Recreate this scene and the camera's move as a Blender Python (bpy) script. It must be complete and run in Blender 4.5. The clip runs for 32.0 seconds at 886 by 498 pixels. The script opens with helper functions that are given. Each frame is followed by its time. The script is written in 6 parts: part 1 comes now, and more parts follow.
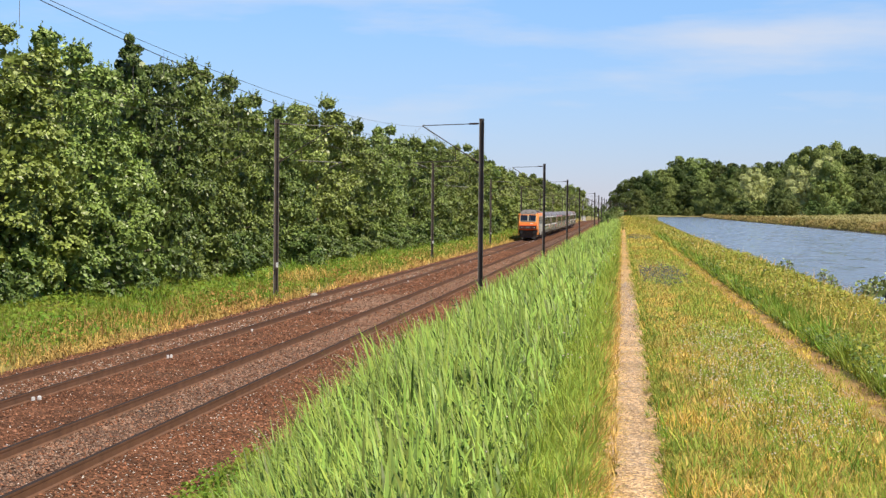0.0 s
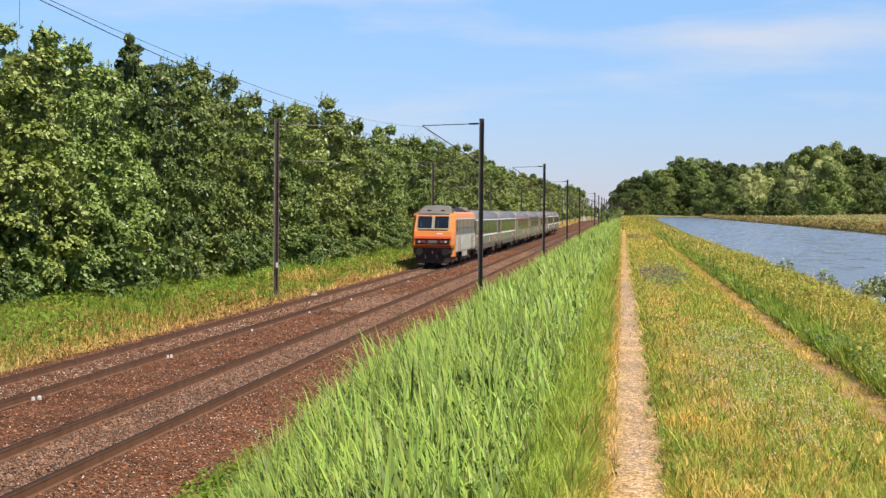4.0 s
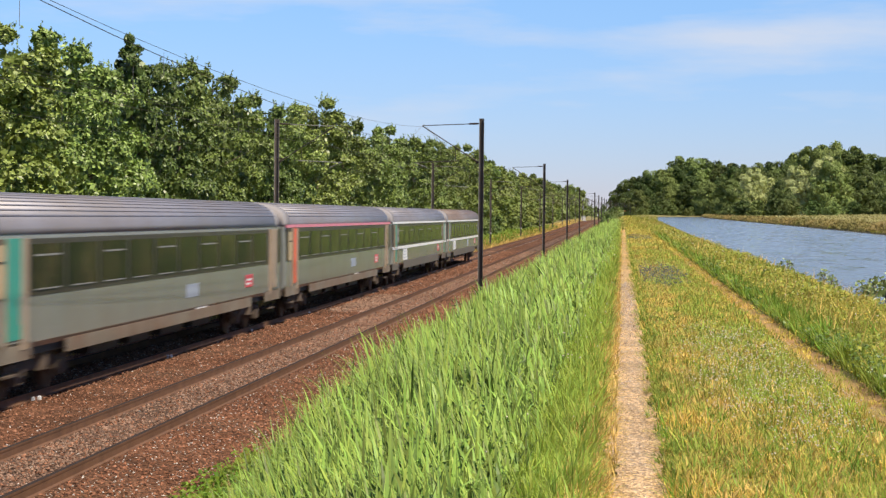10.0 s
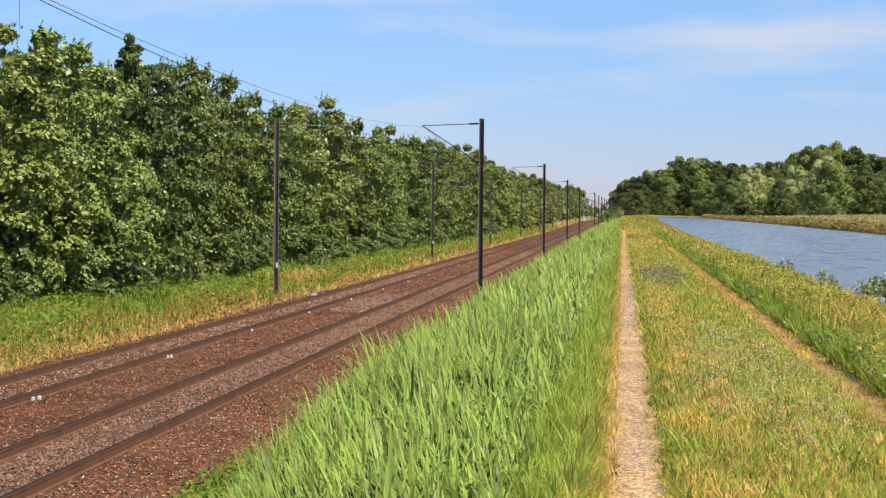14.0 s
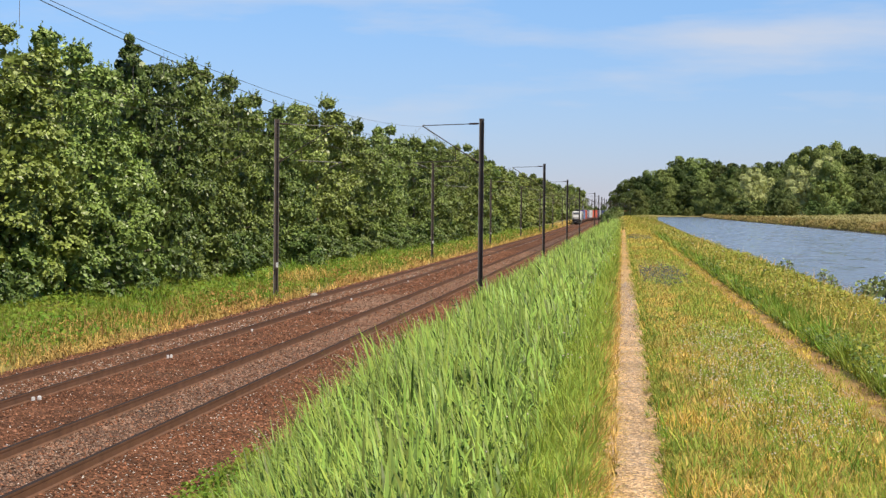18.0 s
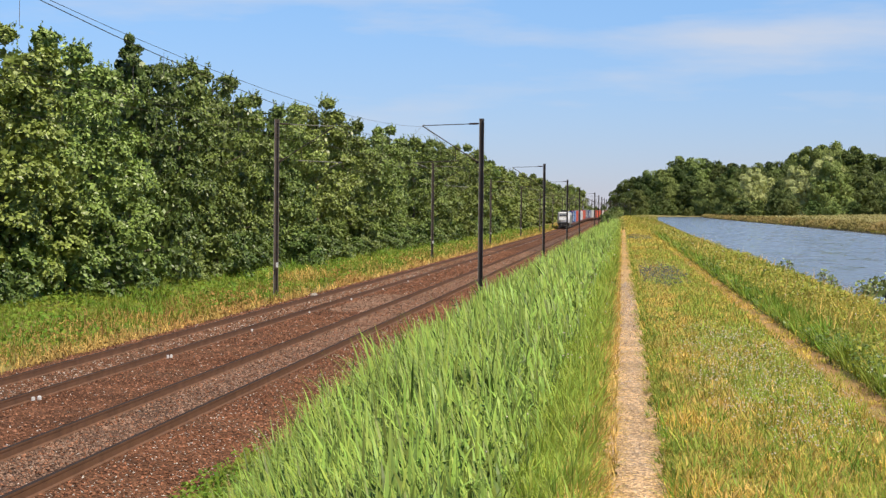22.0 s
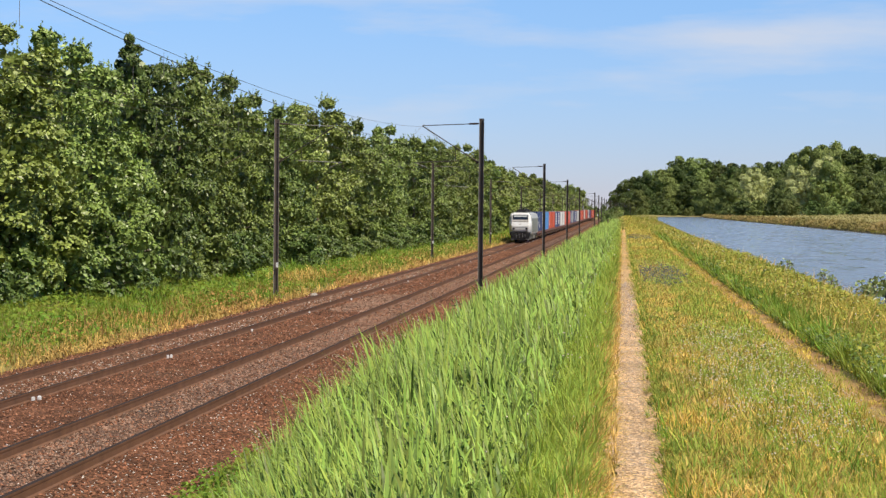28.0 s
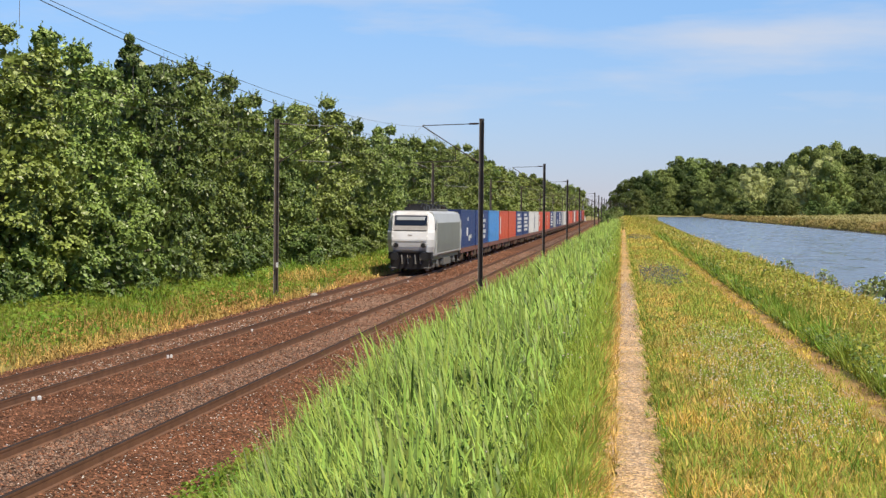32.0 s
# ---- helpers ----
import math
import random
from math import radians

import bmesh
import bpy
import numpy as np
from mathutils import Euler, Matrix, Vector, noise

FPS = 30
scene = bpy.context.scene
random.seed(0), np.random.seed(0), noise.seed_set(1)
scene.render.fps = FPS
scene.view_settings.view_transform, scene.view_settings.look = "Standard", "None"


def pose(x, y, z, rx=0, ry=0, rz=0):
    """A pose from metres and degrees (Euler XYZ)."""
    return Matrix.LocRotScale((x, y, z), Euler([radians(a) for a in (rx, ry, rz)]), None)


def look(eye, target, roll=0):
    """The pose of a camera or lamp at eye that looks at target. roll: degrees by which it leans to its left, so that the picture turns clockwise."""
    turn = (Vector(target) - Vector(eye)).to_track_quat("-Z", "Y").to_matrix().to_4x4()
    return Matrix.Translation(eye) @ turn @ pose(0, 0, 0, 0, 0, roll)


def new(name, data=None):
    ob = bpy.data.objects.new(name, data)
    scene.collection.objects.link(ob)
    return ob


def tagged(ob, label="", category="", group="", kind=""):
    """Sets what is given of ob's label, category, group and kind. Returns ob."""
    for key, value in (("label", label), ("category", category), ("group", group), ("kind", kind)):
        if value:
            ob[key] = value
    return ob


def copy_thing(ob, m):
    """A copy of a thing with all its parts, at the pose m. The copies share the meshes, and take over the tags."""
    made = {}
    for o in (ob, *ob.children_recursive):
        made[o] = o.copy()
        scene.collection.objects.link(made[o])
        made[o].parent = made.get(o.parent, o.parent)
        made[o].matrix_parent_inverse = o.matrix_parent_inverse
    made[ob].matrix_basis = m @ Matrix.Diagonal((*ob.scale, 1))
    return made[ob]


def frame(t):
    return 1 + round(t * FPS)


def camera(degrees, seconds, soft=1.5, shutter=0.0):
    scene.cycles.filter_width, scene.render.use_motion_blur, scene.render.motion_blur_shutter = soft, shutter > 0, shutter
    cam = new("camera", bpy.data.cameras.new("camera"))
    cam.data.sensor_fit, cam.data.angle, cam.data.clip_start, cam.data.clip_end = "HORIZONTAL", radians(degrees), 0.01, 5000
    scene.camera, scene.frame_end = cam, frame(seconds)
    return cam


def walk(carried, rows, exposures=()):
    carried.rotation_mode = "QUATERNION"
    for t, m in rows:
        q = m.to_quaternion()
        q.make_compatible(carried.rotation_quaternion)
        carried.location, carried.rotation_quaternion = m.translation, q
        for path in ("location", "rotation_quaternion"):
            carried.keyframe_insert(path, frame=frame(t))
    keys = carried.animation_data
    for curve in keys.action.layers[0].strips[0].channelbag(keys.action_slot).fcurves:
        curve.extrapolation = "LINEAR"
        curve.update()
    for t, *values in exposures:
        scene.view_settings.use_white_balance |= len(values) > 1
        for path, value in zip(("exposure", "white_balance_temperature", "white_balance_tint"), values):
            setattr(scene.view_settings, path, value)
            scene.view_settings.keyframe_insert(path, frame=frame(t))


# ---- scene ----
# A double-track electric railway beside a canal towpath; two trains come by. y runs along the track, away from the camera.

EYE = (0.0, 0.0, 3.554)
YAW, PITCH, ROLL = -0.1014, -0.0233, 0.545
AIM = (math.sin(YAW) * math.cos(PITCH), math.cos(YAW) * math.cos(PITCH), 3.554 + math.sin(PITCH))

cam = camera(29.44, 32.0, soft=1.36, shutter=0.5)
walk(cam, [(0.0, look(EYE, AIM, ROLL)), (32.0, look(EYE, AIM, ROLL))],
     exposures=[(0.0, 0.38), (6.0, 0.38), (9.0, 0.36), (14.0, 0.33), (17.0, 0.25), (23.0, 0.25), (28.0, 0.28), (32.0, 0.27)])

# ---- light ----
SUN_FROM = Vector((0.62, -0.44, 1.22)).normalized()
sun_data = bpy.data.lights.new("sun", "SUN")
sun_data.energy, sun_data.angle, sun_data.color = 5.0, radians(0.7), (1.0, 0.89, 0.735)
sun = new("sun", sun_data)
sun.matrix_world = look((60, -60, 90), Vector((60, -60, 90)) - SUN_FROM)

world = bpy.data.worlds.new("sky")
scene.world = world
world.use_nodes = True
wn, wl = world.node_tree.nodes, world.node_tree.links
wn.clear()
sky = wn.new("ShaderNodeTexSky")
sky.sky_type, sky.sun_disc = "NISHITA", False
sky.sun_elevation = math.asin(SUN_FROM.z)
sky.sun_rotation = math.atan2(SUN_FROM.x, SUN_FROM.y)
sky.altitude, sky.air_density, sky.dust_density, sky.ozone_density = 300.0, 1.0, 0.05, 4.0
wtc = wn.new("ShaderNodeTexCoord")
wmap = wn.new("ShaderNodeMapping")
wmap.inputs["Rotation"].default_value = (0.0, -0.12, 0.1)
wmap.inputs["Location"].default_value = (1.3, 0.4, 2.2)
wmap.inputs["Scale"].default_value = (5.0, 3.0, 30.0)
wnoise = wn.new("ShaderNodeTexNoise")
wnoise.inputs["Scale"].default_value, wnoise.inputs["Detail"].default_value, wnoise.inputs["Roughness"].default_value = 1.0, 6.0, 0.55
wramp = wn.new("ShaderNodeValToRGB")
wramp.color_ramp.elements[0].position, wramp.color_ramp.elements[1].position = 0.52, 0.80
wramp.color_ramp.elements[1].color = (0.75, 0.75, 0.75, 1)
wmix = wn.new("ShaderNodeMix")
wmix.data_type = "RGBA"
tint = wn.new("ShaderNodeMix")
tint.data_type, tint.blend_type = "RGBA", "MULTIPLY"
tint.inputs["Factor"].default_value = 1.0
wsep, wel, wcol = wn.new("ShaderNodeSeparateXYZ"), wn.new("ShaderNodeMapRange"), wn.new("ShaderNodeMix")
wcol.data_type = "RGBA"
whigh, wzen = wn.new("ShaderNodeMapRange"), wn.new("ShaderNodeMix")
wzen.data_type = "RGBA"
whigh.inputs["From Min"].default_value, whigh.inputs["From Max"].default_value = 0.15, 0.7
wzen.inputs["B"].default_value = (0.38, 0.50, 0.74, 1)
wel.inputs["From Max"].default_value = 0.13
wcol.inputs["A"].default_value = (0.70, 0.718, 1.08, 1)
wcol.inputs["B"].default_value = (0.95, 1.12, 1.37, 1)
wl.new(wtc.outputs["Generated"], wsep.inputs[0])
wl.new(wsep.outputs["Z"], wel.inputs["Value"])
wl.new(wel.outputs["Result"], wcol.inputs["Factor"])
wl.new(wsep.outputs["Z"], whigh.inputs["Value"])
wl.new(whigh.outputs["Result"], wzen.inputs["Factor"])
wl.new(wcol.outputs["Result"], wzen.inputs["A"])
wl.new(wzen.outputs["Result"], tint.inputs["B"])
wbg, wout = wn.new("ShaderNodeBackground"), wn.new("ShaderNodeOutputWorld")
wl.new(wtc.outputs["Generated"], wmap.inputs["Vector"])
wl.new(wmap.outputs["Vector"], wnoise.inputs["Vector"])
wside = wn.new("ShaderNodeMath")
wside.operation = "MULTIPLY_ADD"
wside.inputs[1].default_value = 0.20
# thin cloud: mostly one band above the canal
wband, wright, wpatch = wn.new("ShaderNodeMapRange"), wn.new("ShaderNodeMapRange"), wn.new("ShaderNodeMath")
wfar = wn.new("ShaderNodeMath")
wfar.operation, wfar.inputs[1].default_value = "SUBTRACT", 0.108
wabs = wn.new("ShaderNodeMath")
wabs.operation = "ABSOLUTE"
wl.new(wsep.outputs["Z"], wfar.inputs[0])
wl.new(wfar.outputs[0], wabs.inputs[0])
wband.interpolation_type = wright.interpolation_type = "SMOOTHSTEP"
wband.inputs["From Min"].default_value, wband.inputs["From Max"].default_value = 0.005, 0.024
wband.inputs["To Min"].default_value, wband.inputs["To Max"].default_value = 1.0, 0.0
wl.new(wabs.outputs[0], wband.inputs["Value"])
wright.inputs["From Min"].default_value, wright.inputs["From Max"].default_value = -0.06, 0.08
wl.new(wsep.outputs["X"], wright.inputs["Value"])
wpatch.operation = "MULTIPLY"
wl.new(wband.outputs["Result"], wpatch.inputs[0])
wl.new(wright.outputs["Result"], wpatch.inputs[1])
wl.new(wpatch.outputs[0], wside.inputs[0])
wl.new(wnoise.outputs["Fac"], wside.inputs[2])
wl.new(wside.outputs[0], wramp.inputs["Fac"])
wl.new(sky.outputs["Color"], tint.inputs["A"])
wl.new(tint.outputs["Result"], wmix.inputs["A"])
wmix.inputs["B"].default_value = (6.4, 6.7, 7.5, 1)
wl.new(wramp.outputs["Color"], wmix.inputs["Factor"])
wl.new(wmix.outputs["Result"], wbg.inputs["Color"])
wbg.inputs["Strength"].default_value = 0.087
wl.new(wbg.outputs["Background"], wout.inputs["Surface"])


# ---- materials ----
def surf(name, base, rough=0.6, metal=0.0, var=0.25, scale=1.0, fine=14.0, bump=0.15, depth=0.01, dirt=None, dirt_amount=0.4, island=0.0, trans=0.0, hue=0.0, spec=0.5, obrand=0.0, cells=0.0):
    """A surface of one base colour with broad stains, fine grain and relief; scale and fine are per metre."""
    m = bpy.data.materials.new(name)
    m.use_nodes = True
    n, l = m.node_tree.nodes, m.node_tree.links
    b, out = n["Principled BSDF"], n["Material Output"]
    b.inputs["Roughness"].default_value, b.inputs["Metallic"].default_value = rough, metal
    b.inputs["Specular IOR Level"].default_value = spec
    tc = n.new("ShaderNodeTexCoord")
    n1, n2 = n.new("ShaderNodeTexNoise"), n.new("ShaderNodeTexNoise")
    for node, s in ((n1, scale), (n2, fine)):
        node.inputs["Scale"].default_value, node.inputs["Detail"].default_value = s, 5.0
        l.new(tc.outputs["Object"], node.inputs["Vector"])
    mul = n.new("ShaderNodeMath")
    mul.operation = "ADD"
    l.new(n1.outputs["Fac"], mul.inputs[0])
    l.new(n2.outputs["Fac"], mul.inputs[1])
    rng = n.new("ShaderNodeMapRange")
    rng.inputs["From Min"].default_value, rng.inputs["From Max"].default_value = 0.6, 1.4
    rng.inputs["To Min"].default_value, rng.inputs["To Max"].default_value = 1 - var, 1 + var
    l.new(mul.outputs[0], rng.inputs["Value"])
    hsv = n.new("ShaderNodeHueSaturation")
    hsv.inputs["Color"].default_value = (*base, 1)
    value = rng.outputs["Result"]
    for geo, out_name, k in (("ShaderNodeNewGeometry", "Random Per Island", island), ("ShaderNodeObjectInfo", "Random", obrand)):
        if not k:
            continue
        rnd = n.new(geo).outputs[out_name]
        r2 = n.new("ShaderNodeMapRange")
        r2.inputs["To Min"].default_value, r2.inputs["To Max"].default_value = 1 - k, 1 + k
        l.new(rnd, r2.inputs["Value"])
        m2 = n.new("ShaderNodeMath")
        m2.operation = "MULTIPLY"
        l.new(value, m2.inputs[0])
        l.new(r2.outputs["Result"], m2.inputs[1])
        value = m2.outputs[0]
        if hue and (geo == "ShaderNodeObjectInfo" or not obrand):
            r3 = n.new("ShaderNodeMapRange")
            r3.inputs["To Min"].default_value, r3.inputs["To Max"].default_value = 0.5 - hue, 0.5 + hue
            frac = n.new("ShaderNodeMath")
            frac.operation = "PINGPONG"
            frac.inputs[1].default_value = 0.13
            l.new(rnd, frac.inputs[0])
            sc = n.new("ShaderNodeMath")
            sc.operation = "DIVIDE"
            sc.inputs[1].default_value = 0.13
            l.new(frac.outputs[0], sc.inputs[0])
            l.new(sc.outputs[0], r3.inputs["Value"])
            l.new(r3.outputs["Result"], hsv.inputs["Hue"])
    l.new(value, hsv.inputs["Value"])
    col = hsv.outputs["Color"]
    if dirt:
        mx = n.new("ShaderNodeMix")
        mx.data_type = "RGBA"
        n3 = n.new("ShaderNodeTexNoise")
        n3.inputs["Scale"].default_value, n3.inputs["Detail"].default_value = scale * 0.6, 7.0
        l.new(tc.outputs["Object"], n3.inputs["Vector"])
        rd = n.new("ShaderNodeMapRange")
        rd.inputs["From Min"].default_value, rd.inputs["From Max"].default_value = 0.42, 0.68
        rd.inputs["To Max"].default_value = dirt_amount
        l.new(n3.outputs["Fac"], rd.inputs["Value"])
        l.new(rd.outputs["Result"], mx.inputs["Factor"])
        l.new(col, mx.inputs["A"])
        mx.inputs["B"].default_value = (*dirt, 1)
        col = mx.outputs["Result"]
    l.new(col, b.inputs["Base Color"])
    height = n2.outputs["Fac"]
    if cells:
        vor = n.new("ShaderNodeTexVoronoi")
        vor.inputs["Scale"].default_value = cells
        l.new(tc.outputs["Object"], vor.inputs["Vector"])
        cm = n.new("ShaderNodeMix")
        cm.data_type, cm.blend_type = "RGBA", "MULTIPLY"
        cm.inputs["Factor"].default_value = 0.85
        bw = n.new("ShaderNodeMapRange")
        bw.inputs["To Min"].default_value, bw.inputs["To Max"].default_value = 0.45, 1.75
        sepc = n.new("ShaderNodeSeparateColor")
        l.new(vor.outputs["Color"], sepc.inputs[0])
        l.new(sepc.outputs[0], bw.inputs["Value"])
        l.new(col, cm.inputs["A"])
        l.new(bw.outputs["Result"], cm.inputs["B"])
        col = cm.outputs["Result"]
        l.new(col, b.inputs["Base Color"])
        height = vor.outputs["Distance"]
    if bump:
        bp = n.new("ShaderNodeBump")
        bp.inputs["Strength"].default_value, bp.inputs["Distance"].default_value = bump, depth
        l.new(height, bp.inputs["Height"])
        l.new(bp.outputs["Normal"], b.inputs["Normal"])
    if trans:
        t, mixs = n.new("ShaderNodeBsdfTranslucent"), n.new("ShaderNodeMixShader")
        mixs.inputs["Fac"].default_value = trans
        l.new(col, t.inputs["Color"])
        l.new(b.outputs["BSDF"], mixs.inputs[1])
        l.new(t.outputs["BSDF"], mixs.inputs[2])
        l.new(mixs.outputs["Shader"], out.inputs["Surface"])
    return m


M = {}
M["grass_side"] = surf("lineside_grass", (0.185, 0.300, 0.036), 0.55, var=0.4, scale=0.5, fine=4, bump=0, island=0.4, hue=0.03, trans=0.42, dirt=(0.38, 0.34, 0.065), dirt_amount=0.5, spec=0.22)
M["bank_mix"] = surf("green_bank_grass", (0.305, 0.338, 0.054), 0.6, var=0.4, scale=0.3, fine=4, bump=0, island=0.4, hue=0.03, trans=0.35, dirt=(0.46, 0.34, 0.08), dirt_amount=0.6, spec=0.15)
M["bank_straw"] = surf("far_bank_straw", (0.46, 0.31, 0.12), 0.7, var=0.45, scale=0.06, fine=1, bump=0, island=0.2, trans=0.2, dirt=(0.12, 0.15, 0.04), dirt_amount=0.9)
M["clover"] = surf("clover_leaf", (0.31, 0.36, 0.075), 0.5, var=0.35, scale=0.8, bump=0, island=0.65, hue=0.035, trans=0.3, dirt=(0.42, 0.31, 0.08), dirt_amount=0.6, spec=0.25)
M["bank_olive"] = surf("far_bank_olive_grass", (0.26, 0.195, 0.055), 0.7, var=0.45, scale=0.06, fine=1, bump=0, island=0.2, trans=0.2, dirt=(0.15, 0.17, 0.04), dirt_amount=0.8)
M["field"] = surf("pale_field_grass", (0.40, 0.36, 0.13), 0.7, var=0.3, scale=0.05, fine=1, bump=0, island=0.2, trans=0.2, dirt=(0.30, 0.31, 0.10), dirt_amount=0.6)
M["blind_tan"] = surf("tan_blind", (0.47, 0.36, 0.21), 0.4, var=0.08, bump=0)
M["blind"] = surf("frosted_blind", (0.60, 0.58, 0.52), 0.3, var=0.05, bump=0)
# Dark base colour paints in the bank's shadow along the far waterline.
M["bank_shade"] = surf("shadow_coloured_reeds", (0.075, 0.066, 0.028), 0.7, var=0.4, scale=0.3, fine=3, bump=0, island=0.4, trans=0.2)
M["pale_stone"] = surf("pale_stone", (0.46, 0.42, 0.37), 0.9, var=0.2, island=0.3, bump=0)
M["cab_white"] = surf("off_white_cab_paint", (0.67, 0.675, 0.66), 0.4, var=0.08, scale=1.5, bump=0.02, dirt=(0.36, 0.33, 0.29), dirt_amount=0.35)
M["soil"] = surf("meadow_soil", (0.22, 0.19, 0.055), 0.95, var=0.5, scale=0.35, fine=25, bump=0.6, depth=0.05, dirt=(0.14, 0.095, 0.036), dirt_amount=0.6)
M["ballast"] = surf("ballast_bed", (0.138, 0.064, 0.036), 0.95, var=0.6, scale=0.5, fine=22, bump=1.0, depth=0.06, dirt=(0.13, 0.085, 0.055), dirt_amount=0.5, cells=21.0, spec=0.1)
M["ballast_grey"] = surf("grey_ballast", (0.145, 0.088, 0.062), 0.95, var=0.5, scale=0.7, fine=22, bump=1.0, depth=0.06, dirt=(0.12, 0.08, 0.06), dirt_amount=0.5, cells=21.0, spec=0.1)
M["stone"] = surf("ballast_stone", (0.204, 0.098, 0.058), 0.95, var=0.35, island=0.7, bump=0, spec=0.15)
M["rust_stone"] = surf("rust_stone", (0.245, 0.108, 0.061), 0.95, var=0.3, island=0.5, bump=0, spec=0.15)
M["stone_grey"] = surf("grey_ballast_stone", (0.235, 0.150, 0.106), 0.95, var=0.3, island=0.6, bump=0, spec=0.15)
M["stone_dusty"] = surf("dusty_ballast_stone", (0.205, 0.128, 0.085), 0.95, var=0.3, island=0.6, bump=0, spec=0.15)
M["rail"] = surf("rusty_rail", (0.150, 0.075, 0.040), 0.75, 0.2, var=0.4, scale=3, fine=60, bump=0.3, depth=0.003)
M["railhead"] = surf("worn_railhead", (0.040, 0.030, 0.026), 0.85, 0.0, var=0.3, fine=40, bump=0.05, spec=0.1)
M["trail"] = surf("trodden_earth", (0.53, 0.36, 0.195), 0.95, var=0.6, scale=1.3, fine=30, bump=0.8, depth=0.03, dirt=(0.38, 0.275, 0.175), dirt_amount=0.9, cells=38.0)
M["trail_dry"] = surf("dry_wheel_track", (0.42, 0.25, 0.10), 0.95, var=0.4, scale=2.0, fine=45, bump=0.8, depth=0.02, dirt=(0.22, 0.19, 0.06), dirt_amount=0.7)
M["reed"] = surf("reed_leaf", (0.198, 0.284, 0.050), 0.45, var=0.3, scale=0.4, fine=3, bump=0, island=0.6, hue=0.02, trans=0.08, spec=0.18)
M["reed_broad"] = surf("broad_reed_leaf", (0.215, 0.302, 0.056), 0.45, var=0.3, scale=0.4, fine=3, bump=0, island=0.35, hue=0.02, trans=0.12, spec=0.25)
M["reed_dry"] = surf("dry_reed", (0.38, 0.30, 0.13), 0.7, var=0.2, bump=0, island=0.3, trans=0.2)
M["grass"] = surf("meadow_grass", (0.635, 0.455, 0.095), 0.6, var=0.45, scale=0.5, fine=4, bump=0, island=0.55, hue=0.03, trans=0.25, dirt=(0.315, 0.39, 0.07), dirt_amount=0.95, spec=0.22)
M["grass_lush"] = surf("lush_grass", (0.355, 0.455, 0.072), 0.55, var=0.4, scale=0.6, fine=4, bump=0, island=0.35, hue=0.025, trans=0.42, spec=0.22)
M["straw"] = surf("straw", (0.64, 0.445, 0.135), 0.8, var=0.3, bump=0, island=0.4, trans=0.2, spec=0.22)
M["rust_weed"] = surf("dry_rust_weed", (0.47, 0.27, 0.085), 0.8, var=0.4, scale=0.25, bump=0, island=0.45, trans=0.25, dirt=(0.42, 0.34, 0.09), dirt_amount=0.75)
M["flower_white"] = surf("white_petals", (0.68, 0.60, 0.48), 0.7, var=0.1, bump=0, island=0.15)
M["flower_yellow"] = surf("yellow_petals", (0.62, 0.45, 0.06), 0.7, var=0.1, bump=0, island=0.2)
M["flower_blue"] = surf("violet_weed", (0.135, 0.14, 0.14), 0.8, var=0.3, bump=0, island=0.4)
M["leaf_a"] = surf("bright_tree_leaf", (0.207, 0.274, 0.060), 0.42, var=0.25, scale=0.5, bump=0, island=0.45, hue=0.015, trans=0.06, obrand=0.12, spec=0.45)
M["leaf_m"] = surf("tree_leaf", (0.160, 0.216, 0.047), 0.42, var=0.25, scale=0.5, bump=0, island=0.45, hue=0.015, trans=0.06, obrand=0.15, spec=0.42)
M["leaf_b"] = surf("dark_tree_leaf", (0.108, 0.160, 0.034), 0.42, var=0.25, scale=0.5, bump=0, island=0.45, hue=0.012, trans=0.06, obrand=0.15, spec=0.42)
M["leaf_c"] = surf("far_tree_leaf", (0.190, 0.235, 0.052), 0.5, var=0.25, scale=0.2, bump=0, island=0.2, hue=0.012, trans=0.12, obrand=0.22, spec=0.3)
M["leaf_wood"] = surf("woodland_leaf", (0.170, 0.215, 0.058), 0.55, var=0.3, scale=0.15, bump=0, island=0.2, hue=0.012, trans=0.1, obrand=0.35, spec=0.22)
M["leaf_wood_dark"] = surf("dark_woodland_leaf", (0.085, 0.125, 0.030), 0.55, var=0.3, scale=0.15, bump=0, island=0.2, hue=0.012, trans=0.1, obrand=0.25, spec=0.22)
M["leaf_pale"] = surf("pale_shrub_leaf", (0.40, 0.45, 0.14), 0.5, var=0.2, bump=0, island=0.3, trans=0.4, spec=0.3)
M["leaf_shrub"] = surf("canal_shrub_leaf", (0.34, 0.40, 0.13), 0.4, var=0.3, bump=0, island=0.7, trans=0.2, spec=0.4)
M["leaf_silver"] = surf("silver_willow_leaf", (0.50, 0.54, 0.23), 0.55, var=0.2, scale=0.2, bump=0, island=0.2, trans=0.2, spec=0.22)
M["bark"] = surf("bark", (0.11, 0.085, 0.06), 0.95, var=0.4, fine=20, bump=0.8, depth=0.03)
M["mast"] = surf("weathered_mast_steel", (0.070, 0.058, 0.050), 0.7, 0.3, var=0.35, scale=1.5, fine=30, bump=0.2)
M["mast_brown"] = surf("brown_weathered_steel", (0.125, 0.096, 0.076), 0.7, 0.2, var=0.35, scale=1.5, fine=30, bump=0.2)
M["mast_grey"] = surf("galvanised_steel", (0.30, 0.29, 0.27), 0.6, 0.4, var=0.3, scale=2, fine=30, bump=0.1)
M["insulator"] = surf("brown_porcelain", (0.05, 0.032, 0.025), 0.5, var=0.1, bump=0, spec=0.2)
M["wire"] = surf("dark_copper_wire", (0.19, 0.165, 0.14), 0.5, 0.3, var=0.1, bump=0)
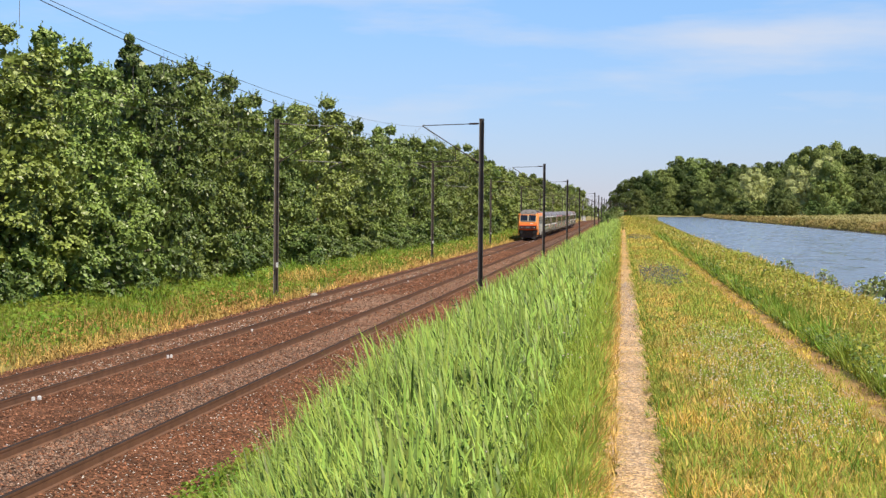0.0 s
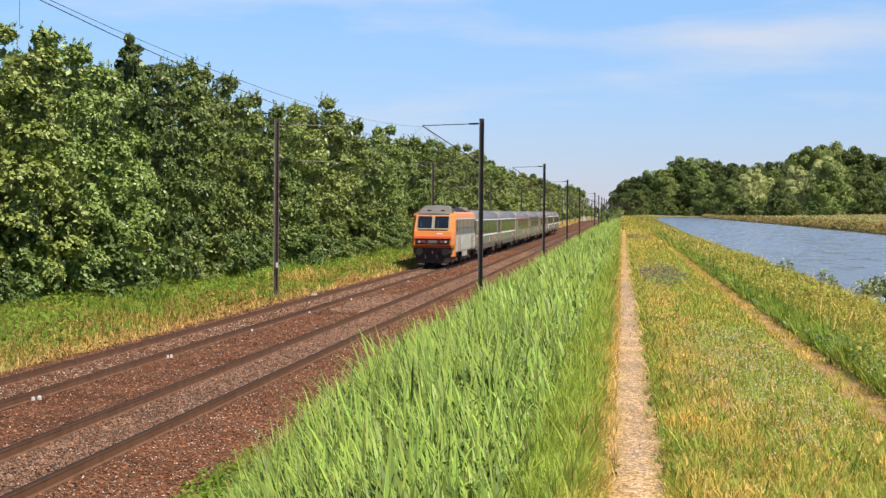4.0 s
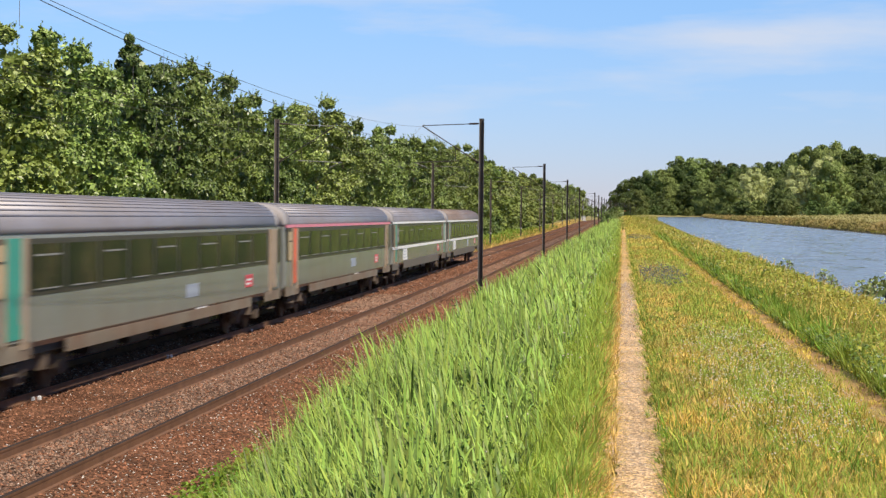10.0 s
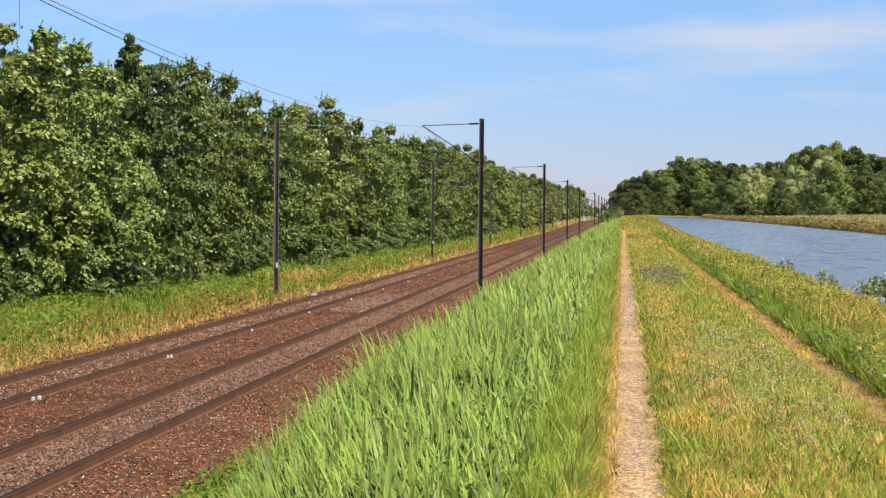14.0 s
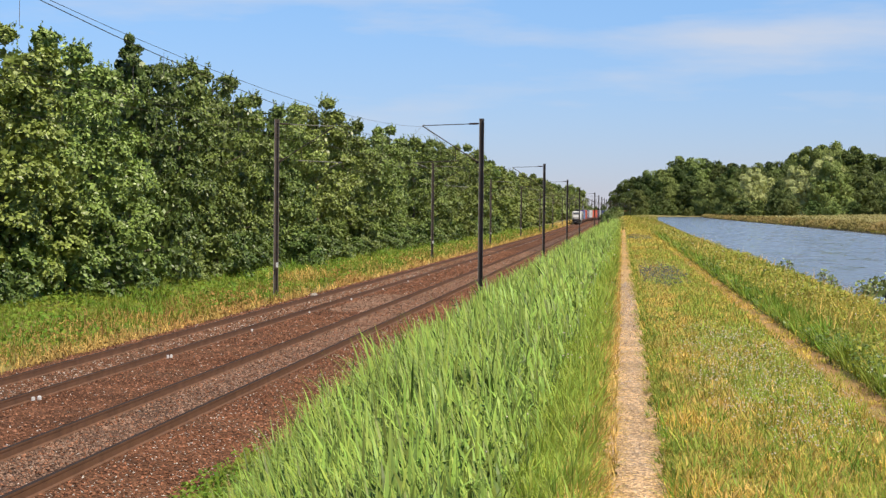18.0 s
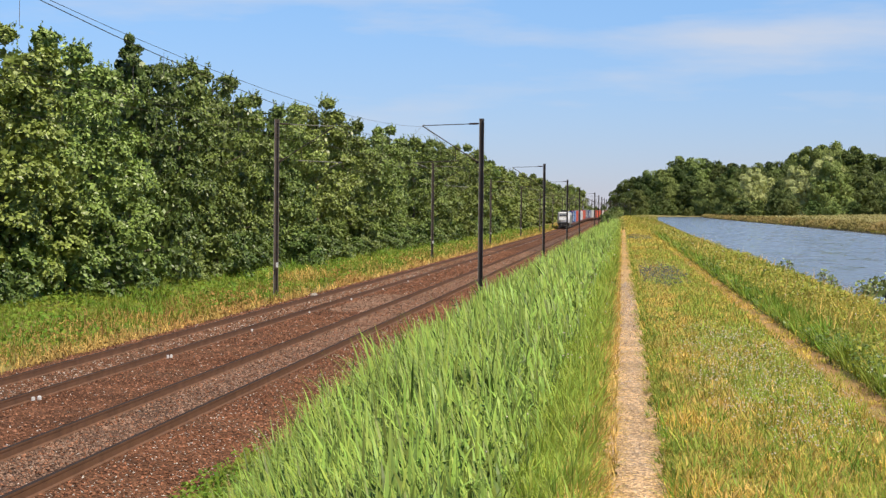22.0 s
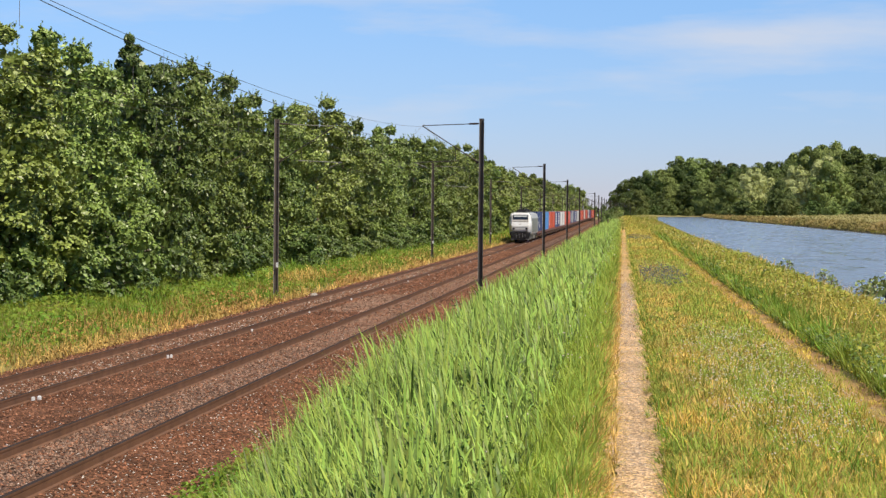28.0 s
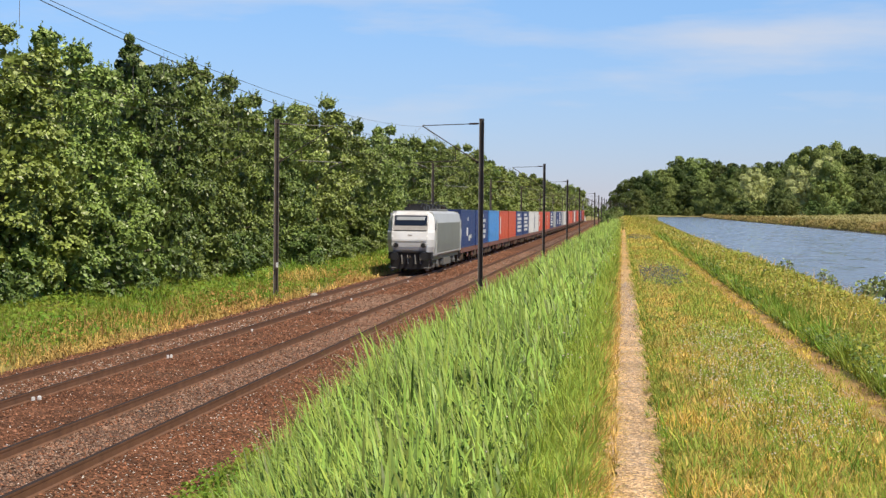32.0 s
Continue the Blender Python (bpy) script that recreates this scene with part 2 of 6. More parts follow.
M["white"] = surf("white_paint", (0.78, 0.78, 0.76), 0.5, var=0.08, scale=2, bump=0.03, dirt=(0.5, 0.46, 0.4), dirt_amount=0.25)
M["concrete"] = surf("concrete", (0.42, 0.40, 0.36), 0.9, var=0.2, scale=2, fine=30, bump=0.3)
# water: smooth dark body under a rippled surface
w = M["water"] = bpy.data.materials.new("canal_water")
w.use_nodes = True
n, l = w.node_tree.nodes, w.node_tree.links
b = n["Principled BSDF"]
b.inputs["Base Color"].default_value = (0.15, 0.168, 0.18, 1)
b.inputs["Roughness"].default_value, b.inputs["IOR"].default_value = 0.10, 1.33
tc = n.new("ShaderNodeTexCoord")
waves = []
for sx, sy, sc in ((0.55, 0.16, 1.0), (2.4, 0.9, 1.0)):
    mp, nz = n.new("ShaderNodeMapping"), n.new("ShaderNodeTexNoise")
    mp.inputs["Scale"].default_value = (sx, sy, 1.0)
    nz.inputs["Scale"].default_value, nz.inputs["Detail"].default_value, nz.inputs["Roughness"].default_value = sc, 6.0, 0.6
    l.new(tc.outputs["Object"], mp.inputs["Vector"])
    l.new(mp.outputs["Vector"], nz.inputs["Vector"])
    waves.append(nz.outputs["Fac"])
wsum = n.new("ShaderNodeMath")
wsum.operation = "MULTIPLY_ADD"
wsum.inputs[1].default_value = 0.4
l.new(waves[1], wsum.inputs[0])
l.new(waves[0], wsum.inputs[2])
bp = n.new("ShaderNodeBump")
bp.inputs["Strength"].default_value, bp.inputs["Distance"].default_value = 0.8, 0.22
l.new(wsum.outputs[0], bp.inputs["Height"])
l.new(bp.outputs["Normal"], b.inputs["Normal"])
wr = n.new("ShaderNodeMapRange")
wr.inputs["From Min"].default_value, wr.inputs["From Max"].default_value = 0.35, 0.65
wr.inputs["To Min"].default_value, wr.inputs["To Max"].default_value = 0.05, 0.3
l.new(waves[0], wr.inputs["Value"])
l.new(wr.outputs["Result"], b.inputs["Roughness"])
# train paints
M["orange"] = surf("orange_loco_paint", (0.82, 0.265, 0.048), 0.38, var=0.1, scale=1.5, fine=20, bump=0.02, dirt=(0.35, 0.16, 0.07), dirt_amount=0.25)
M["orange_deep"] = surf("deep_orange_paint", (0.72, 0.10, 0.02), 0.4, var=0.1, scale=1.5, bump=0.02)
M["loco_brown"] = surf("brown_grey_loco_paint", (0.228, 0.170, 0.122), 0.35, var=0.15, scale=1.2, fine=20, bump=0.02, dirt=(0.17, 0.13, 0.10), dirt_amount=0.5)
M["loco_dark"] = surf("slate_grey_loco_paint", (0.150, 0.158, 0.155), 0.4, var=0.15, scale=1.2, fine=20, bump=0.02, dirt=(0.2, 0.16, 0.13), dirt_amount=0.35)
M["loco_light"] = surf("light_grey_loco_paint", (0.53, 0.515, 0.455), 0.45, var=0.1, scale=1.2, fine=20, bump=0.02, dirt=(0.34, 0.28, 0.22), dirt_amount=0.5)
M["cowl"] = surf("grey_cab_roof", (0.175, 0.168, 0.152), 0.5, var=0.15, scale=1.5, bump=0.03, dirt=(0.18, 0.15, 0.12), dirt_amount=0.5)
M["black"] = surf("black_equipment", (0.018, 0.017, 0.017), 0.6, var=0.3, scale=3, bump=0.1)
M["glass"] = surf("tinted_glass", (0.016, 0.018, 0.016), 0.09, var=0.3, scale=1.3, bump=0, spec=0.07, dirt=(0.055, 0.046, 0.028), dirt_amount=0.9)
M["bogie"] = surf("brake_dust_steel", (0.105, 0.076, 0.053), 0.85, 0.1, var=0.4, scale=3, fine=25, bump=0.3)
M["bogie_tan"] = surf("dusty_tan_bogie", (0.135, 0.104, 0.080), 0.85, 0.0, var=0.4, scale=3, fine=25, bump=0.3)
M["wheel"] = surf("worn_wheel_steel", (0.06, 0.043, 0.033), 0.6, 0.4, var=0.3, scale=4, bump=0.1)
M["tail_red"] = surf("red_lamp_glass", (0.42, 0.05, 0.035), 0.15, var=0.05, bump=0)
M["lamp"] = surf("lamp_lens", (0.6, 0.6, 0.58), 0.1, var=0.03, bump=0)
M["coach"] = surf("grey_coach_paint", (0.215, 0.226, 0.206), 0.22, var=0.1, scale=0.8, fine=18, bump=0.02, dirt=(0.20, 0.165, 0.12), dirt_amount=0.3)
M["coach_low"] = surf("dirty_skirt_paint", (0.125, 0.114, 0.090), 0.6, var=0.25, scale=1.5, bump=0.05, dirt=(0.15, 0.10, 0.07), dirt_amount=0.6)
M["coach_rust"] = surf("rust_streaked_paint", (0.205, 0.172, 0.125), 0.6, var=0.3, scale=1.2, bump=0.05, dirt=(0.17, 0.09, 0.05), dirt_amount=0.7)
M["screen"] = surf("windscreen_glass", (0.012, 0.018, 0.030), 0.07, var=0.2, bump=0, spec=0.35)
M["apron"] = surf("grimy_apron_paint", (0.05, 0.042, 0.037), 0.7, var=0.4, scale=3, bump=0.1, dirt=(0.075, 0.055, 0.045), dirt_amount=0.7)
M["screen_frame"] = surf("olive_grey_frame", (0.27, 0.255, 0.20), 0.5, var=0.15, scale=2, bump=0.02)
M["band"] = surf("dark_window_band", (0.050, 0.044, 0.036), 0.3, var=0.15, scale=1.0, bump=0, spec=0.15)
M["end_brown"] = surf("grimy_brown_panel", (0.095, 0.075, 0.058), 0.5, var=0.25, scale=2, bump=0.03)
M["roof"] = surf("silver_ribbed_roof", (0.25, 0.24, 0.265), 0.5, 0.25, var=0.15, scale=0.7, fine=15, bump=0.03, dirt=(0.25, 0.21, 0.18), dirt_amount=0.5)
M["roof_brown"] = surf("grimy_ribbed_roof", (0.24, 0.185, 0.155), 0.5, 0.1, var=0.2, scale=0.7, fine=15, bump=0.03, dirt=(0.2, 0.13, 0.09), dirt_amount=0.6)
M["roof_end"] = surf("dull_roof_end", (0.28, 0.262, 0.262), 0.75, 0.0, var=0.2, scale=0.7, fine=15, bump=0.03, dirt=(0.2, 0.14, 0.1), dirt_amount=0.5)
M["teal"] = surf("teal_door_paint", (0.045, 0.29, 0.215), 0.45, var=0.1, bump=0.02)
M["red"] = surf("red_door_paint", (0.72, 0.125, 0.055), 0.45, var=0.1, bump=0.02)
M["rose"] = surf("rose_stripe", (0.68, 0.22, 0.29), 0.45, var=0.1, bump=0.02)
M["pink"] = surf("raspberry_stripe", (0.60, 0.07, 0.10), 0.45, var=0.1, bump=0.02)
M["tan"] = surf("dusty_tan_pillar", (0.34, 0.26, 0.18), 0.65, var=0.2, scale=3, bump=0.05)
M["blue_sign"] = surf("pale_blue_panel", (0.33, 0.37, 0.44), 0.5, var=0.05, bump=0)
M["rubber"] = surf("black_rubber", (0.022, 0.021, 0.02), 0.85, var=0.2, bump=0.1)
M["silver"] = surf("silver_loco_paint", (0.46, 0.47, 0.455), 0.4, 0.1, var=0.08, scale=1.2, bump=0.02, dirt=(0.4, 0.37, 0.33), dirt_amount=0.3)
M["louvre"] = surf("green_grey_louvres", (0.245, 0.252, 0.222), 0.5, 0.1, var=0.1, bump=0.02, dirt=(0.22, 0.19, 0.15), dirt_amount=0.3)
M["wagon"] = surf("red_oxide_wagon", (0.19, 0.075, 0.05), 0.75, var=0.3, scale=2, bump=0.1, dirt=(0.10, 0.075, 0.06), dirt_amount=0.6)
CONT = {"navy": (0.018, 0.045, 0.16), "sky_blue": (0.07, 0.27, 0.62), "orange_red": (0.55, 0.085, 0.035), "white": (0.66, 0.66, 0.63), "rust_red": (0.30, 0.05, 0.035), "grey": (0.32, 0.34, 0.35)}
for key, c in CONT.items():
    M["box_" + key] = surf(key + "_container_paint", c, 0.5, var=0.15, scale=0.8, bump=0.03, dirt=(c[0] * 0.6 + 0.05, c[1] * 0.6 + 0.03, c[2] * 0.6 + 0.02), dirt_amount=0.4, obrand=0.12)


# ---- mesh helpers ----
def part(name, bm, material, parent=None, label="", smooth=False):
    """Links a bmesh as one mesh object, under its thing or part."""
    me = bpy.data.meshes.new(name)
    bm.to_mesh(me)
    bm.free()
    return link(name, me, material, parent, label, smooth)


def link(name, me, material, parent=None, label="", smooth=False):
    if not me.materials:
        me.materials.append(material)
    if smooth:
        for p in me.polygons:
            p.use_smooth = True
    ob = new(name, me)
    if parent:
        ob.parent = parent
    if label:
        tagged(ob, label)
    return ob


def raw(name, verts, faces, material, parent=None, label="", smooth=False):
    me = bpy.data.meshes.new(name)
    me.from_pydata(verts if isinstance(verts, list) else verts.tolist(), [], faces if isinstance(faces, list) else faces.tolist())
    me.update()
    return link(name, me, material, parent, label, smooth)


def box(x0, x1, y0, y1, z0, z1, bevel=0.0, bm=None):
    bm = bm or bmesh.new()
    r = bmesh.ops.create_cube(bm, size=1)
    for v in r["verts"]:
        v.co = Vector(((x0 + x1) / 2 + v.co.x * (x1 - x0), (y0 + y1) / 2 + v.co.y * (y1 - y0), (z0 + z1) / 2 + v.co.z * (z1 - z0)))
    if bevel:
        bmesh.ops.bevel(bm, geom=list({e for v in r["verts"] for e in v.link_edges}), offset=bevel, segments=2, affect="EDGES")
    return bm


def tube(a, b, r0, r1=None, seg=8, bm=None):
    bm = bm or bmesh.new()
    a, b = Vector(a), Vector(b)
    m = Matrix.Translation((a + b) / 2) @ (b - a).to_track_quat("Z", "Y").to_matrix().to_4x4()
    bmesh.ops.create_cone(bm, cap_ends=True, segments=seg, radius1=r0, radius2=r0 if r1 is None else r1, depth=(b - a).length, matrix=m)
    return bm


def loft(sections, closed=True, caps=True, bm=None):
    bm = bm or bmesh.new()
    rings = [[bm.verts.new(p) for p in s] for s in sections]
    k = len(rings[0])
    for r, q in zip(rings, rings[1:]):
        for i in range(k if closed else k - 1):
            bm.faces.new((r[i], r[(i + 1) % k], q[(i + 1) % k], q[i]))
    if caps and closed:
        bm.faces.new(rings[0][::-1])
        bm.faces.new(rings[-1])
    bmesh.ops.recalc_face_normals(bm, faces=bm.faces)
    return bm


# ---- the lie of the land ----
def far_bend(d):
    """The bend to the right at the far end, which railway and towpath share."""
    q = np.clip(d, 560.0, 700.0) - 560.0
    return 1.7e-4 * q * q + 0.0476 * np.maximum(d - 700.0, 0.0)


def xc(d):
    """Sideways drift of the railway with distance."""
    d = np.maximum(d, 0.0)
    return np.where(d < 600, 0.3824e-5 * d * d, 0.3824e-5 * 360000 + 0.00459 * (d - 600)) + far_bend(d)


def zt(d):
    """Height of the rail tops."""
    d = np.clip(d, 0.0, 600.0)
    return -0.0036 * d + 0.6072e-5 * d * d


def xp(d):
    return 0.0043 * d + far_bend(d)


WATER_Z = 1.1
NEAR_EDGE = ([-1000, 60, 120, 250, 500, 840, 870, 900, 1000, 1300, 5000], [6.2, 6.4, 6.8, 8.9, 13, 21, 36, 56, 110, 300, 2400])
FAR_EDGE = ([-1000, 0, 202, 330, 511, 700, 860, 900, 1000, 1300, 5000], [31, 31, 31.7, 33.8, 35.7, 38.5, 43, 70, 140, 340, 2450])
XA, XB = -12.168, -8.310
KNOTS = [("t", -2500, 9.0, 0), ("t", -400, 3.0, 0), ("t", -60, 1.4, 0.5), ("t", -26, 1.0, 1), ("t", -20, 0.6, 1), ("t", -16.5, 0.22, 1), ("t", -14.9, 0.0, 1), ("t", -14.2, -0.27, 1),
         ("t", -13.4, -0.27, 1), ("t", -7.0, -0.27, 1), ("t", -6.3, -0.38, 1), ("t", -5.6, -0.45, 1), ("t", -4.9, -0.5, 1), ("p", -0.95, 1.76, 0), ("p", -0.3, 1.89, 0), ("p", -0.05, 1.86, 0),
         ("p", 0.29, 1.86, 0), ("p", 0.42, 1.91, 0), ("p", 1.2, 1.93, 0), ("p", 1.95, 1.91, 0), ("p", 2.05, 1.88, 0), ("p", 2.3, 1.88, 0), ("p", 2.5, 1.94, 0), ("p", 4.4, 1.84, 0),
         ("n", 0, 1.0, 0), ("n", 1.2, 0.2, 0), ("f", -1.2, 0.2, 0), ("f", 0, 1.15, 0), ("f", 1.2, 1.9, 0), ("f", 7, 2.2, 0), ("f", 60, 3.4, 0), ("f", 200, 5.2, 0), ("f", 2600, 16, 0)]


def knots(d):
    d = np.asarray(d, float)
    off = {"t": xc(d), "p": xp(d), "n": np.interp(d, *NEAR_EDGE), "f": np.interp(d, *FAR_EDGE)}
    xs = np.stack([off[k] + c for k, c, z, g in KNOTS], -1)
    zs = np.stack([z + g * zt(d) for k, c, z, g in KNOTS], -1)
    return xs, zs


def gz(x, d):
    """Height of the ground."""
    x, d = np.broadcast_arrays(np.asarray(x, float), np.asarray(d, float))
    xs, zs = knots(d)
    out = zs[..., 0].copy()
    for i in range(len(KNOTS) - 1):
        a, bb = xs[..., i], xs[..., i + 1]
        t = np.clip((x - a) / np.maximum(bb - a, 1e-6), 0, 1)
        out = np.where(x >= a, zs[..., i] + t * (zs[..., i + 1] - zs[..., i]), out)
    return out


rows_d = np.concatenate([np.arange(-950, -20, 60), np.arange(-20, 60, 2.0), np.arange(60, 200, 5.0), np.arange(200, 900, 25.0), np.arange(900, 1300, 40.0), [1500, 2000, 3000, 4500]])
gx, gzz = knots(rows_d)
SUB = 3
cols_x, cols_z = [], []
for i in range(len(KNOTS) - 1):
    for s in range(SUB):
        cols_x.append(gx[:, i] + (gx[:, i + 1] - gx[:, i]) * s / SUB)
        cols_z.append(gzz[:, i] + (gzz[:, i + 1] - gzz[:, i]) * s / SUB)
cols_x.append(gx[:, -1])
cols_z.append(gzz[:, -1])
cx, cz = np.stack(cols_x, 1), np.stack(cols_z, 1)
nr, nc = cx.shape
gv = np.stack([cx, np.repeat(rows_d[:, None], nc, 1), cz], -1).reshape(-1, 3)
idx = np.arange(nr * nc).reshape(nr, nc)
gf = np.stack([idx[:-1, :-1], idx[:-1, 1:], idx[1:, 1:], idx[1:, :-1]], -1).reshape(-1, 4)
ground = tagged(raw("ground", gv, gf, M["soil"], smooth=True), "dry grassy ground falling from towpath to railway and canal", "ground", kind="structure")


def strip(name, left, right, ds, lift, material, nx=6, rough=0.0, seed=1):
    """A sheet laid along the way just above the ground, with uneven edges."""
    ds = np.asarray(ds, float)
    rng = np.random.RandomState(seed)
    wob = lambda ph: rough * (0.5 * np.sin(1.7 * ds + ph) + 0.35 * np.sin(4.3 * ds + 2 * ph) + 0.3 * rng.uniform(-1, 1, len(ds)))
    a, bb = left(ds) + wob(seed), right(ds) + wob(seed + 2.5)
    xs = a[:, None] + (bb - a)[:, None] * np.linspace(0, 1, nx)[None]
    dd = np.repeat(ds[:, None], nx, 1)
    v = np.stack([xs, dd, gz(xs, dd) + lift], -1).reshape(-1, 3)
    i = np.arange(len(ds) * nx).reshape(len(ds), nx)
    f = np.stack([i[:-1, :-1], i[:-1, 1:], i[1:, 1:], i[1:, :-1]], -1).reshape(-1, 4)
    return raw(name, v, f, material, smooth=True)


trail_d = np.concatenate([np.arange(-40, 60, 0.12), np.arange(60, 300, 0.6), np.arange(300, 820, 5)])
tagged(strip("footpath", lambda d: xp(d) - 0.07, lambda d: xp(d) + 0.31, trail_d, 0.012, M["trail"], 5, 0.08, 2), "narrow trodden earth footpath through the grass", "path", kind="structure")
tagged(strip("wheel_track", lambda d: xp(d) + 2.03, lambda d: xp(d) + 2.32, trail_d, 0.006, M["trail_dry"], 4, 0.075, 3), "dry worn wheel track through the towpath meadow", "path", kind="structure")

# ballast bed: two shouldered layers, the near track freshly stoned
prof = [(-14.7, -0.24), (-13.85, -0.21), (-13.3, -0.15), (-12.9, -0.17), (-11.4, -0.17), (-11.0, -0.15), (-10.2, -0.16), (-9.4, -0.15), (-9.05, -0.17), (-7.55, -0.17), (-7.1, -0.15), (-6.5, -0.26), (-5.7, -0.42)]
bd = np.concatenate([np.arange(-950, 10, 30), np.arange(10, 130, 0.4), np.arange(130, 400, 3), np.arange(400, 1000, 20), np.arange(1000, 3000, 60)])
rng = np.random.RandomState(5)
us = np.concatenate([np.linspace(a[0], c[0], 4)[:-1] for a, c in zip(prof, prof[1:])] + [[prof[-1][0]]])
zs = np.interp(us, [p[0] for p in prof], [p[1] for p in prof])
bx = us[None] + xc(bd)[:, None]
bx[:, 0] += rng.uniform(-0.25, 0.25, len(bd))
bx[:, -1] += rng.uniform(-0.15, 0.3, len(bd))
bz = zs[None] + zt(bd)[:, None] + rng.uniform(-0.018, 0.018, (len(bd), len(us)))
bz[:, -1] -= 0.12
bz[:, 0] -= 0.05
bv = np.stack([bx, np.repeat(bd[:, None], len(us), 1), bz], -1)
i = np.arange(len(bd) * len(us)).reshape(len(bd), len(us))
bf = np.stack([i[:-1, :-1], i[:-1, 1:], i[1:, 1:], i[1:, :-1]], -1)
bed = raw("ballast_bed", bv.reshape(-1, 3), bf.reshape(-1, 4), M["ballast"])
tagged(bed, "brown crushed-stone ballast under two railway tracks", "ballast", kind="structure")
bed.data.materials.append(M["ballast_grey"])
ucol = (us[:-1] + us[1:]) / 2
grey_cols = (ucol > -9.0) & (ucol < -7.6)
mi = np.tile(np.where(grey_cols, 1, 0), len(bd) - 1)
bed.data.polygons.foreach_set("material_index", mi.astype(np.int32))

# water
wd = np.concatenate([np.arange(-1000, 800, 60), np.arange(800, 1300, 20), np.arange(1300, 5000, 400)])
wa, wb = np.interp(wd, *NEAR_EDGE) - 1.5, np.interp(wd, *FAR_EDGE) + 1.0
v = np.stack([np.stack([wa, wd, np.full(len(wd), WATER_Z)], -1), np.stack([wb, wd, np.full(len(wd), WATER_Z)], -1)], 1).reshape(-1, 3)
f = [[2 * k, 2 * k + 1, 2 * k + 3, 2 * k + 2] for k in range(len(wd) - 1)]
tagged(raw("water", v, f, M["water"]), "calm blue-grey canal water with fine ripples", "water", kind="structure")

# rails: head, web and foot
RAIL = [(-0.036, 0), (0.036, 0), (0.036, -0.035), (0.030, -0.05), (0.034, -0.14), (0.075, -0.16), (0.075, -0.172), (-0.075, -0.172), (-0.075, -0.16), (-0.034, -0.14), (-0.030, -0.05), (-0.036, -0.035)]
rd = np.concatenate([np.arange(-950, 0, 50), np.arange(0, 700, 5), np.arange(700, 3001, 50)])
for cxx in (XA - 0.753, XA + 0.753, XB - 0.753, XB + 0.753):
    bm = loft([[(cxx + float(xc(d)) + a, float(d), float(zt(d)) + z) for a, z in RAIL] for d in rd])
    ob = part("rail", bm, M["rail"])
    ob.data.materials.append(M["railhead"])
    for p in ob.data.polygons:
        if p.normal.z > 0.9 and abs(p.center.z - float(zt(p.center.y))) < 0.01:
            p.material_index = 1
    tagged(ob, "long rusty steel rail with a worn bright head", "rail", "rails", "structure")


# ---- overhead line ----
SPAN = 62.74


def mast(side, reach=2.52):
    """A steel H-beam mast with its bracket over the track; side is +1 when the bracket reaches to the right."""
    root = new("catenary_mast")
    bm = bmesh.new()
    w_ = 0.075 if side > 0 else 0.09
    box(0.085, 0.10, -w_, w_, -0.9, 7.66, bm=bm)
    box(-0.085, 0.085, -0.008, 0.008, -0.9, 7.66, bm=bm)
    part("post", bm, M["mast_brown" if side > 0 else "mast"], root)
    part("flange", box(-0.10, -0.085, -w_, w_, -0.9, 7.66), M["mast_grey"], root, "paler grey flange")
    part("footing", box(-0.3, 0.3, -0.3, 0.3, -1.2, -0.55, 0.03), M["concrete"], root)
    if side > 0:
        part("plate", box(0.02, 0.12, -0.125, -0.11, 1.2, 1.42), M["white"], root, "small white plate")
    s = side
    part("tie_rod", tube((s * 0.55, 0, 7.43), (s * reach, 0, 7.35), 0.018), M["mast_grey" if side > 0 else "mast"], root)
    bm = tube((s * 0.12, 0, 7.45), (s * 0.56, 0, 7.43), 0.032)
    for k in range(4):
        tube((s * (0.2 + 0.08 * k), 0, 7.44), (s * (0.25 + 0.08 * k), 0, 7.438), 0.05, 0.04, 10, bm)
    part("insulator", bm, M["insulator"], root, "brown porcelain insulator")
    part("strut", tube((s * 0.35, 0, 5.95), (s * reach, 0, 7.33), 0.022), M["mast"], root)
    bm = tube((s * 0.1, 0, 5.78), (s * 0.35, 0, 5.95), 0.03)
    for k in range(3):
        tube((s * (0.14 + 0.06 * k), 0, 5.80 + 0.045 * k), (s * (0.17 + 0.06 * k), 0, 5.825 + 0.045 * k), 0.06, 0.045, 10, bm)
    part("insulator", bm, M["insulator"], root, "brown porcelain insulator")
    part("registration_arm", tube((s * 0.95, 0, 5.86), (s * (reach + 0.35), 0, 5.78), 0.018), M["mast_grey" if side > 0 else "mast"], root)
    part("hanger", tube((s * 1.1, 0, 5.86), (s * 1.1, 0, 6.42), 0.012), M["mast"], root)
    part("steady_arm", tube((s * (reach + 0.3), 0, 5.78), (s * (reach - 0.2), 0, 5.56), 0.014), M["mast_grey"], root)
    return tagged(root, "dark weathered steel catenary mast with bracket arm", "mast", "masts along the railway")


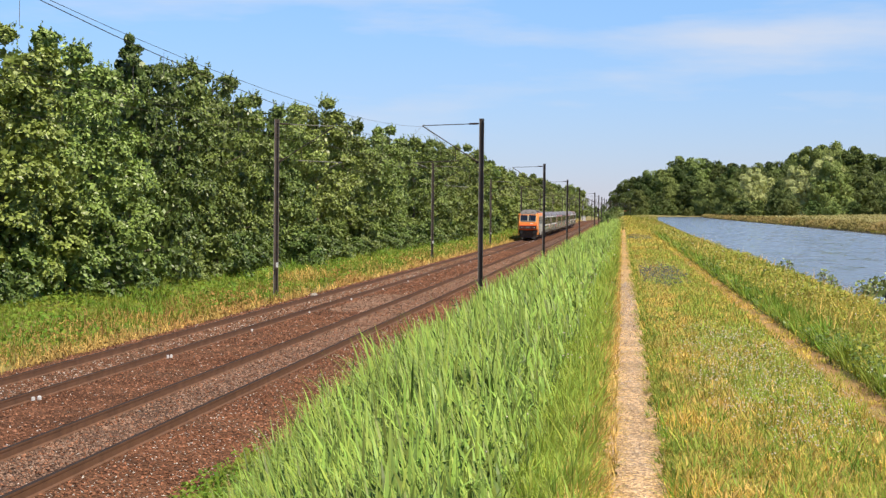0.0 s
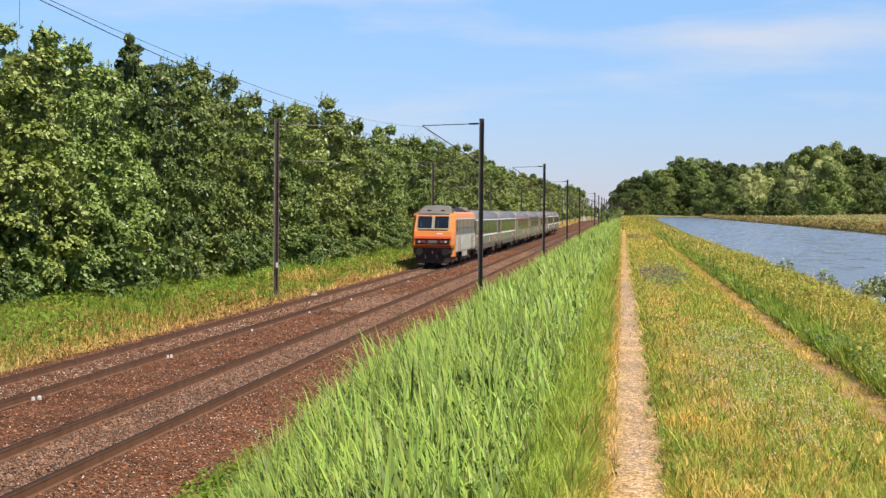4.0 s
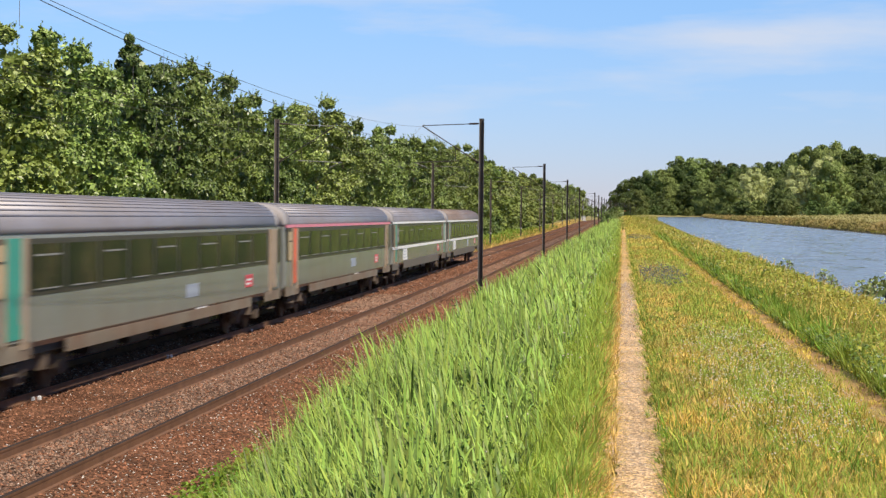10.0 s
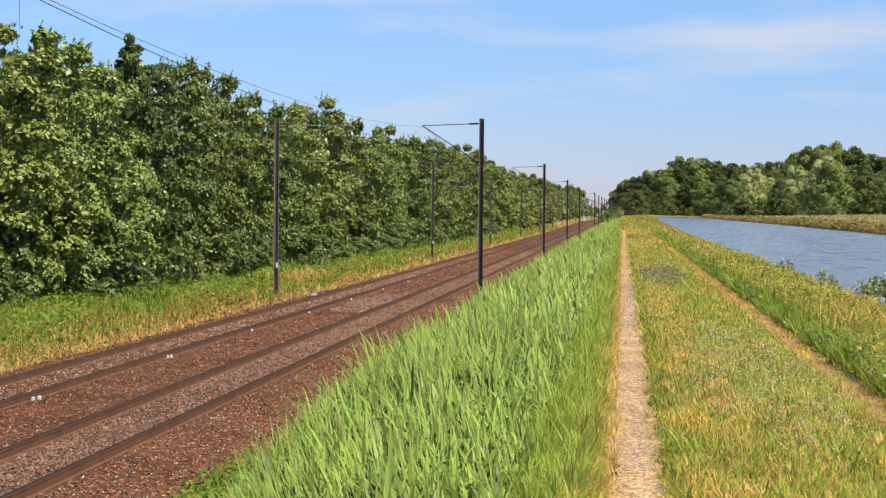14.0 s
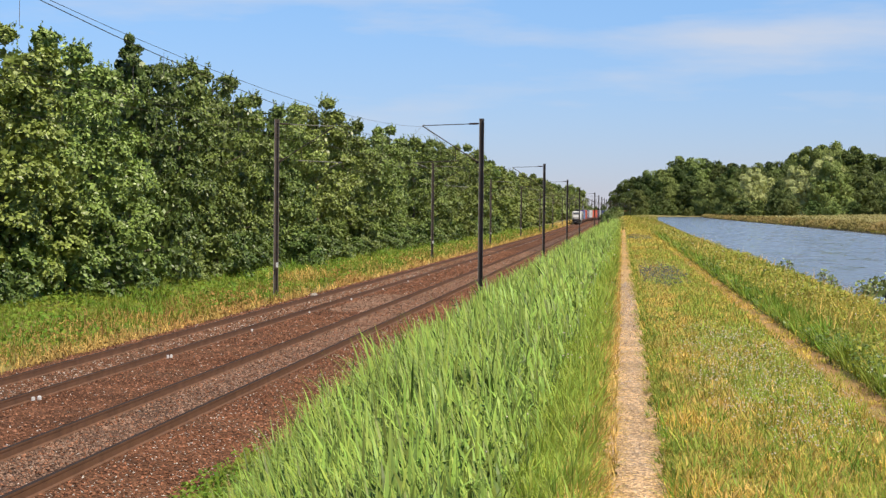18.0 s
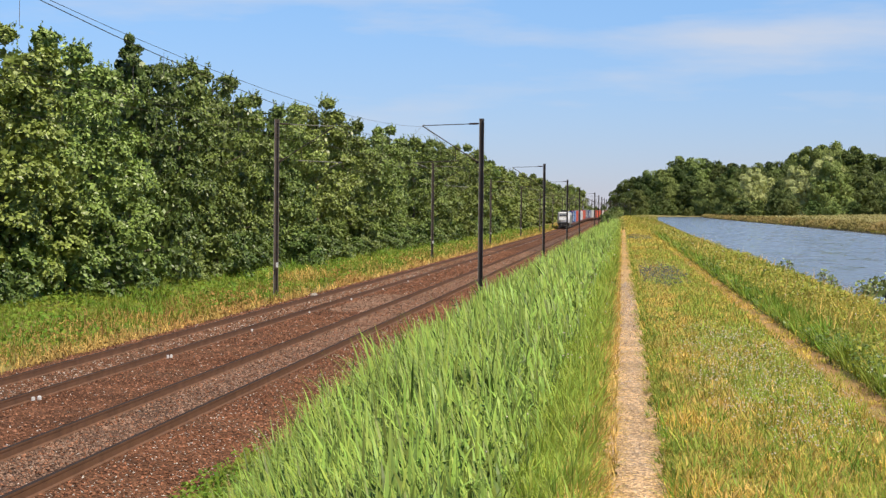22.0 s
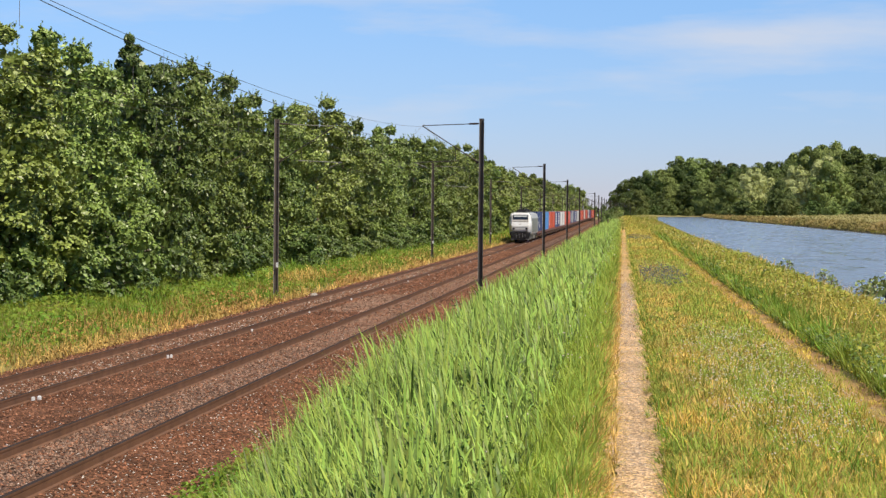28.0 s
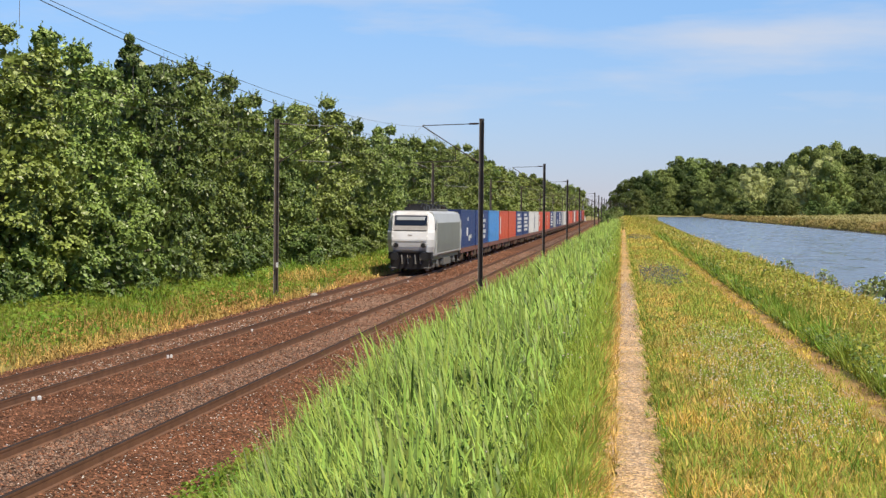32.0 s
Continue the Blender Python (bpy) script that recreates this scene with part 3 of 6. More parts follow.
NM0, LM0 = 71.43, 72.33
near_mast, left_mast, wide_mast = mast(-1), mast(1), mast(-1, 3.95)
near_mast.matrix_basis = pose(-5.686 + float(xc(NM0)), NM0, float(zt(NM0)))
left_mast.matrix_basis = pose(-14.689 + float(xc(LM0)), LM0, float(zt(LM0)))
for k in range(-2, 18):
    if k:
        d = NM0 + SPAN * k
        if k < 4:
            copy_thing(near_mast, pose(-5.686 + float(xc(d)), d, float(zt(d))))
        elif k == 4:
            wide_mast.matrix_basis = pose(-4.25 + float(xc(d)), d, float(zt(d)))
        else:
            copy_thing(wide_mast, pose(-4.25 + float(xc(d)), d, float(zt(d))))
        d = LM0 + SPAN * k
        copy_thing(left_mast, pose(-14.689 + float(xc(d)), d, float(zt(d))))


def wire(name, x, heights, radius, label, slack=0.5):
    """A wire along the track: (height at the mast, height at mid-span)."""
    top, mid = heights
    sec = []
    for k in range(-2, 17):
        n_ = 10 if k < 4 else 4
        for q in range(n_):
            s = q / n_
            d = NM0 + SPAN * (k + s)
            q_ = (slack - s) / slack if s < slack else (s - slack) / (1 - slack)
            z = mid + (top + (1.0 if slack > 0.5 and s < slack else 0.0) - mid) * q_ ** 2 + float(zt(d))
            x_ = x + float(xc(d)) + 0.15 * math.cos(math.pi * (k + s))
            sec.append([(x_ + radius * math.cos(a), d, z + radius * math.sin(a)) for a in (0.5, 2.6, 4.7)])
    tagged(part(name, loft(sec), M["wire"]), label, "wire", "overhead wires")


def dropper_line(x):
    th = bmesh.new()
    for k in range(-2, 10):
        for s in (0.08, 0.2, 0.32, 0.44, 0.56, 0.68, 0.8, 0.92):
            d = NM0 + SPAN * (k + s)
            z = float(zt(d))
            q = (2 * s - 1) ** 2
            x_ = x + float(xc(d)) + 0.15 * math.cos(math.pi * (k + s))
            box(x_ - 0.003, x_ + 0.003, d - 0.003, d + 0.003, 5.56 + z, 6.08 + 0.3 * q + z, bm=th)
            box(x_ - 0.003, x_ + 0.003, d + 2 - 0.003, d + 2 + 0.003, 6.06 + 0.3 * q + z, 6.42 + 0.85 * q + z, bm=th)
    tagged(part("dropper_wires", th, M["wire"]), "thin dropper wires hung between the overhead wires", "wire", kind="stuff")


for x_, in ((XB,), (XA,)):
    wire("messenger_wire", x_, (7.3, 6.5), 0.0055, "sagging messenger wire above the track")
    wire("auxiliary_wire", x_, (6.4, 6.2), 0.008, "auxiliary messenger wire below the main one", 0.626 if x_ == XB else 0.5)
    wire("contact_wire", x_, (5.58, 5.54), 0.005, "straight copper contact wire over the rails")
    dropper_line(x_)

# white marker blocks every ten metres by the far track's inner rail
for k in range(0, 22):
    d = 32.0 + 10.0 * k
    root = new("track_marker")
    x_, z_ = XA + 0.86 + float(xc(d)), float(zt(d)) - 0.15
    part("block", box(-0.03, 0.03, -0.04, 0.04, -0.02, 0.07, 0.012), M["white"], root)
    if k < 2:
        part("block", box(0.045, 0.11, 0.1, 0.18, -0.02, 0.075, 0.012), M["white"], root)
    root.matrix_basis = pose(x_, d, z_, 0, 0, (k * 37) % 25)
    tagged(root, "small white block on the ballast" if k > 1 else "pair of small white blocks on the ballast", "track marker", "markers by the rail")

# litter beside the tracks: a pale stone and a fallen dry branch
ob = part("pale_boulder", box(-0.15, 0.15, -0.1, 0.1, -0.05, 0.12, 0.05), M["pale_stone"])
ob.matrix_basis = pose(-13.55, 75.5, float(zt(75.5)) - 0.17, 4, -6, 25)
tagged(ob, "pale flat stone beside the far rail", "stone")
bm = tube((0, 0, 0.02), (0.9, -0.3, 0.22), 0.03, 0.02, 6)
tube((0.4, -0.12, 0.1), (0.75, 0.2, 0.3), 0.018, 0.008, 5, bm)
tube((0.6, -0.2, 0.15), (1.1, -0.6, 0.1), 0.018, 0.008, 5, bm)
ob = part("dry_branch", bm, M["bark"])
ob.matrix_basis = pose(-6.7, 69.0, float(zt(69.0)) - 0.21)
tagged(ob, "fallen dry branch on the ballast shoulder", "branch")

# far lineside cabinet and signal
d = 640.0
cab = new("lineside_cabinet")
part("body", box(-0.8, 0.8, -0.6, 0.6, -0.3, 1.5, 0.03), M["white"], cab)
part("roof", box(-0.9, 0.9, -0.7, 0.7, 1.5, 1.62, 0.02), M["concrete"], cab)
cab.matrix_basis = pose(XA - 2.3 + float(xc(d)), d, float(zt(d)) + 0.1)
tagged(cab, "small white lineside cabinet beside the far track", "cabinet")
for d, x_ in ((690.0, -5.4), (735.0, -14.4)):
    sig = new("railway_signal")
    part("pole", tube((0, 0, -0.6), (0, 0, 4.6), 0.08), M["mast"], sig)
    part("target_board", box(-0.35, 0.35, -0.06, 0.06, 3.2, 4.8, 0.05), M["black"], sig, "black signal board")
    part("plate", box(-0.25, 0.25, -0.10, -0.07, 1.6, 2.1), M["white"], sig, "white plate")
    sig.matrix_basis = pose(x_ + float(xc(d)), d, float(zt(d)))
    tagged(sig, "dark railway signal on a post beside the track", "signal", "signals")
# small posts at the foot of the towpath
for d, x_ in ((190.0, -1.59),):
    ob = part("fence_post", tube((0, 0, -0.3), (0, 0, 1.25), 0.08, 0.07, 7), M["bark"])
    ob.matrix_basis = pose(x_ + 0.0043 * d, d, float(gz(x_ + 0.0043 * d, d)))
    tagged(ob, "weathered dark wooden post in the tall grass", "post")


# ---- plants ----
def blades(name, base, height, width, heading, lean, bend, material, segs=2):
    """Many leaf blades in one mesh: each starts at base, leans towards its heading and bends over."""
    n_ = len(base)
    side = np.stack([-np.sin(heading), np.cos(heading), np.zeros(n_)], -1)
    fwd = np.stack([np.cos(heading), np.sin(heading), np.zeros(n_)], -1)
    rows, m_ = [], segs + 1
    for k in range(m_):
        t = k / segs
        ang = lean + bend * t
        if k == 0:
            p = base.copy()
        else:
            p = p + (height / segs)[:, None] * (fwd * np.sin(ang)[:, None] + np.array([0, 0, 1.0]) * np.cos(ang)[:, None])
        wd_ = width * (0.65 if k == 0 else (1.05 if t < 0.6 else 0.7)) * 0.5
        if k == segs:
            rows.append(p[:, None])
        else:
            rows.append(np.stack([p - side * wd_[:, None], p + side * wd_[:, None]], 1))
    verts = np.concatenate(rows, 1)
    per = verts.shape[1]
    faces = []
    o = np.arange(n_)[:, None] * per
    for k in range(segs - 1):
        faces += (o + np.array([[2 * k, 2 * k + 1, 2 * k + 3, 2 * k + 2]])).tolist()
    k = segs - 1
    faces += (o + np.array([[2 * k, 2 * k + 1, 2 * k + 2]])).tolist()
    return raw(name, verts.reshape(-1, 3), faces, material, smooth=False)


def scatter(rng, n_, d0, d1, x0, x1, power=1.0):
    """Random places between two lines of the plan, thinning out with distance."""
    t = rng.uniform(0, 1, n_)
    d = d0 * (d1 / d0) ** t if power else d0 + (d1 - d0) * t
    x = x0(d) + (x1(d) - x0(d)) * rng.uniform(0, 1, n_)
    return x, d


rng = np.random.RandomState(11)


def far_scale(d, near=12.0):
    return np.clip(d / near, 1.0, 14.0) ** 0.75


def top_of(x, d):
    """Height of the ground or of the ballast bed, whichever lies on top."""
    u = x - xc(d)
    bed_z = np.interp(u, [p[0] for p in prof], [p[1] for p in prof]) + zt(d)
    return np.where((u > prof[0][0]) & (u < prof[-1][0]), np.maximum(gz(x, d), bed_z), gz(x, d))


# reeds on the bank between track and path: upright stalks carrying arching leaves
reed_l, reed_r = (lambda d: np.interp(d, [6, 10, 14, 18, 24, 32, 42, 60], [-1.9, -2.6, -3.25, -3.42, -3.55, -3.75, -4.0, -4.35]) + xc(d)), (lambda d: xp(d) - 0.62)
for name, mat_, count, seed in (("reed_bed", "reed", 15500, 21),):
    r_ = np.random.RandomState(seed)
    x, d = scatter(r_, count, 6.0, 330.0, reed_l, reed_r)
    s = (x - reed_l(d)) / (reed_r(d) - reed_l(d))
    keep = r_.uniform(0, 1, count) < np.where(s > 0.82, 0.75, 1.0)
    x, d, s = x[keep], d[keep], s[keep]
    patch = 0.5 + 0.5 * np.sin(d * 0.55 + 1.7 * x) * np.sin(d * 0.21 - 0.9 * x)
    hh = np.interp(s, [0, 0.12, 0.45, 0.75, 1.0], [0.42, 0.68, 0.80, 0.66, 0.26]) * (0.72 + 0.2 * patch + 0.25 * r_.uniform(0, 1, len(x)))
    hh = hh * np.interp(d, [6, 9, 13, 17], [0.5, 0.72, 0.92, 1.0])
    k_ = np.clip(d / 14.0, 1.0, 9.0) ** 0.8
    leaves = 5
    bx_, bd_ = np.repeat(x, leaves), np.repeat(d, leaves)
    lev = np.tile(np.linspace(0.3, 0.86, leaves), len(x)) + r_.uniform(-0.06, 0.06, len(x) * leaves)
    hrep, krep = np.repeat(hh, leaves), np.repeat(k_, leaves)
    spread = 0.05 * krep
    base = np.stack([bx_ + r_.normal(0, 1, len(bx_)) * spread, bd_ + r_.normal(0, 1, len(bx_)) * spread, gz(bx_, bd_) + lev * hrep], -1)
    ll = (0.98 - 0.3 * lev) * hrep * r_.uniform(0.7, 1.35, len(bx_))
    wind = np.where(r_.uniform(0, 1, len(bx_)) < 0.65, r_.normal(1.95, 0.55, len(bx_)), r_.normal(2.7, 0.9, len(bx_)))
    blades(name, base, ll, np.minimum(0.0155 * krep, 0.031) * (r_.uniform(0.5, 1.15, len(bx_)) + 0.5 * (r_.uniform(0, 1, len(bx_)) > 0.86)), wind, r_.uniform(0.02, 0.35, len(bx_)), r_.uniform(0.1, 1.0, len(bx_)) + 1.3 * (r_.uniform(0, 1, len(bx_)) > 0.48), M[mat_], 4)
    tagged(bpy.data.objects[name], "dense bright green reeds on the railway bank", "reeds", kind="stuff")
r_ = np.random.RandomState(23)
x, d = scatter(r_, 1400, 8.0, 40.0, reed_l, lambda d: reed_l(d) + 0.75 * (reed_r(d) - reed_l(d)))
base = np.stack([x, d, gz(x, d) + r_.uniform(0.25, 0.5, 1400) * np.interp(d, [8, 14], [0.5, 1])], -1)
tagged(blades("broad_reed_leaves", base, r_.uniform(0.3, 0.62, 1400), r_.uniform(0.018, 0.034, 1400) * np.interp(d, [8, 18, 40], [1.3, 1.15, 1.0]), r_.normal(2.2, 0.9, 1400), r_.uniform(0.0, 0.3, 1400), r_.uniform(0.1, 0.8, 1400) + 1.2 * (r_.uniform(0, 1, 1400) > 0.7), M["reed_broad"], 4), "broad fresh green reed leaves above the bank", "reeds", kind="stuff")
r_ = np.random.RandomState(22)
x, d = scatter(r_, 260, 12, 90.0, reed_l, lambda d: reed_l(d) + 0.5)
base = np.stack([x, d, gz(x, d)], -1)
tagged(blades("dry_reed_stems", base, r_.uniform(0.6, 1.2, 260), np.full(260, 0.007) * np.clip(d / 20, 1, 2), r_.uniform(0, 6.28, 260), r_.uniform(0, 0.2, 260), r_.uniform(0, 0.5, 260), M["reed_dry"], 3), "pale dry stems among green reeds", "reeds", kind="stuff")


def lawn(name, label, count, d0, d1, x0, x1, hmin, hmax, width, mat_, seed, bend=0.9, near=12.0, lift=0.0, patchy=False):
    r_ = np.random.RandomState(seed)
    x, d = scatter(r_, count, d0, d1, x0, x1)
    if patchy:
        keep = np.sin(0.30 * d + 1.2 * x + 1.0) * np.sin(0.11 * d + 1.2) + 0.4 * np.sin(0.9 * d - 1.5 * x) + 0.6 * (d < 72) > 0.0
        x, d = x[keep], d[keep]
        count = len(x)
    k_ = far_scale(d, near)
    clump = 0.6 + 0.8 * np.abs(np.sin(4.1 * x + 0.9 * d) * np.sin(1.3 * d - 5.2 * x))
    h_ = r_.uniform(hmin, hmax, count) * clump
    base = np.stack([x, d, top_of(x, d) - 0.01 + lift], -1)
    ob = blades(name, base, h_, width * k_ * r_.uniform(0.6, 1.4, count), r_.uniform(0, 6.28, count), r_.uniform(0.0, 0.5, count), r_.uniform(0.1, bend, count), M[mat_], 2)
    return tagged(ob, label, "grass", kind="stuff")


P = lambda a: (lambda d: xp(d) + a)
T = lambda a: (lambda d: xc(d) + a)
# Low blades in dark leaf colour put the shade of the reed gaps into colour.
lawn("reed_understory", "dark blades standing in for the shade between the reeds", 12000, 6.0, 120, lambda d: reed_l(d) + 0.1, reed_r, 0.15, 0.42, 0.012, "leaf_b", 21)
lawn("verge_grass", "short green grass along the footpath edge", 28000, 7.0, 250, P(-1.0), P(-0.14), 0.10, 0.30, 0.0065, "grass_lush", 31)
lawn("meadow_grass", "sunburnt yellow-green meadow grass between two trails", 80000, 8.5, 170, P(0.30), P(2.0), 0.04, 0.13, 0.0055, "grass", 32)
lawn("meadow_green", "greener grass on the canal side of the meadow", 15000, 8.5, 70, P(1.0), P(1.95), 0.05, 0.15, 0.006, "grass_lush", 91)
lawn("meadow_ochre", "ochre dry grass beside the footpath", 8000, 8.5, 120, P(0.36), P(1.0), 0.05, 0.13, 0.0055, "straw", 92)
lawn("track_tufts", "grass growing over the old wheel track", 3000, 9, 260, P(1.9), P(2.42), 0.04, 0.14, 0.006, "grass", 27)
lawn("far_meadow_grass", "pale green grass on the distant towpath", 7000, 150, 860, P(-0.8), lambda d: np.interp(d, *NEAR_EDGE) + 0.1, 0.12, 0.3, 0.02, "bank_mix", 22, near=20)
lawn("far_meadow_straw", "golden dry grass on the distant towpath", 9000, 70, 620, P(0.32), P(2.6), 0.08, 0.22, 0.012, "grass", 93, near=20)
lawn("verge_straw", "dry straw blades along the footpath edge", 14000, 8.5, 200, P(-0.36), P(-0.02), 0.05, 0.17, 0.006, "straw", 30)
lawn("path_edge_weeds", "dark green tufts along the footpath edge", 2600, 9, 140, P(0.30), P(0.42), 0.05, 0.16, 0.008, "grass_side", 29)
lawn("meadow_straw", "dry straw blades in the towpath meadow", 9000, 8.5, 260, P(0.3), P(2.0), 0.03, 0.12, 0.005, "straw", 33)
lawn("bank_grass", "tall lush grass on the canal bank", 42000, 13, 300, P(2.36), lambda d: np.interp(d, *NEAR_EDGE) + 0.1, 0.10, 0.30, 0.009, "bank_mix", 34)
lawn("bank_edge_grass", "tall dark tufts along the wheel track", 7000, 12, 120, P(2.34), P(2.6), 0.18, 0.38, 0.009, "grass_side", 26)
lawn("bank_straw", "dry stalks in the canal bank grass", 3500, 13, 300, P(2.4), lambda d: np.interp(d, *NEAR_EDGE) + 0.1, 0.15, 0.5, 0.006, "straw", 35)
lawn("lineside_grass", "green grass between far track and trees", 40000, 30, 420, T(-20.5), T(-14.35), 0.2, 0.55, 0.016, "grass_side", 36, near=30)
lawn("lineside_dry_grass", "yellowed grass beside the far track", 9000, 30, 520, T(-15.3), T(-13.9), 0.15, 0.42, 0.011, "straw", 37, near=30)
lawn("lineside_rust_weeds", "rust-coloured dry weeds beside the far track", 11000, 30, 420, T(-16.2), T(-14.0), 0.2, 0.55, 0.014, "rust_weed", 38, near=30, patchy=True)
lawn("far_lineside_straw", "golden dry grass along the distant track", 7000, 95, 620, T(-17.2), T(-13.9), 0.2, 0.5, 0.013, "straw", 96, near=30)
lawn("straw_patch", "pale bleached grass beside the mast", 1500, 81, 92, T(-16.9), T(-15.2), 0.25, 0.55, 0.012, "straw", 19, near=30)
lawn("ditch_weeds", "low green weeds at the ballast edge", 10000, 16, 160, lambda d: np.interp(d, [18, 26, 34, 60], [-5.8, -5.4, -4.9, -4.9]) + xc(d), lambda d: reed_l(d) + 0.35, 0.05, 0.22, 0.012, "grass_side", 39)
lawn("foot_weeds", "low bright weeds at the foot of the reed bank", 6000, 17, 27, T(-5.8), T(-4.0), 0.08, 0.24, 0.013, "grass_side", 25)
lawn("ditch_straw", "dry ochre stalks at the ballast edge", 900, 18, 120, T(-5.3), lambda d: reed_l(d) + 0.1, 0.1, 0.3, 0.008, "straw", 44)
lawn("far_bank_reeds", "olive and ochre reeds along the far canal bank", 14000, 120, 900, lambda d: np.interp(d, *FAR_EDGE) + 0.2, lambda d: np.interp(d, *FAR_EDGE) + 1.6, 0.25, 0.55, 0.03, "bank_olive", 40, near=60)
lawn("far_bank_tall_grass", "tall ochre grass on the crest of the far bank", 12000, 120, 900, lambda d: np.interp(d, *FAR_EDGE) + 1.2, lambda d: np.interp(d, *FAR_EDGE) + 4.5, 0.2, 0.5, 0.03, "bank_straw", 23, near=60)
# This low dark strip stands in for the shadow under the far bank.
lawn("far_bank_green_reeds", "dark reeds coloured as the shadow at the far water edge", 15000, 120, 900, lambda d: np.interp(d, *FAR_EDGE) - 0.6, lambda d: np.interp(d, *FAR_EDGE) - 0.1, 0.2, 0.5, 0.03, "bank_shade", 41, near=60)
lawn("far_field_grass", "pale dry field grass beyond the canal", 20000, 150, 900, lambda d: np.interp(d, *FAR_EDGE) + 2, lambda d: np.interp(d, *FAR_EDGE) + 70, 0.2, 0.5, 0.03, "field", 42, near=40)


r_ = np.random.RandomState(20)
x, d = r_.uniform(-1.6, 2.0, 9000), r_.uniform(-4.0, 9.0, 9000)
keep = (np.abs(x - xp(d) - 0.12) > 0.24) & (np.hypot(x, d) > 0.9)
x, d = x[keep], d[keep]
base = np.stack([x, d, gz(x, d) - 0.01], -1)
ob = blades("towpath_grass", base, r_.uniform(0.05, 0.16, len(x)), np.full(len(x), 0.006), r_.uniform(0, 6.28, len(x)), r_.uniform(0, 0.5, len(x)), r_.uniform(0.1, 0.9, len(x)), M["grass"], 2)
tagged(ob, "short dry grass on the towpath", "grass", kind="stuff")


def tussocks(name, label, count, d0, d1, x0, x1, hmin, hmax, width, mat_, seed, per=16, spread=0.06):
    """Tufts of grass: blades that fan out from one root."""
    r_ = np.random.RandomState(seed)
    x, d = scatter(r_, count, d0, d1, x0, x1)
    k_ = np.clip(d / 14, 1, 8) ** 0.6
    big = r_.uniform(0.6, 1.3, count)
    x, d, k_, big = (np.repeat(q, per) for q in (x, d, k_, big))
    m_ = count * per
    th, rr = r_.uniform(0, 6.28, m_), spread * k_ * np.sqrt(r_.uniform(0, 1, m_)) * big
    x, d = x + rr * np.cos(th), d + rr * np.sin(th)
    base = np.stack([x, d, top_of(x, d) - 0.01], -1)
    ob = blades(name, base, r_.uniform(hmin, hmax, m_) * big, width * k_ * r_.uniform(0.6, 1.4, m_), th, 0.1 + 0.5 * r_.uniform(0, 1, m_), r_.uniform(0.2, 1.0, m_), M[mat_], 2)
    return tagged(ob, label, "grass", kind="stuff")


tussocks("meadow_tufts", "rank green tufts in the towpath meadow", 800, 9, 130, P(0.45), P(1.95), 0.08, 0.20, 0.007, "grass_lush", 81)
tussocks("meadow_dark_tufts", "dark green tufts in the towpath meadow", 900, 9, 130, P(0.45), P(2.0), 0.05, 0.13, 0.009, "grass_side", 82)
tussocks("meadow_dry_tufts", "bleached dry tufts in the towpath meadow", 1100, 9, 160, P(0.42), P(2.0), 0.07, 0.16, 0.006, "straw", 83)
tussocks("verge_tufts", "bright green tufts between reeds and footpath", 1100, 8.5, 120, P(-1.1), P(-0.2), 0.15, 0.36, 0.008, "grass_lush", 84)
tussocks("path_side_tufts", "green tufts leaning over the footpath edges", 520, 9, 110, P(0.28), P(0.44), 0.05, 0.12, 0.007, "grass_side", 85)
tussocks("path_side_straw", "dry tufts leaning over the footpath edge", 400, 9, 120, P(-0.3), P(-0.13), 0.07, 0.16, 0.006, "straw", 86)
tussocks("track_dry_tufts", "green and dry tufts in the old wheel track", 520, 9, 140, P(1.92), P(2.42), 0.04, 0.11, 0.007, "grass", 87)
tussocks("bank_tufts", "tall dark green tufts on the canal bank", 900, 13, 200, P(2.36), lambda d: np.interp(d, *NEAR_EDGE) + 0.05, 0.16, 0.36, 0.010, "grass_side", 88, spread=0.1)
tussocks("bank_dry_tufts", "ochre seeding tufts on the canal bank", 260, 13, 260, P(2.4), lambda d: np.interp(d, *NEAR_EDGE) + 0.05, 0.2, 0.45, 0.007, "straw", 89, spread=0.08)

tussocks("far_bank_tufts", "rank green tufts on the far canal bank", 420, 120, 620, lambda d: np.interp(d, *FAR_EDGE) - 0.2, lambda d: np.interp(d, *FAR_EDGE) + 2.5, 0.2, 0.45, 0.03, "bank_mix", 78, spread=0.22)
tussocks("far_bank_dry_tufts", "tan seeding tufts on the far canal bank", 500, 120, 700, lambda d: np.interp(d, *FAR_EDGE) + 0.6, lambda d: np.interp(d, *FAR_EDGE) + 3.5, 0.2, 0.5, 0.03, "bank_straw", 77, spread=0.25)


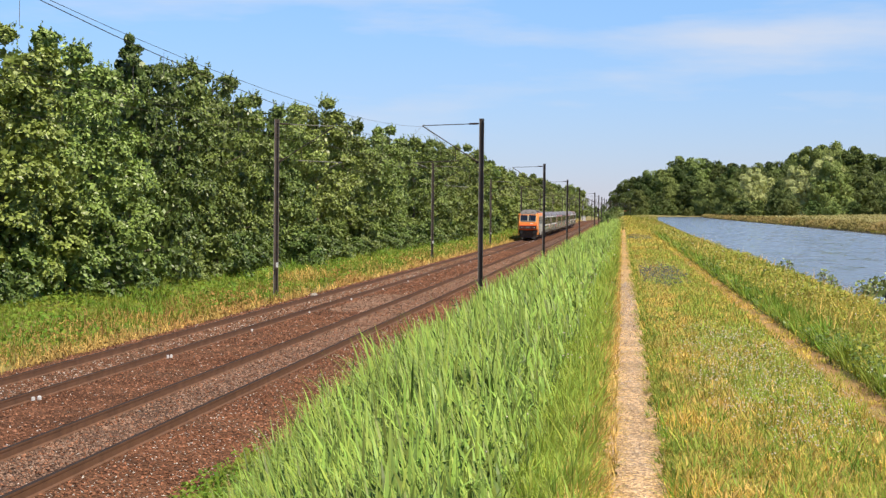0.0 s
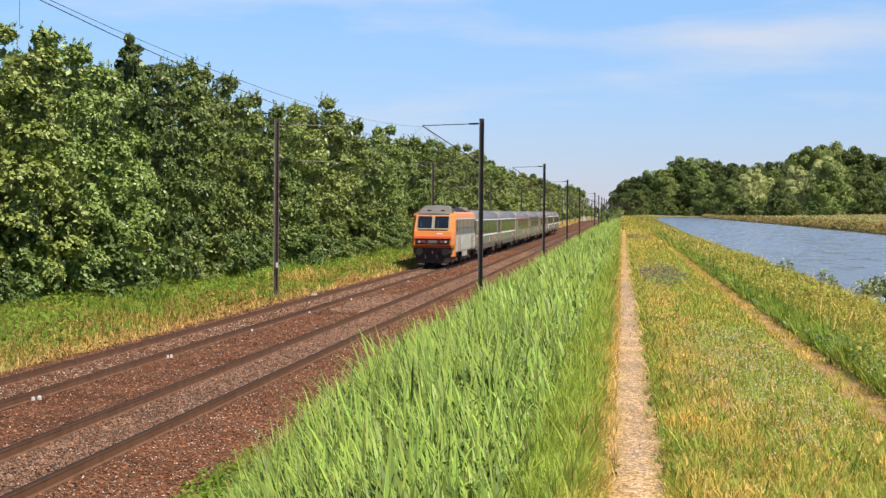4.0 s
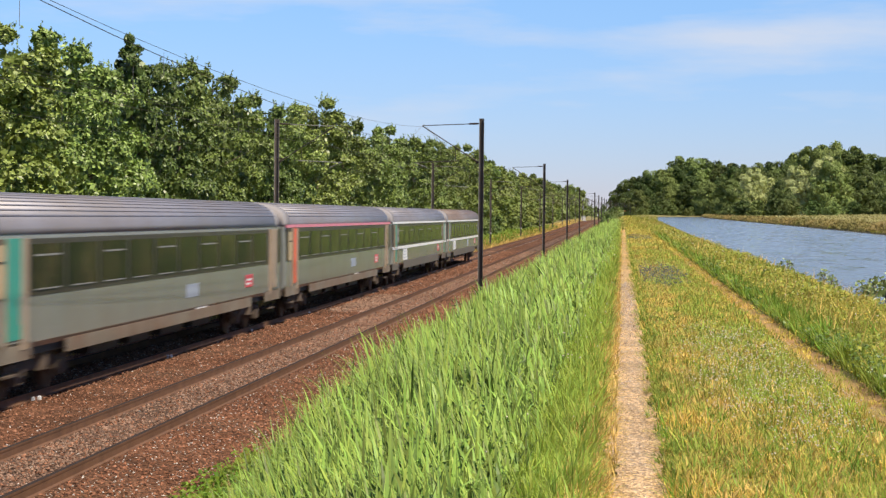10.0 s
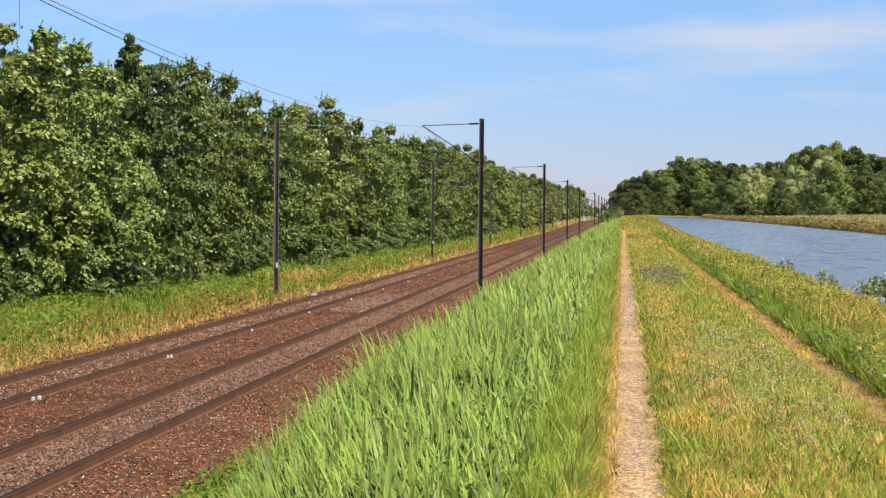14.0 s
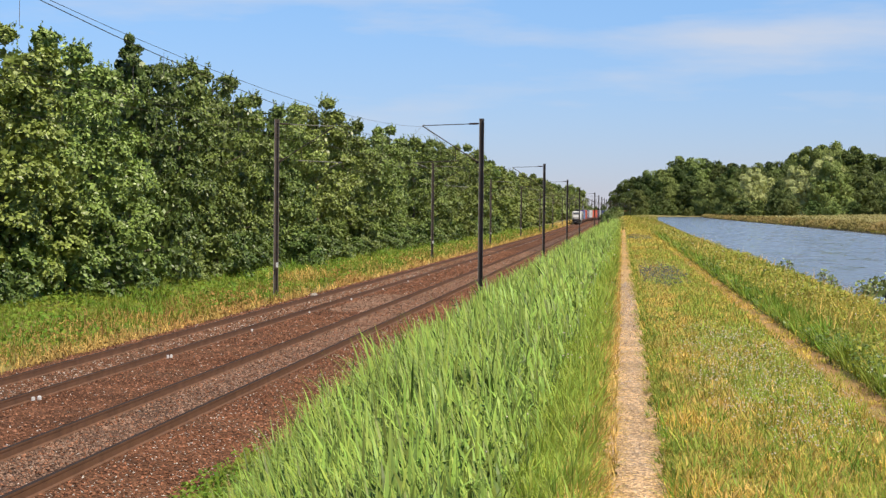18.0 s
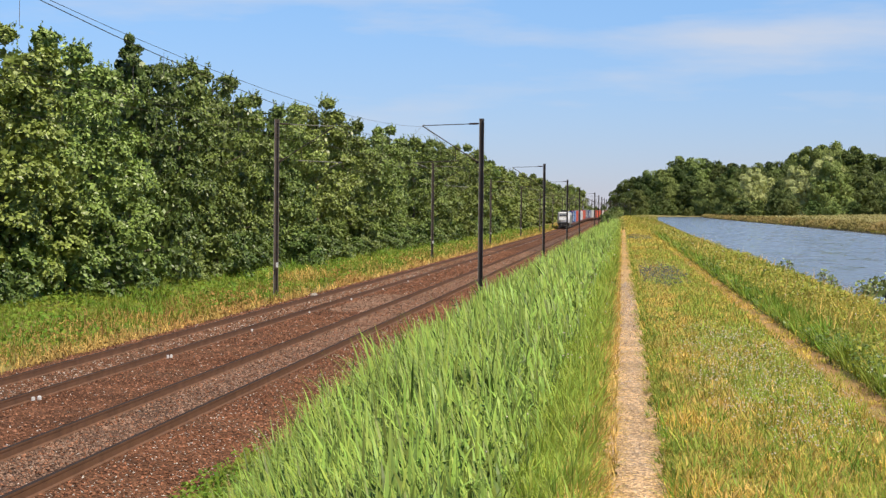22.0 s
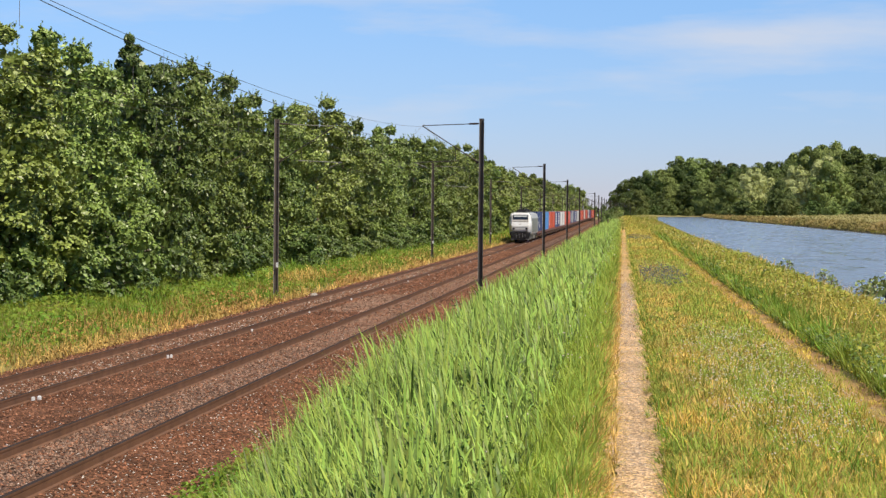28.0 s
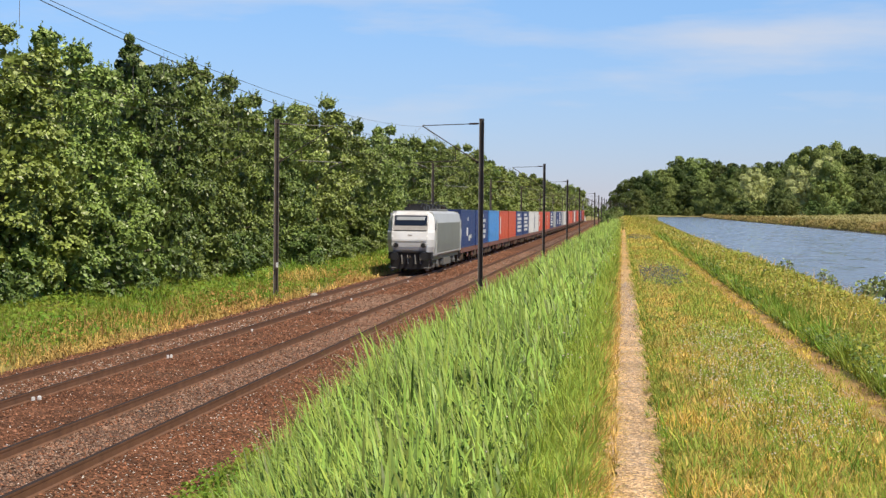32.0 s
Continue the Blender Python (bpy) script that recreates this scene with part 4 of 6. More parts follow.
def flowers(name, label, count, d0, d1, x0, x1, h0, h1, size, mat_, seed, patch=None):
    """Small flower heads: eight-sided cups on the grass tips; patch (x, d, rx, rd) keeps them to an uneven round spot."""
    r_ = np.random.RandomState(seed)
    x, d = scatter(r_, count, d0, d1, x0, x1)
    if patch:
        px_, pd, rx, rd = patch
        keep = ((x - xp(d) - px_) / rx) ** 2 + ((d - pd) / rd) ** 2 + 0.5 * np.sin(3.1 * d) * np.sin(7.0 * x + d) + r_.uniform(-0.3, 0.3, count) < 0.75
        x, d = x[keep], d[keep]
        count = len(x)
    z = gz(x, d) + r_.uniform(h0, h1, count)
    s = size * np.clip(d / 14, 1, 4) ** 0.6 * r_.uniform(0.6, 1.3, count)
    oct_ = np.array([(1, 0, 0.1), (0, 1, 0.1), (-1, 0, 0.1), (0, -1, 0.1), (0, 0, -0.9), (0, 0, 0.9)])
    v = (np.stack([x, d, z], -1)[:, None] + oct_[None] * s[:, None, None]).reshape(-1, 3)
    tri = np.array([(0, 1, 5), (1, 2, 5), (2, 3, 5), (3, 0, 5), (1, 0, 4), (2, 1, 4), (3, 2, 4), (0, 3, 4)])
    f = (np.arange(count)[:, None, None] * 6 + tri[None]).reshape(-1, 3)
    return tagged(raw(name, v, f, M[mat_]), label, "flowers", kind="stuff")


def clover(name, label, count, d0, d1, x0, x1, size, mat_, seed, top=0.09, near=11.0, patchy=False):
    """Low broad leaves lying among the grass."""
    r_ = np.random.RandomState(seed)
    x, d = scatter(r_, count, d0, d1, x0, x1)
    if patchy:
        keep = np.sin(0.30 * d + 1.2 * x + 1.0) * np.sin(0.11 * d + 1.2) + 0.4 * np.sin(0.9 * d - 1.5 * x) + 0.6 * (d < 72) > -0.05
        x, d = x[keep], d[keep]
        count = len(x)
    p = np.stack([x, d, top_of(x, d) + r_.uniform(0.01, 1.0, count) * top * (0.6 + 0.4 * np.sin(0.31 * d + x) * np.sin(0.083 * d))], -1)
    nrm = r_.normal(0, 0.5, (count, 3)) + np.array([0, -0.2, 1.0])
    nrm /= np.linalg.norm(nrm, axis=1)[:, None]
    a = np.cross(nrm, r_.normal(0, 1, (count, 3)))
    a /= np.linalg.norm(a, axis=1)[:, None]
    bb = np.cross(nrm, a)
    s = (size * np.clip(d / near, 1, 9) ** 0.6 * r_.uniform(0.6, 1.4, count))[:, None]
    v = np.stack([p - a * s, p + bb * s * 0.8, p + a * s, p - bb * s * 0.8], 1).reshape(-1, 3)
    return tagged(raw(name, v, np.arange(count * 4).reshape(-1, 4), M[mat_]), label, "plants", kind="stuff")


clover("ditch_leaves", "leafy low weeds at the foot of the reed bank", 8000, 16, 120, lambda d: np.interp(d, [18, 26, 34, 60], [-5.8, -5.4, -4.9, -4.9]) + xc(d), lambda d: reed_l(d) + 0.25, 0.02, "grass_side", 43, 0.22)
clover("foot_leaves", "leafy bright weeds at the foot of the reed bank", 6000, 17, 27, T(-5.9), T(-4.0), 0.024, "grass_side", 24, 0.26)
clover("meadow_clover", "low clover leaves in the towpath meadow", 24000, 8.7, 110, P(0.32), P(1.95), 0.010, "clover", 47)
clover("verge_clover", "low weeds along the footpath edge", 9000, 8.7, 160, P(-0.8), P(-0.08), 0.014, "clover", 48)
clover("far_bank_weeds", "leafy dark weeds overhanging the far water edge", 24000, 120, 880, lambda d: np.interp(d, *FAR_EDGE) + 0.1, lambda d: np.interp(d, *FAR_EDGE) + 2.2, 0.09, "bank_olive", 45, 0.9, 120.0)
clover("lineside_weeds", "broad green weeds between track and trees", 26000, 32, 300, T(-20.5), T(-14.6), 0.026, "grass_side", 46, 0.4)
clover("rust_leaves", "rust and ochre dry weeds beside the far track", 15000, 32, 170, T(-16.0), T(-13.95), 0.018, "rust_weed", 28, 0.3, patchy=True)
clover("bank_leaves", "broad weeds in the canal bank grass", 30000, 13, 200, P(2.4), P(6.0), 0.018, "bank_mix", 49, 0.34)
clover("bank_edge_leaves", "dark leafy weeds along the wheel track edge", 5000, 12, 110, P(2.34), P(2.62), 0.016, "leaf_b", 94, 0.26)
clover("bank_pale_leaves", "pale small leaves among the bank weeds", 5000, 12, 140, P(2.36), P(5.9), 0.012, "leaf_pale", 95, 0.38)
flowers("white_flowers", "tiny white flowers in the meadow grass", 4200, 10, 30, P(0.5), P(2.0), 0.06, 0.14, 0.006, "flower_white", 51, (1.35, 17, 0.75, 6.5))
flowers("yellow_flowers", "tiny yellow flowers in the meadow grass", 900, 9, 150, P(0.35), P(4.5), 0.06, 0.25, 0.008, "flower_yellow", 52)
flowers("violet_weeds", "patch of dusky violet weeds beside the path", 1500, 35, 50, P(0.45), P(1.55), 0.05, 0.2, 0.0075, "flower_blue", 53, (0.95, 42, 0.6, 7.5))
flowers("far_violet_weeds", "dusky violet weeds farther along the meadow", 500, 92, 112, P(0.3), P(1.9), 0.06, 0.2, 0.009, "flower_blue", 79, (1.0, 102, 0.9, 10))
flowers("bank_yellow_flowers", "yellow flower heads among the bank grass", 60, 20, 25, P(2.9), P(3.6), 0.2, 0.42, 0.011, "flower_yellow", 56)
flowers("bank_flowers", "pale flower heads among the bank grass", 140, 20, 120, P(2.5), P(5.5), 0.2, 0.45, 0.008, "flower_white", 54)
flowers("reed_edge_flowers", "small white umbels at the reed edge", 120, 10, 90, P(-1.2), P(-0.15), 0.2, 0.4, 0.008, "flower_white", 55)


r_ = np.random.RandomState(57)
x, d = scatter(r_, 5200, 8.8, 40, P(-0.02), P(0.27))
jit = np.array([(1, 0, 0), (0, 1, 0), (-1, 0, 0), (0, -1, 0), (0, 0, -0.8), (0, 0, 0.8)])[None] * r_.uniform(0.5, 1.2, (5200, 6, 1))
v = (np.stack([x, d, gz(x, d) + 0.014], -1)[:, None] + jit * (r_.uniform(0.003, 0.006, 5200) * np.clip(d / 12, 1, 4))[:, None, None]).reshape(-1, 3)
f = (np.arange(5200)[:, None, None] * 6 + np.array([(0, 1, 5), (1, 2, 5), (2, 3, 5), (3, 0, 5)])[None]).reshape(-1, 3)
f = f.reshape(-1, 4, 3)
for name, cut, mat_, lab in (("path_gravel", 0, "pale_stone", "fine pale grit on the trodden footpath"), ("path_grit", 1, "stone_grey", "fine dark grit on the trodden footpath")):
    tagged(raw(name, v, f[cut::2].reshape(-1, 3), M[mat_]), lab, "gravel", kind="stuff")
for name, a_, b_, seed in (("path_straw", -0.16, 0.08, 58), ("path_edge_straw", 0.2, 0.38, 59), ("track_straw", 1.95, 2.36, 60)):
    r_ = np.random.RandomState(seed)
    x, d = scatter(r_, 5200, 8.8, 160, P(a_), P(b_))
    x = np.where((seed == 60) & (np.arange(5200) % 2 == 0), x + 0.35, x)
    base = np.stack([x, d, gz(x, d) + 0.016], -1)
    ob = blades(name, base, r_.uniform(0.04, 0.11, 5200) * np.clip(d / 20, 1, 3), 0.0055 * far_scale(d), r_.normal(0, 0.45, 5200) + math.pi * r_.randint(0, 2, 5200), r_.uniform(1.25, 1.52, 5200), r_.uniform(0, 0.05, 5200), M["straw"], 2)
    tagged(ob, "flattened dry straw along the worn path", "straw", kind="stuff")


# ballast stones lying loose on the bed
def stones(name, label, count, d0, d1, u0, u1, size, mat_, seed):
    r_ = np.random.RandomState(seed)
    x, d = scatter(r_, count, d0, d1, T(u0), T(u1))
    u = x - xc(d)
    z = np.interp(u, [p[0] for p in prof], [p[1] for p in prof]) + zt(d) + 0.012
    z = np.maximum(z, gz(x, d) + 0.01)
    near_rail = np.min(np.abs(u[:, None] - np.array([XA - 0.753, XA + 0.753, XB - 0.753, XB + 0.753])[None]), 1) < 0.1
    x, d, z = x[~near_rail], d[~near_rail], z[~near_rail]
    c = len(x)
    s = size * np.clip(d / 32, 1, 6) ** 0.5 * r_.uniform(0.5, 1.3, c)
    oct_ = np.array([(1, 0, 0), (0, 1, 0), (-1, 0, 0), (0, -1, 0), (0, 0, -0.8), (0, 0, 0.8)])
    jit = r_.uniform(0.55, 1.25, (c, 6, 1)) * oct_[None] + r_.normal(0, 0.2, (c, 6, 3))
    v = (np.stack([x, d, z], -1)[:, None] + jit * s[:, None, None]).reshape(-1, 3)
    tri = np.array([(0, 1, 5), (1, 2, 5), (2, 3, 5), (3, 0, 5)])
    f = (np.arange(c)[:, None, None] * 6 + tri[None]).reshape(-1, 3)
    return tagged(raw(name, v, f, M[mat_]), label, "ballast", kind="stuff")


stones("ballast_stones", "loose brown ballast stones round the rails", 42000, 20, 170, -14.1, -4.6, 0.028, "stone", 61)
stones("grey_ballast_stones", "loose grey ballast stones between the near rails", 15000, 22, 170, -9.0, -7.6, 0.026, "stone_grey", 62)
stones("rust_ballast_stones", "orange-brown stones on the ballast", 9000, 20, 150, -14.0, -4.6, 0.02, "rust_stone", 64)
stones("shoulder_stones", "red-brown stones on the ballast shoulder", 9000, 18, 80, -7.2, -4.4, 0.026, "rust_stone", 65)
stones("shoulder_pale_stones", "pale stones on the ballast shoulder", 1800, 18, 60, -7.4, -4.8, 0.018, "pale_stone", 66)
stones("far_track_stones", "dusty brown stones between the far rails", 9000, 22, 170, -12.85, -11.5, 0.026, "stone_dusty", 67)
stones("far_track_flecks", "straw-pale chips between the far rails", 1600, 22, 120, -12.85, -11.5, 0.022, "pale_stone", 68)
stones("tipped_stones", "patch of pale fresh stones between the tracks", 2600, 63, 77, -10.9, -9.2, 0.03, "stone_grey", 69)
stones("pale_ballast_stones", "scattered pale stones on the ballast", 3600, 20, 150, -14.0, -4.6, 0.017, "pale_stone", 63)


def tree(name, seed, height, radius, lobes, sprays, per, leaf, mat_, label, low=0.05, cone=False, lobe=0.34, core=2400, flat=0.72, even=0.34, coarse=0.10, shoots=0, point=0.5, fan=2.1, deep=0.78):
    """A tapered trunk with limbs, and a crown of rounded boughs: each bough carries fans of leaves on its upper and outer side, with deep gaps between the boughs."""
    rng = np.random.RandomState(seed)
    unit = lambda q: q / np.linalg.norm(q, axis=1)[:, None]
    root = new(name)

    def spread(t):
        return np.clip((1.0 - t) ** 0.72 if cone else np.sin(np.pi * np.clip(0.12 + 0.82 * t, 0, 1)) ** 0.65 * (1 - point * np.clip((t - 0.4) / 0.6, 0, 1) ** 1.5), 0.06, 1)

    t = low + (0.97 - low) * (np.arange(lobes) + rng.uniform(0.1, 0.9, lobes)) / lobes
    ang = np.arange(lobes) * 2.4 + rng.uniform(-0.7, 0.7, lobes)
    rb = radius * lobe * rng.uniform(0.55, 1.3, lobes) * (0.12 + 0.88 * spread(t))
    rc = np.maximum(spread(t) * radius - rb * 0.7, 0) * rng.uniform(0.45, 1.22, lobes)
    cen = np.stack([rc * np.cos(ang), rc * np.sin(ang), t * height - 0.4 * rb], -1)
    out = np.stack([np.cos(ang), np.sin(ang), 0 * ang + 0.35], -1)
    # fans of leaves on the boughs
    m_ = lobes * sprays
    v = unit(rng.normal(0, 1, (m_, 3)) + 0.8 * np.repeat(out, sprays, 0) + np.array([0, 0, 0.25]))
    sc = np.repeat(cen, sprays, 0) + v * (np.repeat(rb, sprays) * rng.uniform(deep, 1.08, m_))[:, None] * np.array([1.12, 1.12, flat])
    sn = unit(v * 0.9 + np.array([0, 0, 0.4]) + rng.normal(0, 0.2, (m_, 3)))
    su = unit(np.cross(sn, rng.normal(0, 1, (m_, 3))))
    sw = np.cross(sn, su)
    n_ = m_ * per
    rep = lambda q: np.repeat(q, per, 0)
    rs, th = leaf * fan * np.sqrt(rng.uniform(0.02, 1, n_)), rng.uniform(0, 6.28, n_)
    p = rep(sc) + rep(su) * (rs * np.cos(th))[:, None] + rep(sw) * (rs * np.sin(th))[:, None] + rep(sn) * (rng.normal(0, 0.3, n_) * leaf - rs * 0.35)[:, None]
    p[:, 2] = np.clip(p[:, 2], 0.1, height * 1.03)
    nrm = unit(rep(sn) + rng.normal(0, even, (n_, 3)))
    a = unit(np.cross(nrm, rng.normal(0, 1, (n_, 3))))
    bb = np.cross(nrm, a)
    s = (leaf * rng.uniform(0.6, 1.3, n_))[:, None]
    vert = np.stack([p - a * s * 0.6, p + bb * s * 0.46 + nrm * s * 0.08, p + a * s * 0.75, p - bb * s * 0.46 + nrm * s * 0.08], 1)
    # leafy shoots standing out of the boughs
    if shoots:
        q_ = lobes * shoots
        vs = unit(rng.normal(0, 0.7, (q_, 3)) + 0.7 * np.repeat(out, shoots, 0) + np.array([0, 0, 0.8]))
        p0 = np.repeat(cen, shoots, 0) + vs * (np.repeat(rb, shoots) * 0.85)[:, None] * np.array([1.1, 1.1, flat])
        way = unit(vs * np.array([0.7, 0.7, 0.6]) + np.array([0, 0, 0.6]) + rng.normal(0, 0.25, (q_, 3)))
        lv = 10
        f_ = np.tile(np.linspace(0.1, 1, lv), q_)[:, None]
        ps = np.repeat(p0, lv, 0) + np.repeat(way * rng.uniform(0.07, 0.19, (q_, 1)) * radius, lv, 0) * f_ + rng.normal(0, 0.3, (q_ * lv, 3)) * leaf * (1.2 - f_)
        ns = unit(np.repeat(vs, lv, 0) + rng.normal(0, 0.6, (q_ * lv, 3)))
        as_ = unit(np.cross(ns, rng.normal(0, 1, (q_ * lv, 3))))
        bs = np.cross(ns, as_)
        ss = leaf * rng.uniform(0.5, 1.0, (q_ * lv, 1)) * (1.35 - 0.5 * f_)
        vert = np.concatenate([vert, np.stack([ps - as_ * ss * 0.6, ps + bs * ss * 0.4, ps + as_ * ss * 0.8, ps - bs * ss * 0.4], 1)], 0)
        n_ += q_ * lv
    # inner foliage, in the shade of the boughs
    ti = low + (0.88 - low) * rng.uniform(0, 1, core)
    ai, ri = rng.uniform(0, 6.28, core), radius * spread(ti) * 0.60 * np.sqrt(rng.uniform(0, 1, core))
    pi_ = np.stack([ri * np.cos(ai), ri * np.sin(ai), ti * height], -1)
    ni = unit(rng.normal(0, 1, (core, 3)))
    aa = unit(np.cross(ni, rng.normal(0, 1, (core, 3))))
    bi = np.cross(ni, aa)
    si = (radius * coarse * rng.uniform(0.7, 1.3, core))[:, None]
    vert = np.concatenate([vert, np.stack([pi_ - aa * si, pi_ + bi * si * 0.6, pi_ + aa * si, pi_ - bi * si * 0.6], 1)], 0)
    n_ += core
    bm = tube((0, 0, -0.5), (0, 0, height * 0.45), height * 0.016 + 0.03, height * 0.011, 7)
    tube((0, 0, height * 0.45), (0.1, 0.05, height * 0.9), height * 0.011, 0.02, 5, bm)
    for k in range(0, lobes, 2):
        zz = max(0.1 * height, cen[k, 2] - 0.5 * rc[k])
        tube((0, 0, zz), tuple(cen[k]), 0.02 + 0.004 * height * (1 - t[k]), 0.012, 4, bm)
    part("trunk", bm, M["bark"], root, "brown bark trunk")
    raw("crown", vert.reshape(-1, 3), np.arange(n_ * 4).reshape(-1, 4), M[mat_], root, "leafy crown")
    return tagged(root, label, "tree")


def placed(ob, x, d, scale, turn, sink=0.0, label=""):
    ob.matrix_basis = pose(x, d, float(gz(x, d)) - sink, 0, 0, turn)
    ob.scale = scale
    if label:
        tagged(ob, label)
    return ob


r_ = np.random.RandomState(71)
EDGE = "trees along the railway"
near_kinds = {}
for key, seed, mat_, cone, label in (("light", 100, "leaf_a", False, "dense bright green broadleaf tree at the railway edge"), ("light_b", 101, "leaf_a", False, "dense bright green broadleaf tree at the railway edge"),
                                     ("mid", 102, "leaf_m", False, "dense green broadleaf tree at the railway edge"), ("mid_b", 103, "leaf_m", False, "dense green broadleaf tree at the railway edge"),
                                     ("dark", 104, "leaf_b", False, "dark green broadleaf tree at the railway edge"), ("spire", 105, "leaf_b", True, "dark green narrow-topped tree at the railway edge")):
    near_kinds[key] = tagged(tree("broadleaf_tree", seed, 10.0, 2.9 if not cone else 4.0, 60 if cone else 26, 20 if cone else 56, 15, 0.135, mat_, label, cone=cone, low=0.03, lobe=0.20 if cone else 0.40, flat=0.62, shoots=0 if cone else 9, even=0.5, core=1500, coarse=0.05, point=0.12, fan=1.5, deep=0.66), group=EDGE)
far_kinds = [tagged(tree("broadleaf_tree", 160 + k, 10.0, 3.2, 20, 26, 7, 0.28, ("leaf_c", "leaf_m", "leaf_c")[k], "distant green broadleaf tree beside the railway", low=0.02, core=450, coarse=0.15, lobe=0.46, flat=0.7, shoots=2, even=0.2, point=0.3), group=EDGE) for k in range(3)]
back_kinds = [tagged(tree("broadleaf_tree", 170 + k, 10.0, 3.0, 24, 30, 10, 0.17, "leaf_m", "green broadleaf tree behind the railway edge", low=0.02, core=1500, coarse=0.07, lobe=0.37, flat=0.66, shoots=3), group=EDGE) for k in range(2)]
used = set()


def grow(src, x, d, h_, turn, wide=1.0):
    """Sets one more tree of a kind, with its top h_ metres above the rails' datum."""
    ob = src if src.name not in used else copy_thing(src, pose(0, 0, 0))
    used.add(src.name)
    s = (h_ - float(gz(x, d))) / 10.0
    return placed(ob, x, d, (wide, wide, s), turn)


# the front row: (distance, height of the top, width, kind)
FRONT = [(49.5, 9.3, 1.0, "light_b"), (54.5, 9.7, 1.05, "light"), (59.5, 10.0, 1.0, "light_b"), (64.9, 9.8, 0.95, "light"), (70.2, 10.95, 0.85, "spire"), (75.4, 10.2, 0.9, "dark"), (81.0, 11.0, 0.95, "mid"),
         (87.2, 11.0, 0.95, "mid_b"), (93.6, 10.6, 0.85, "mid"), (99.5, 9.8, 0.85, "mid_b"), (107.6, 10.2, 0.9, "light_b"), (116.5, 11.5, 1.15, "light"), (126.0, 10.9, 1.0, "mid"), (135.0, 10.3, 1.05, "light_b"),
         (146.0, 10.7, 1.05, "light_b"), (158.0, 11.4, 1.1, "light_b"), (170.0, 11.0, 1.1, "mid_b"), (184.0, 11.4, 1.15, "mid_b"), (199.0, 11.8, 1.15, "light"), (216.0, 12.2, 1.2, "light"), (236.0, 12.8, 1.25, "light_b"), (256.0, 12.6, 1.2, "mid_b")]
for k, (d, top, wide, key) in enumerate(FRONT):
    grow(near_kinds[key], -20.9 + float(xc(d)) + float(r_.uniform(-0.5, 0.5)), d, top + 0.15, float(r_.uniform(0, 360)), wide)
HT = ([40, 70, 100, 116, 130, 199, 238, 300, 322, 360, 430, 525, 580, 620, 680, 710], [9.4, 9.9, 9.3, 10.6, 10.0, 11.2, 12.2, 11.8, 10.4, 11.2, 12.4, 12.8, 11.6, 11.6, 14.4, 14.4])
# the row behind it
d = 50.0
while d < 290:
    dd = d + float(r_.uniform(-0.7, 0.7))
    x = -25.0 + float(xc(dd)) + float(r_.uniform(-1.2, 1.2))
    src = back_kinds[int(r_.randint(0, 2))] if dd < 150 else far_kinds[int(r_.randint(0, 3))]
    grow(src, x, dd, float(np.interp(dd * 0.82, *HT)) + float(r_.uniform(-0.4, 0.9)), float(r_.uniform(0, 360)), float(r_.uniform(1.0, 1.2)))
    d += 5.4 + 0.01 * d
# undergrowth in front of the trees
shrub_a = tree("shrub", 140, 2.6, 1.5, 14, 16, 9, 0.13, "leaf_m", "low leafy green shrub under the trees", low=0.1, lobe=0.4, core=300)
shrub_b = tree("shrub", 141, 2.2, 1.5, 14, 16, 9, 0.13, "leaf_b", "low dark green shrub under the trees", low=0.1, lobe=0.4, core=300)
first = True
d = 40.0
while d < 260:
    for src in (shrub_a, shrub_b):
        dd = d + float(r_.uniform(-1.5, 1.5))
        x = -18.9 + float(xc(dd)) + float(r_.uniform(-0.9, 0.6))
        ob = src if first else copy_thing(src, pose(0, 0, 0))
        s = float(r_.uniform(0.55, 1.15))
        placed(ob, x, dd, (s, s, s), float(r_.uniform(0, 360)))
        tagged(ob, group="shrubs along the railway")
    first = False
    d += 5.5 + 0.015 * d

d = 276.0
while d < 705:
    for u in (-20.6, -26)[:1 + int(d) % 2]:
        dd = d + float(r_.uniform(-2, 2))
        grow(far_kinds[int(r_.randint(0, 3))], u + float(xc(dd)) + float(r_.uniform(-1.5, 1)), dd, float(np.interp(dd * (1 if u > -25 else 0.85), *HT)) + float(r_.uniform(-1.2, 0.5)), float(r_.uniform(0, 360)), float(r_.uniform(1.1, 1.5)))
    d += 8.5 + 0.02 * (d - 280)

